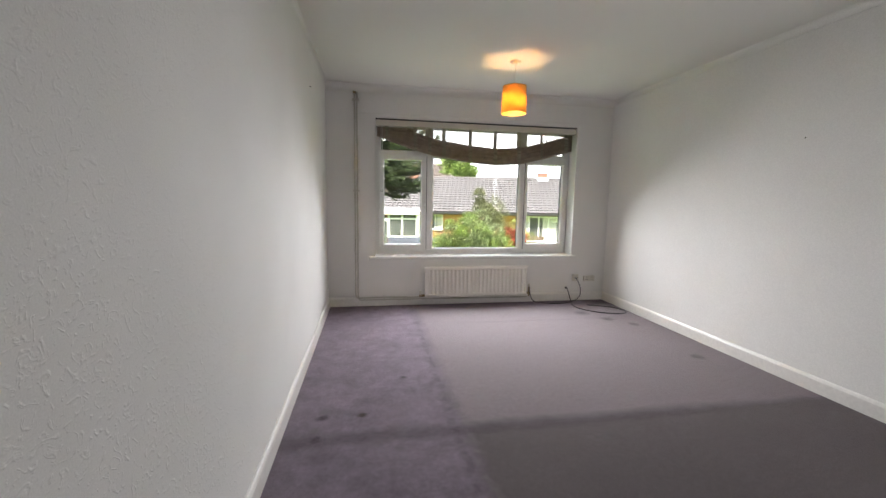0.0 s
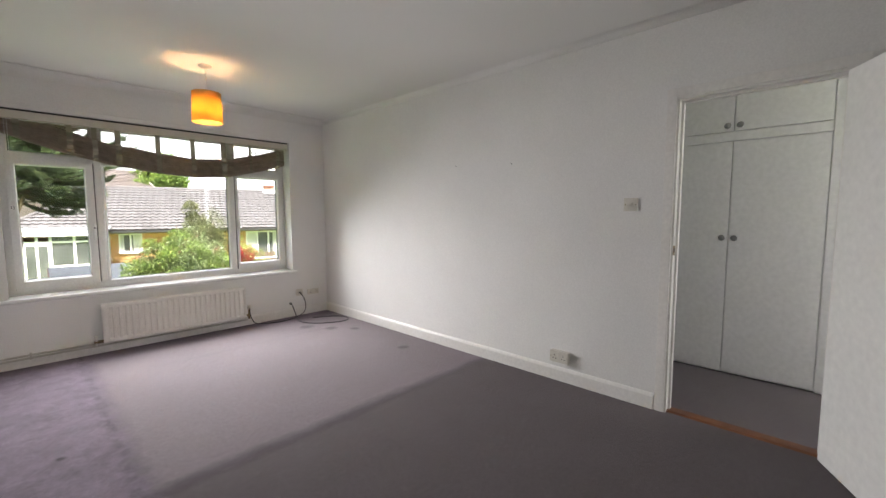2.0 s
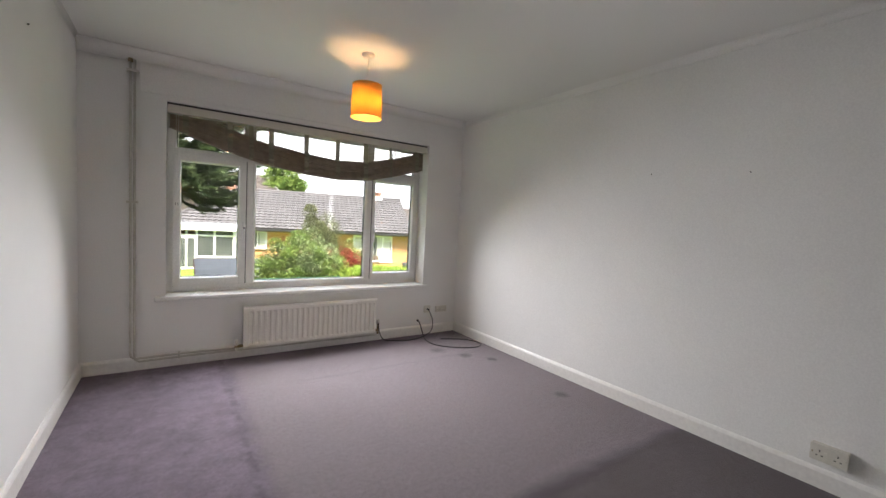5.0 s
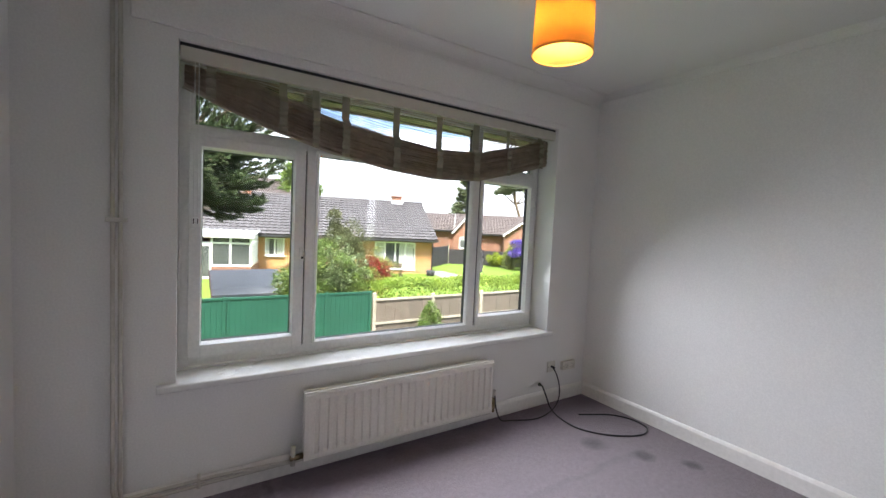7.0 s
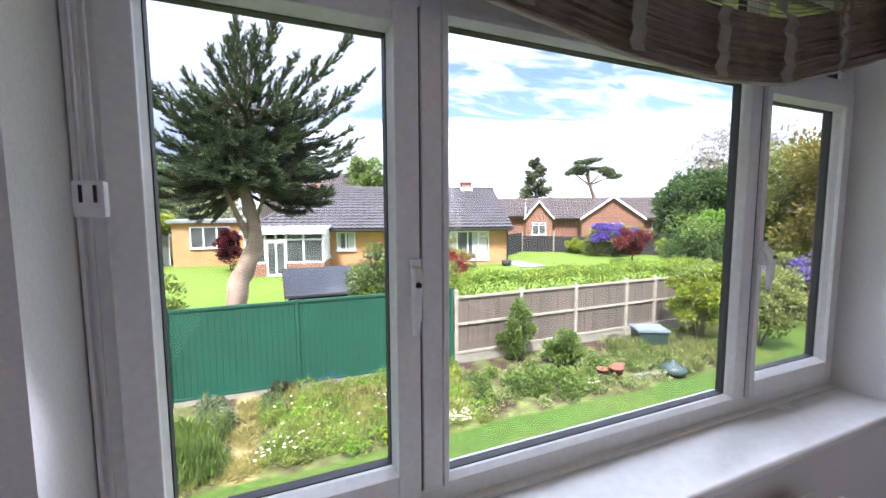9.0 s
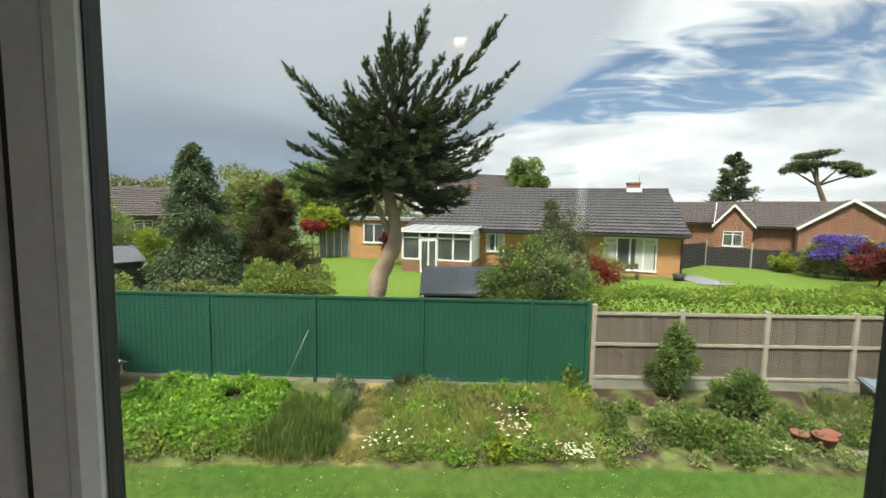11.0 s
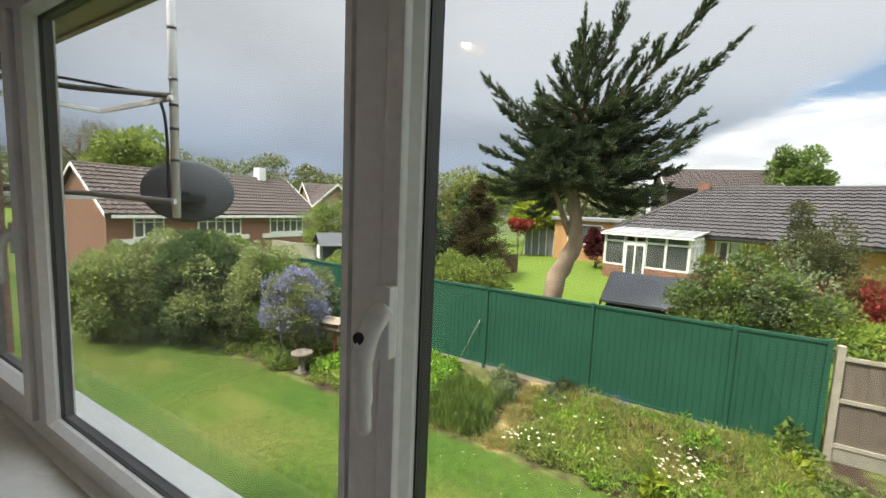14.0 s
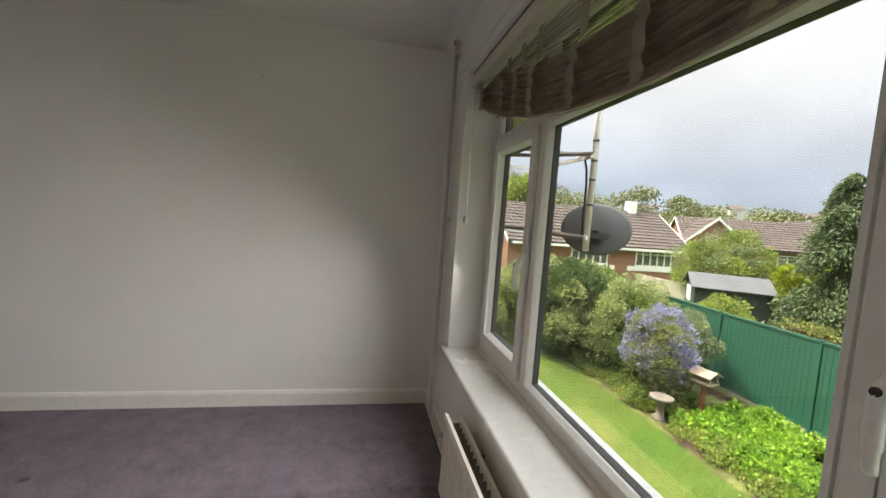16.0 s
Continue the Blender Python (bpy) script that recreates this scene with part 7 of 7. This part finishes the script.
# small sheds behind the fences
sh = thing("felt_shed", "low shed with a grey felt roof behind the green fence", "shed")
part("wall", boxes((0.98, 2.75, 15.3, 16.7, -2.4, -0.82)), M_SHEDR, sh)
part("roof", prism(bmesh.new(), [(15.15, -0.86), (16.85, -0.36), (16.85, -0.30), (15.15, -0.80)], "x", 0.88, 2.85), M_FELT, sh, "sloping grey felt roof")
part("bargeboard", prism(bmesh.new(), [(15.15, -0.98), (16.85, -0.48), (16.85, -0.31), (15.15, -0.81)], "x", 0.855, 0.879), M_SHEDR, sh)
gs = thing("green_shed", "dark green boarded shed with a grey felt gable roof", "shed", at=pose(-10.3, 18.0, -2.1, 0, 0, -34))
part("wall", prism(bmesh.new(), [(-0.95, -0.2), (0.95, -0.2), (0.95, 1.62), (0.0, 2.0), (-0.95, 1.62)], "y", -1.15, 1.15), M_SHEDG, gs)
for s in (-1, 1):
    part("roof", prism(bmesh.new(), [(0, 2.01), (s * 1.1, 1.56), (s * 1.1, 1.60), (0, 2.06)], "y", -1.3, 1.3), M_FELT, gs)
part("window", boxes((-0.5, 0.3, -1.18, -1.151, 0.95, 1.5)), M_BARGE, gs, "pale window")
part("door", boxes((-0.975, -0.951, -0.5, 0.2, 0.0, 1.5)), M_BARGE, gs, "pale door")

# houses to the east
east = gable_house("brick_bungalow", "red brick bungalow with brown tiled roof and white gables", Frame((22.2, 35.4), -35.5), 14.0, 8.0, -2.2, 0.75, 2.62, M_BRICKR, M_TILER)
F2 = Frame((22.2, 35.4), -35.5)


def cross_gable(house, fr, u, width, v0, v1, z0, eave, ridge, wall, tile):
    """A gable that stands forward of a house front."""
    bm = bmesh.new()
    pr = [(u - width / 2 + 0.15, z0), (u + width / 2 - 0.15, z0), (u + width / 2 - 0.15, eave + 0.1), (u, ridge - 0.08), (u - width / 2 + 0.15, eave + 0.1)]
    a = [bm.verts.new(fr.p(x, v0, z)) for x, z in pr]; b = [bm.verts.new(fr.p(x, v1, z)) for x, z in pr]
    for i in range(5):
        bm.faces.new((a[i], a[(i + 1) % 5], b[(i + 1) % 5], b[i]))
    bm.faces.new(a[::-1]); bm.faces.new(b)
    part("wall", bm, wall, house)
    bm = bmesh.new()
    run = math.hypot(width / 2, ridge - eave)
    slope(bm, fr.p(u - width / 2, v0 - 0.2, eave), fr.d(0, 1, 0), fr.d(width / 2, 0, ridge - eave), v1 - v0 + 0.2, run)
    slope(bm, fr.p(u + width / 2, v0 - 0.2, eave), fr.d(0, 1, 0), fr.d(-width / 2, 0, ridge - eave), v1 - v0 + 0.2, run)
    part("roof", bm, tile, house)
    bm = bmesh.new()
    for s in (-1, 1):
        q = [(u + s * width / 2, eave - 0.12), (u, ridge - 0.12), (u, ridge + 0.08), (u + s * width / 2, eave + 0.08)]
        f0 = [bm.verts.new(fr.p(x, v0 - 0.26, z)) for x, z in q]; f1 = [bm.verts.new(fr.p(x, v0 - 0.21, z)) for x, z in q]
        for i in range(4):
            bm.faces.new((f0[i], f0[(i + 1) % 4], f1[(i + 1) % 4], f1[i]))
        bm.faces.new(f0[::-1]); bm.faces.new(f1)
    part("bargeboard", bm, M_BARGE, house, "white bargeboards")


cross_gable(east, F2, 7.2, 5.2, -1.6, 3.6, -2.2, 0.72, 2.60, M_BRICKR, M_TILER)
cross_gable(east, F2, 1.2, 2.6, -0.8, 3.0, -2.2, 0.72, 2.30, M_BRICKR, M_TILER)
win_unit(east, F2.at(6.2, -1.6, -0.7), 1.8, 1.1, 3, False, True)
win_unit(east, F2.at(0.6, -0.8, -0.7), 1.2, 1.1, 2, False, True)
win_unit(east, F2.at(10.8, 0.44, -0.6), 1.6, 1.0, 2, False, True)
gable_house("far_bungalow", "red brick house end with white gable behind the bungalow", Frame((20.2, 41.5), -35), 5.5, 7.0, -2.2, 0.9, 2.7, M_BRICKR, M_TILER)
# dark fences and gate between
bf = thing("dark_fence", "dark stained close-board fence between the gardens", "fence")
line = [(14.6, 26.6), (17.4, 28.9), (19.2, 27.6), (21.2, 25.9), (23.2, 23.9), (25.4, 21.6), (28, 18.5)]
for (xa, ya), (xb, yb) in zip(line, line[1:]):
    ln = math.hypot(xb - xa, yb - ya)
    o = part("panel", boxes((0, ln, -0.03, 0.03, -2.0, -0.15 - 0.25 * (xa > 17))), M_BLACKF, bf)
    o.matrix_world = pose(xa, ya, 0, 0, 0, math.degrees(math.atan2(yb - ya, xb - xa)))
    o = part("post", boxes((-0.05, 0.05, -0.06, 0.06, -2.0, -0.05)), M_POSTC if xa > 17 else M_BLACKF, bf)
    o.matrix_world = pose(xa, ya, 0)
carp = thing("flat_carport", "low building with a pale flat roof beyond the fence", "outbuilding")
part("wall", boxes((25.0, 30.0, 20.0, 24.5, -2.2, -0.35)), M_BLACKF, carp)
part("roof", boxes((24.6, 30.4, 19.6, 24.9, -0.35, -0.12), bevel=0.02), M_CONS, carp)

# houses to the west
west = gable_house("chalet_house", "brown-roofed brick house with white bay windows", Frame((-18.9, 12.4), 90), 12.0, 6.8, -2.9, 0.36, 2.62, M_BRICKR, M_TILER)
F3 = Frame((-18.9, 12.4), 90)
for u, w, l in ((1.2, 1.3, 3), (4.1, 2.4, 5), (8.4, 2.5, 5)):
    win_unit(west, F3.at(u, 0.42, -0.75), w, 0.95, l, False, True)
part("white_cladding", solid(F3, 7.9, 11.2, 0.36, 0.449, -1.05, -0.78), M_BARGE, west)
part("white_cladding", solid(F3, 3.9, 7.0, 0.36, 0.449, -1.05, -0.78), M_BARGE, west)
part("eaves_board", solid(F3, 0.2, 11.8, -0.09, -0.065, 0.20, 0.34), M_BARGE, west, "white eaves board")
part("white_cladding", solid(F3, 0.6, 3.0, 0.36, 0.449, -1.05, -0.78), M_BARGE, west)
part("garage_door", solid(F3, 4.4, 6.6, 0.33, 0.449, -2.3, -1.3), M_BARGE, west)
part("chimney", solid(F3, 9.6, 10.1, 3.1, 3.7, 2.3, 3.35), M_BARGE, west, "pale chimney")
F4 = Frame((-23.2, 27.6), 62)
west2 = gable_house("tiled_house", "brick house with a long brown tiled roof", F4, 13.0, 7.0, -2.9, 0.7, 2.75, M_BRICKR, M_TILER)
cross_gable(west2, F4, 1.6, 4.2, -1.2, 3.2, -2.9, 0.75, 2.65, M_BRICKR, M_TILER)
win_unit(west2, F4.at(0.9, -1.2, -0.6), 1.4, 1.0, 3, False, True)
win_unit(west2, F4.at(6.0, 0.44, -0.6), 1.8, 1.0, 3, False, True)
gable_house("tiled_house", "brick house with brown roof further off", Frame((-30.0, 46.0), 50), 12.0, 7.0, -2.9, 1.2, 3.5, M_BRICKR, M_TILER)
lowwall = tagged(part("yard_wall", boxes((-17.5, -11.6, 19.6, 19.75, -2.6, -1.0)), M_GRAVELB), "grey rendered yard wall beyond the fence", "wall")
# taller house behind the cypress
tall = gable_house("tall_house", "brown brick two-storey house half hidden by the cypress", Frame((1.2, 39.0), 12), 7.5, 7.5, -2.0, 3.3, 5.0, M_TILER, M_TILER)
win_unit(tall, Frame((1.2, 39.0), 12).at(5.2, 0.44, 1.7), 1.1, 1.1, 2, False, True)
brf = thing("trellis_fence", "brown slatted fence beside the lawn", "fence", at=pose(-4.5, 20.9, -1.95, 0, 0, 60))
for k in range(9):
    part("slat", boxes((0.16 * k, 0.16 * k + 0.13, -0.012, 0.012, 0, 1.25)), M_SHEDR, brf)
for z in (0.2, 1.05):
    part("rail", boxes((0, 1.42, 0.013, 0.045, z, z + 0.07)), M_SHEDR, brf)

# ---- trees further off ----
cone_tree("weeping_conifer", "large grey-green weeping conifer behind the fence", (-7.2, 18.9), 1.8, 3.55, 46000, 0.15, leafmat("weeping conifer foliage", (0.088, 0.118, 0.068), (0.055, 0.080, 0.046), 0.4, 0.3), -0.85, 12)
cone_tree("thuja", "rusty dark upright thuja", (-4.95, 20.2), 1.25, 2.35, 18000, 0.13, L_RUST, 0.3, 9)
cone_tree("thuja", "dark green upright thuja", (-5.9, 21.2), 1.1, 1.9, 7000, 0.18, L_DARK, 0.3, 9)
tree("birch_tree", "thin light green tree behind the conifers", (-8.3, 25.0, 1.3), (1.5, 1.5, 2.2), 6000, 0.20, L_OLIVE, 0.1)
tree("lime_tree", "bright lime green small tree", (-6.0, 31.0, 0.7), (2.0, 1.6, 1.2), 6000, 0.26, L_YELLOW, 0.12)
shrub("red_shrub", "red-leaved shrub below the lime tree", "bush", (-6.3, 29.4, 0.25), (0.9, 0.7, 0.5), 1600, 0.2, L_RED, 12, 0.35, 4, 0.03)
shrub("apple_bush", "pale blossoming light green bush by the western houses", "bush", (-12.8, 20.3, -0.30), (3.0, 1.9, 2.2), 24000, 0.13, L_LIGHT, 64, 0.22, 7, 0.03, extra=((0.25, L_SILVER, "pale blossom"),))
shrub("forsythia_bush", "yellow-green bush beside the shed", "bush", (-9.4, 20.0, -0.55), (1.3, 1.1, 1.5), 10000, 0.14, L_YELLOW, 30, 0.28, 6, 0.03)
shrub("lime_shrub", "light green bush by the western roofs", "bush", (-9.6, 22.8, -0.1), (1.5, 1.3, 1.6), 7000, 0.17, L_LIGHT, 30, 0.3, 6, 0.03)
shrub("ivy_mound", "bright green leafy mound behind the green fence", "bush", (-6.9, 14.6, -1.2), (1.4, 0.7, 0.95), 7000, 0.10, L_LIGHT, 30, 0.28, 6, 0.02)
shrub("bramble_mound", "tangled brown and green stems behind the fence", "bush", (-5.1, 15.2, -1.35), (1.1, 0.8, 0.75), 4200, 0.12, L_RUST, 24, 0.3, 9, 0.015, extra=((0.5, L_OLIVE, "olive leaves"),))
tree("ash_tree", "green rounded tree behind the tall house", (9.2, 43.0, 3.3), (2.6, 2.4, 3.6), 9000, 0.34, L_GREEN, 0.2)
tree("lime_tree", "broad green tree behind the cypress", (-9.6, 42.0, 3.2), (4.2, 3.0, 3.4), 10000, 0.40, L_GREEN, 0.25)
tree("lime_tree", "fresh green tree behind the cypress", (-12.5, 36.0, 1.5), (3.0, 2.4, 2.6), 8000, 0.34, L_LIGHT, 0.2)
tree("chestnut_tree", "round bright green tree over the western roofs", (-38.5, 21.3, 4.0), (3.8, 3.4, 2.9), 8000, 0.42, L_LIGHT, 0.3)
tree("bare_tree", "hazy bare tree over the western roofs", (-46.0, 20.5, 4.4), (5.5, 4.0, 4.0), 9000, 0.5, L_BARE, 0.3, aspect=0.06)
# needle colour paled to paint in the haze of distance
L_PINE = leafmat("hazy grey-green pine needles", (0.105, 0.120, 0.080), (0.075, 0.090, 0.060), 0.35, 0.25)
cone_tree("far_conifer", "dark bushy conifer beyond the roofs", (33.0, 48.8), 3.2, 8.2, 12000, 0.42, L_PINE, 0.2, 9)
# the flat-topped pine: bare leaning stem, foliage in level plates
up = thing("umbrella_pine", "flat-topped dark pine on a bare leaning stem", "tree")
part("trunk", tube(bmesh.new(), smooth_line([(42.6, 46.8, -2.0), (42.2, 47.4, 2.0), (41.6, 48.2, 5.2), (41.2, 48.6, 8.0)], 5), [0.35 - 0.016 * i for i in range(16)], 8), M_TWIG, up)
bm = bmesh.new()
pp, dd = [], []
for cx, cz, rx in ((-2.2, 6.7, 1.7), (-0.3, 8.1, 2.2), (1.6, 6.9, 1.8), (2.9, 6.2, 1.4), (-0.9, 7.3, 2.0)):
    ux, uy = 41.7 + cx * 0.75, 48.2 - cx * 0.66
    tube(bm, [(41.6, 48.2, 5.0), (ux, uy, cz)], [0.14, 0.05], 5)
    p, d = clumpy(2600, (ux, uy, cz), (rx, rx, 0.5), 14, 0.36)
    pp.append(p); dd.append(d)
part("limbs", bm, M_TWIG, up)
pp = np.concatenate(pp)
leaves("crown", pp, unit(len(pp)) + [0, 0, 0.5], 0.36, 0.09, L_PINE, up)
tree("oak_tree", "dark round-headed tree beyond the eastern gardens", (25.6, 21.6, 1.7), (3.2, 3.0, 2.5), 12000, 0.30, L_DARK, 0.25)
tree("oak_tree", "mid green tree beyond the eastern gardens", (33.0, 24.5, 2.3), (4.0, 3.4, 3.2), 9000, 0.40, L_GREEN, 0.25)
tree("willow_tree", "olive leafy tree in the eastern corner", (22.5, 15.2, 1.6), (2.6, 2.6, 3.0), 12000, 0.24, L_OLIVE, 0.2)
tree("maple_tree", "yellow-brown leafy tree in the eastern corner", (20.5, 12.4, 1.6), (2.6, 2.4, 2.9), 12000, 0.22, leafmat("bronze leaves", (0.16, 0.13, 0.03), (0.11, 0.10, 0.03)), 0.2)
tree("bare_tree", "hazy leafless tree beyond the eastern gardens", (31.0, 22.6, 4.3), (4.2, 4.0, 3.6), 8000, 0.5, L_BARE, 0.2, aspect=0.06)
shrub("conifer_shrub", "bright green upright shrub before the dark trees", "bush", (21.0, 17.6, -0.1), (1.2, 1.2, 1.6), 5000, 0.2, L_BRIGHT, 24, 0.3, 5, 0.03)
shrub("violet_bush", "wide bush covered in violet-blue blossom", "bush", (21.0, 23.6, -0.25), (2.5, 1.2, 0.95), 5000, 0.17, L_OLIVE, 28, 0.28, 6, 0.03, extra=((1.1, L_PURPLE, "violet-blue blossom"),))
acer = tree("red_acer", "small red-leaved ornamental acer on the lawn", (19.4, 21.0, -0.35), (1.25, 1.1, 0.85), 5000, 0.17, leafmat("dusky red acer leaves", (0.16, 0.032, 0.036), (0.11, 0.026, 0.030), 0.35), 0.05, 26, 0.3)
shrub("golden_ball", "clipped yellow-green round bush", "bush", (20.5, 19.5, -0.65), (0.8, 0.8, 0.75), 3500, 0.13, L_YELLOW, 40, 0.22, 4, 0.02)
shrub("golden_ball", "yellow-green round bush on the far lawn", "bush", (19.9, 26.2, -1.05), (0.85, 0.8, 0.6), 3000, 0.14, L_YELLOW, 34, 0.24, 4, 0.02)
shrub("pale_bush", "green bush against the dark fence", "bush", (20.2, 24.6, -0.9), (0.9, 0.8, 0.9), 2500, 0.16, L_OLIVE, 20, 0.3, 4, 0.02)
shrub("wall_bush", "light green bush before the eastern house", "bush", (25.4, 23.6, -0.1), (1.3, 1.0, 0.7), 3000, 0.18, L_LIGHT, 20, 0.3, 4, 0.02)

# woods on the skyline
bm = bmesh.new()
hill = [[bm.verts.new((1.5 + d * math.cos(a), 4.5 + d * math.sin(a), -3.0 + h * (10.2 + 1.6 * math.sin(5 * a) + 1.1 * math.sin(13 * a + 1)) * min(1.0, max(0.0, (a - 1.5) * 2.5)))) for a in (1.4 + 2.0 * k / 90 for k in range(91))] for d, h in ((100, 0.0), (128, 0.72), (152, 1.0), (175, 0.9), (240, 0.0))]
for ra, rb_ in zip(hill, hill[1:]):
    for k in range(90):
        bm.faces.new((ra[k], ra[k + 1], rb_[k + 1], rb_[k])).smooth = True
# hillside colour holds painted haze
setting("backdrop_hill", bm, mat("hazy wooded hillside", (0.115, 0.125, 0.082), (0.078, 0.090, 0.060), 0.95, scale=0.12, fine=0.9, bump=0), "low wooded hill behind the western roofs", "hill")
for nm, lab, a0, a1, dist, zmin, zmax, m, n in (("distant_woods", "hazy green woods on the western skyline", 95, 178, 120, 4.0, 12.0, L_HAZE, 140000), ("distant_woods", "treetops beyond the roofs", 20, 96, 95, 0.0, 4.5, L_HAZE, 50000), ("distant_woods", "nearer treetops between the western roofs", 118, 165, 62, 0.0, 4.5, L_OLIVE, 40000)):
    spots = 150
    aa, dd_ = np.radians(G.uniform(a0, a1, spots)), G.uniform(0.85, 1.25, spots) * dist
    hh = zmin + (zmax - zmin) * G.random(spots) ** 1.4
    rad = G.uniform(0.02, 0.042, spots) * dist
    k = G.integers(0, spots, n)
    u = unit(n)
    u[:, 2] = np.abs(u[:, 2])
    s = G.random((n, 1)) ** 0.4
    c = np.stack([1.5 + dd_ * np.cos(aa), 4.5 + dd_ * np.sin(aa), hh - 2.5], 1)
    p = c[k] + u * s * rad[k][:, None] * [1.2, 1.2, 0.8]
    low = G.random(n) < 0.45
    p[low, 2] = -2.5 + (p[low, 2] + 2.5) * G.random(low.sum())
    tagged(leaves(nm, p, unit(n), dist * 0.0055, dist * 0.004, m), lab, "trees", "", "stuff")
# pale houses scattered on the far hill
hill_houses = []
for k in range(16):
    a = math.radians(112 + 3.1 * k + 2 * math.sin(k * 5))
    d = 128 + 14 * math.sin(k * 3.3)
    x, y = 1.5 + d * math.cos(a), 4.5 + d * math.sin(a)
    z = 7.4 + 0.8 * math.sin(k * 2.1)
    t = thing("hill_house", "tiny pale house among trees on the far hill", "house", "houses on the far hill", at=pose(x, y, 0, 0, 0, math.degrees(a) + 90 + 20 * math.sin(k)))
    part("wall", boxes((-1.5, 1.5, -1.3, 1.3, -3, z)), M_CURTAIN, t)
    part("roof", prism(bmesh.new(), [(-1.5, z + 0.002), (1.5, z + 0.002), (0, z + 0.9)], "x", -1.6, 1.6), M_TILER, t)
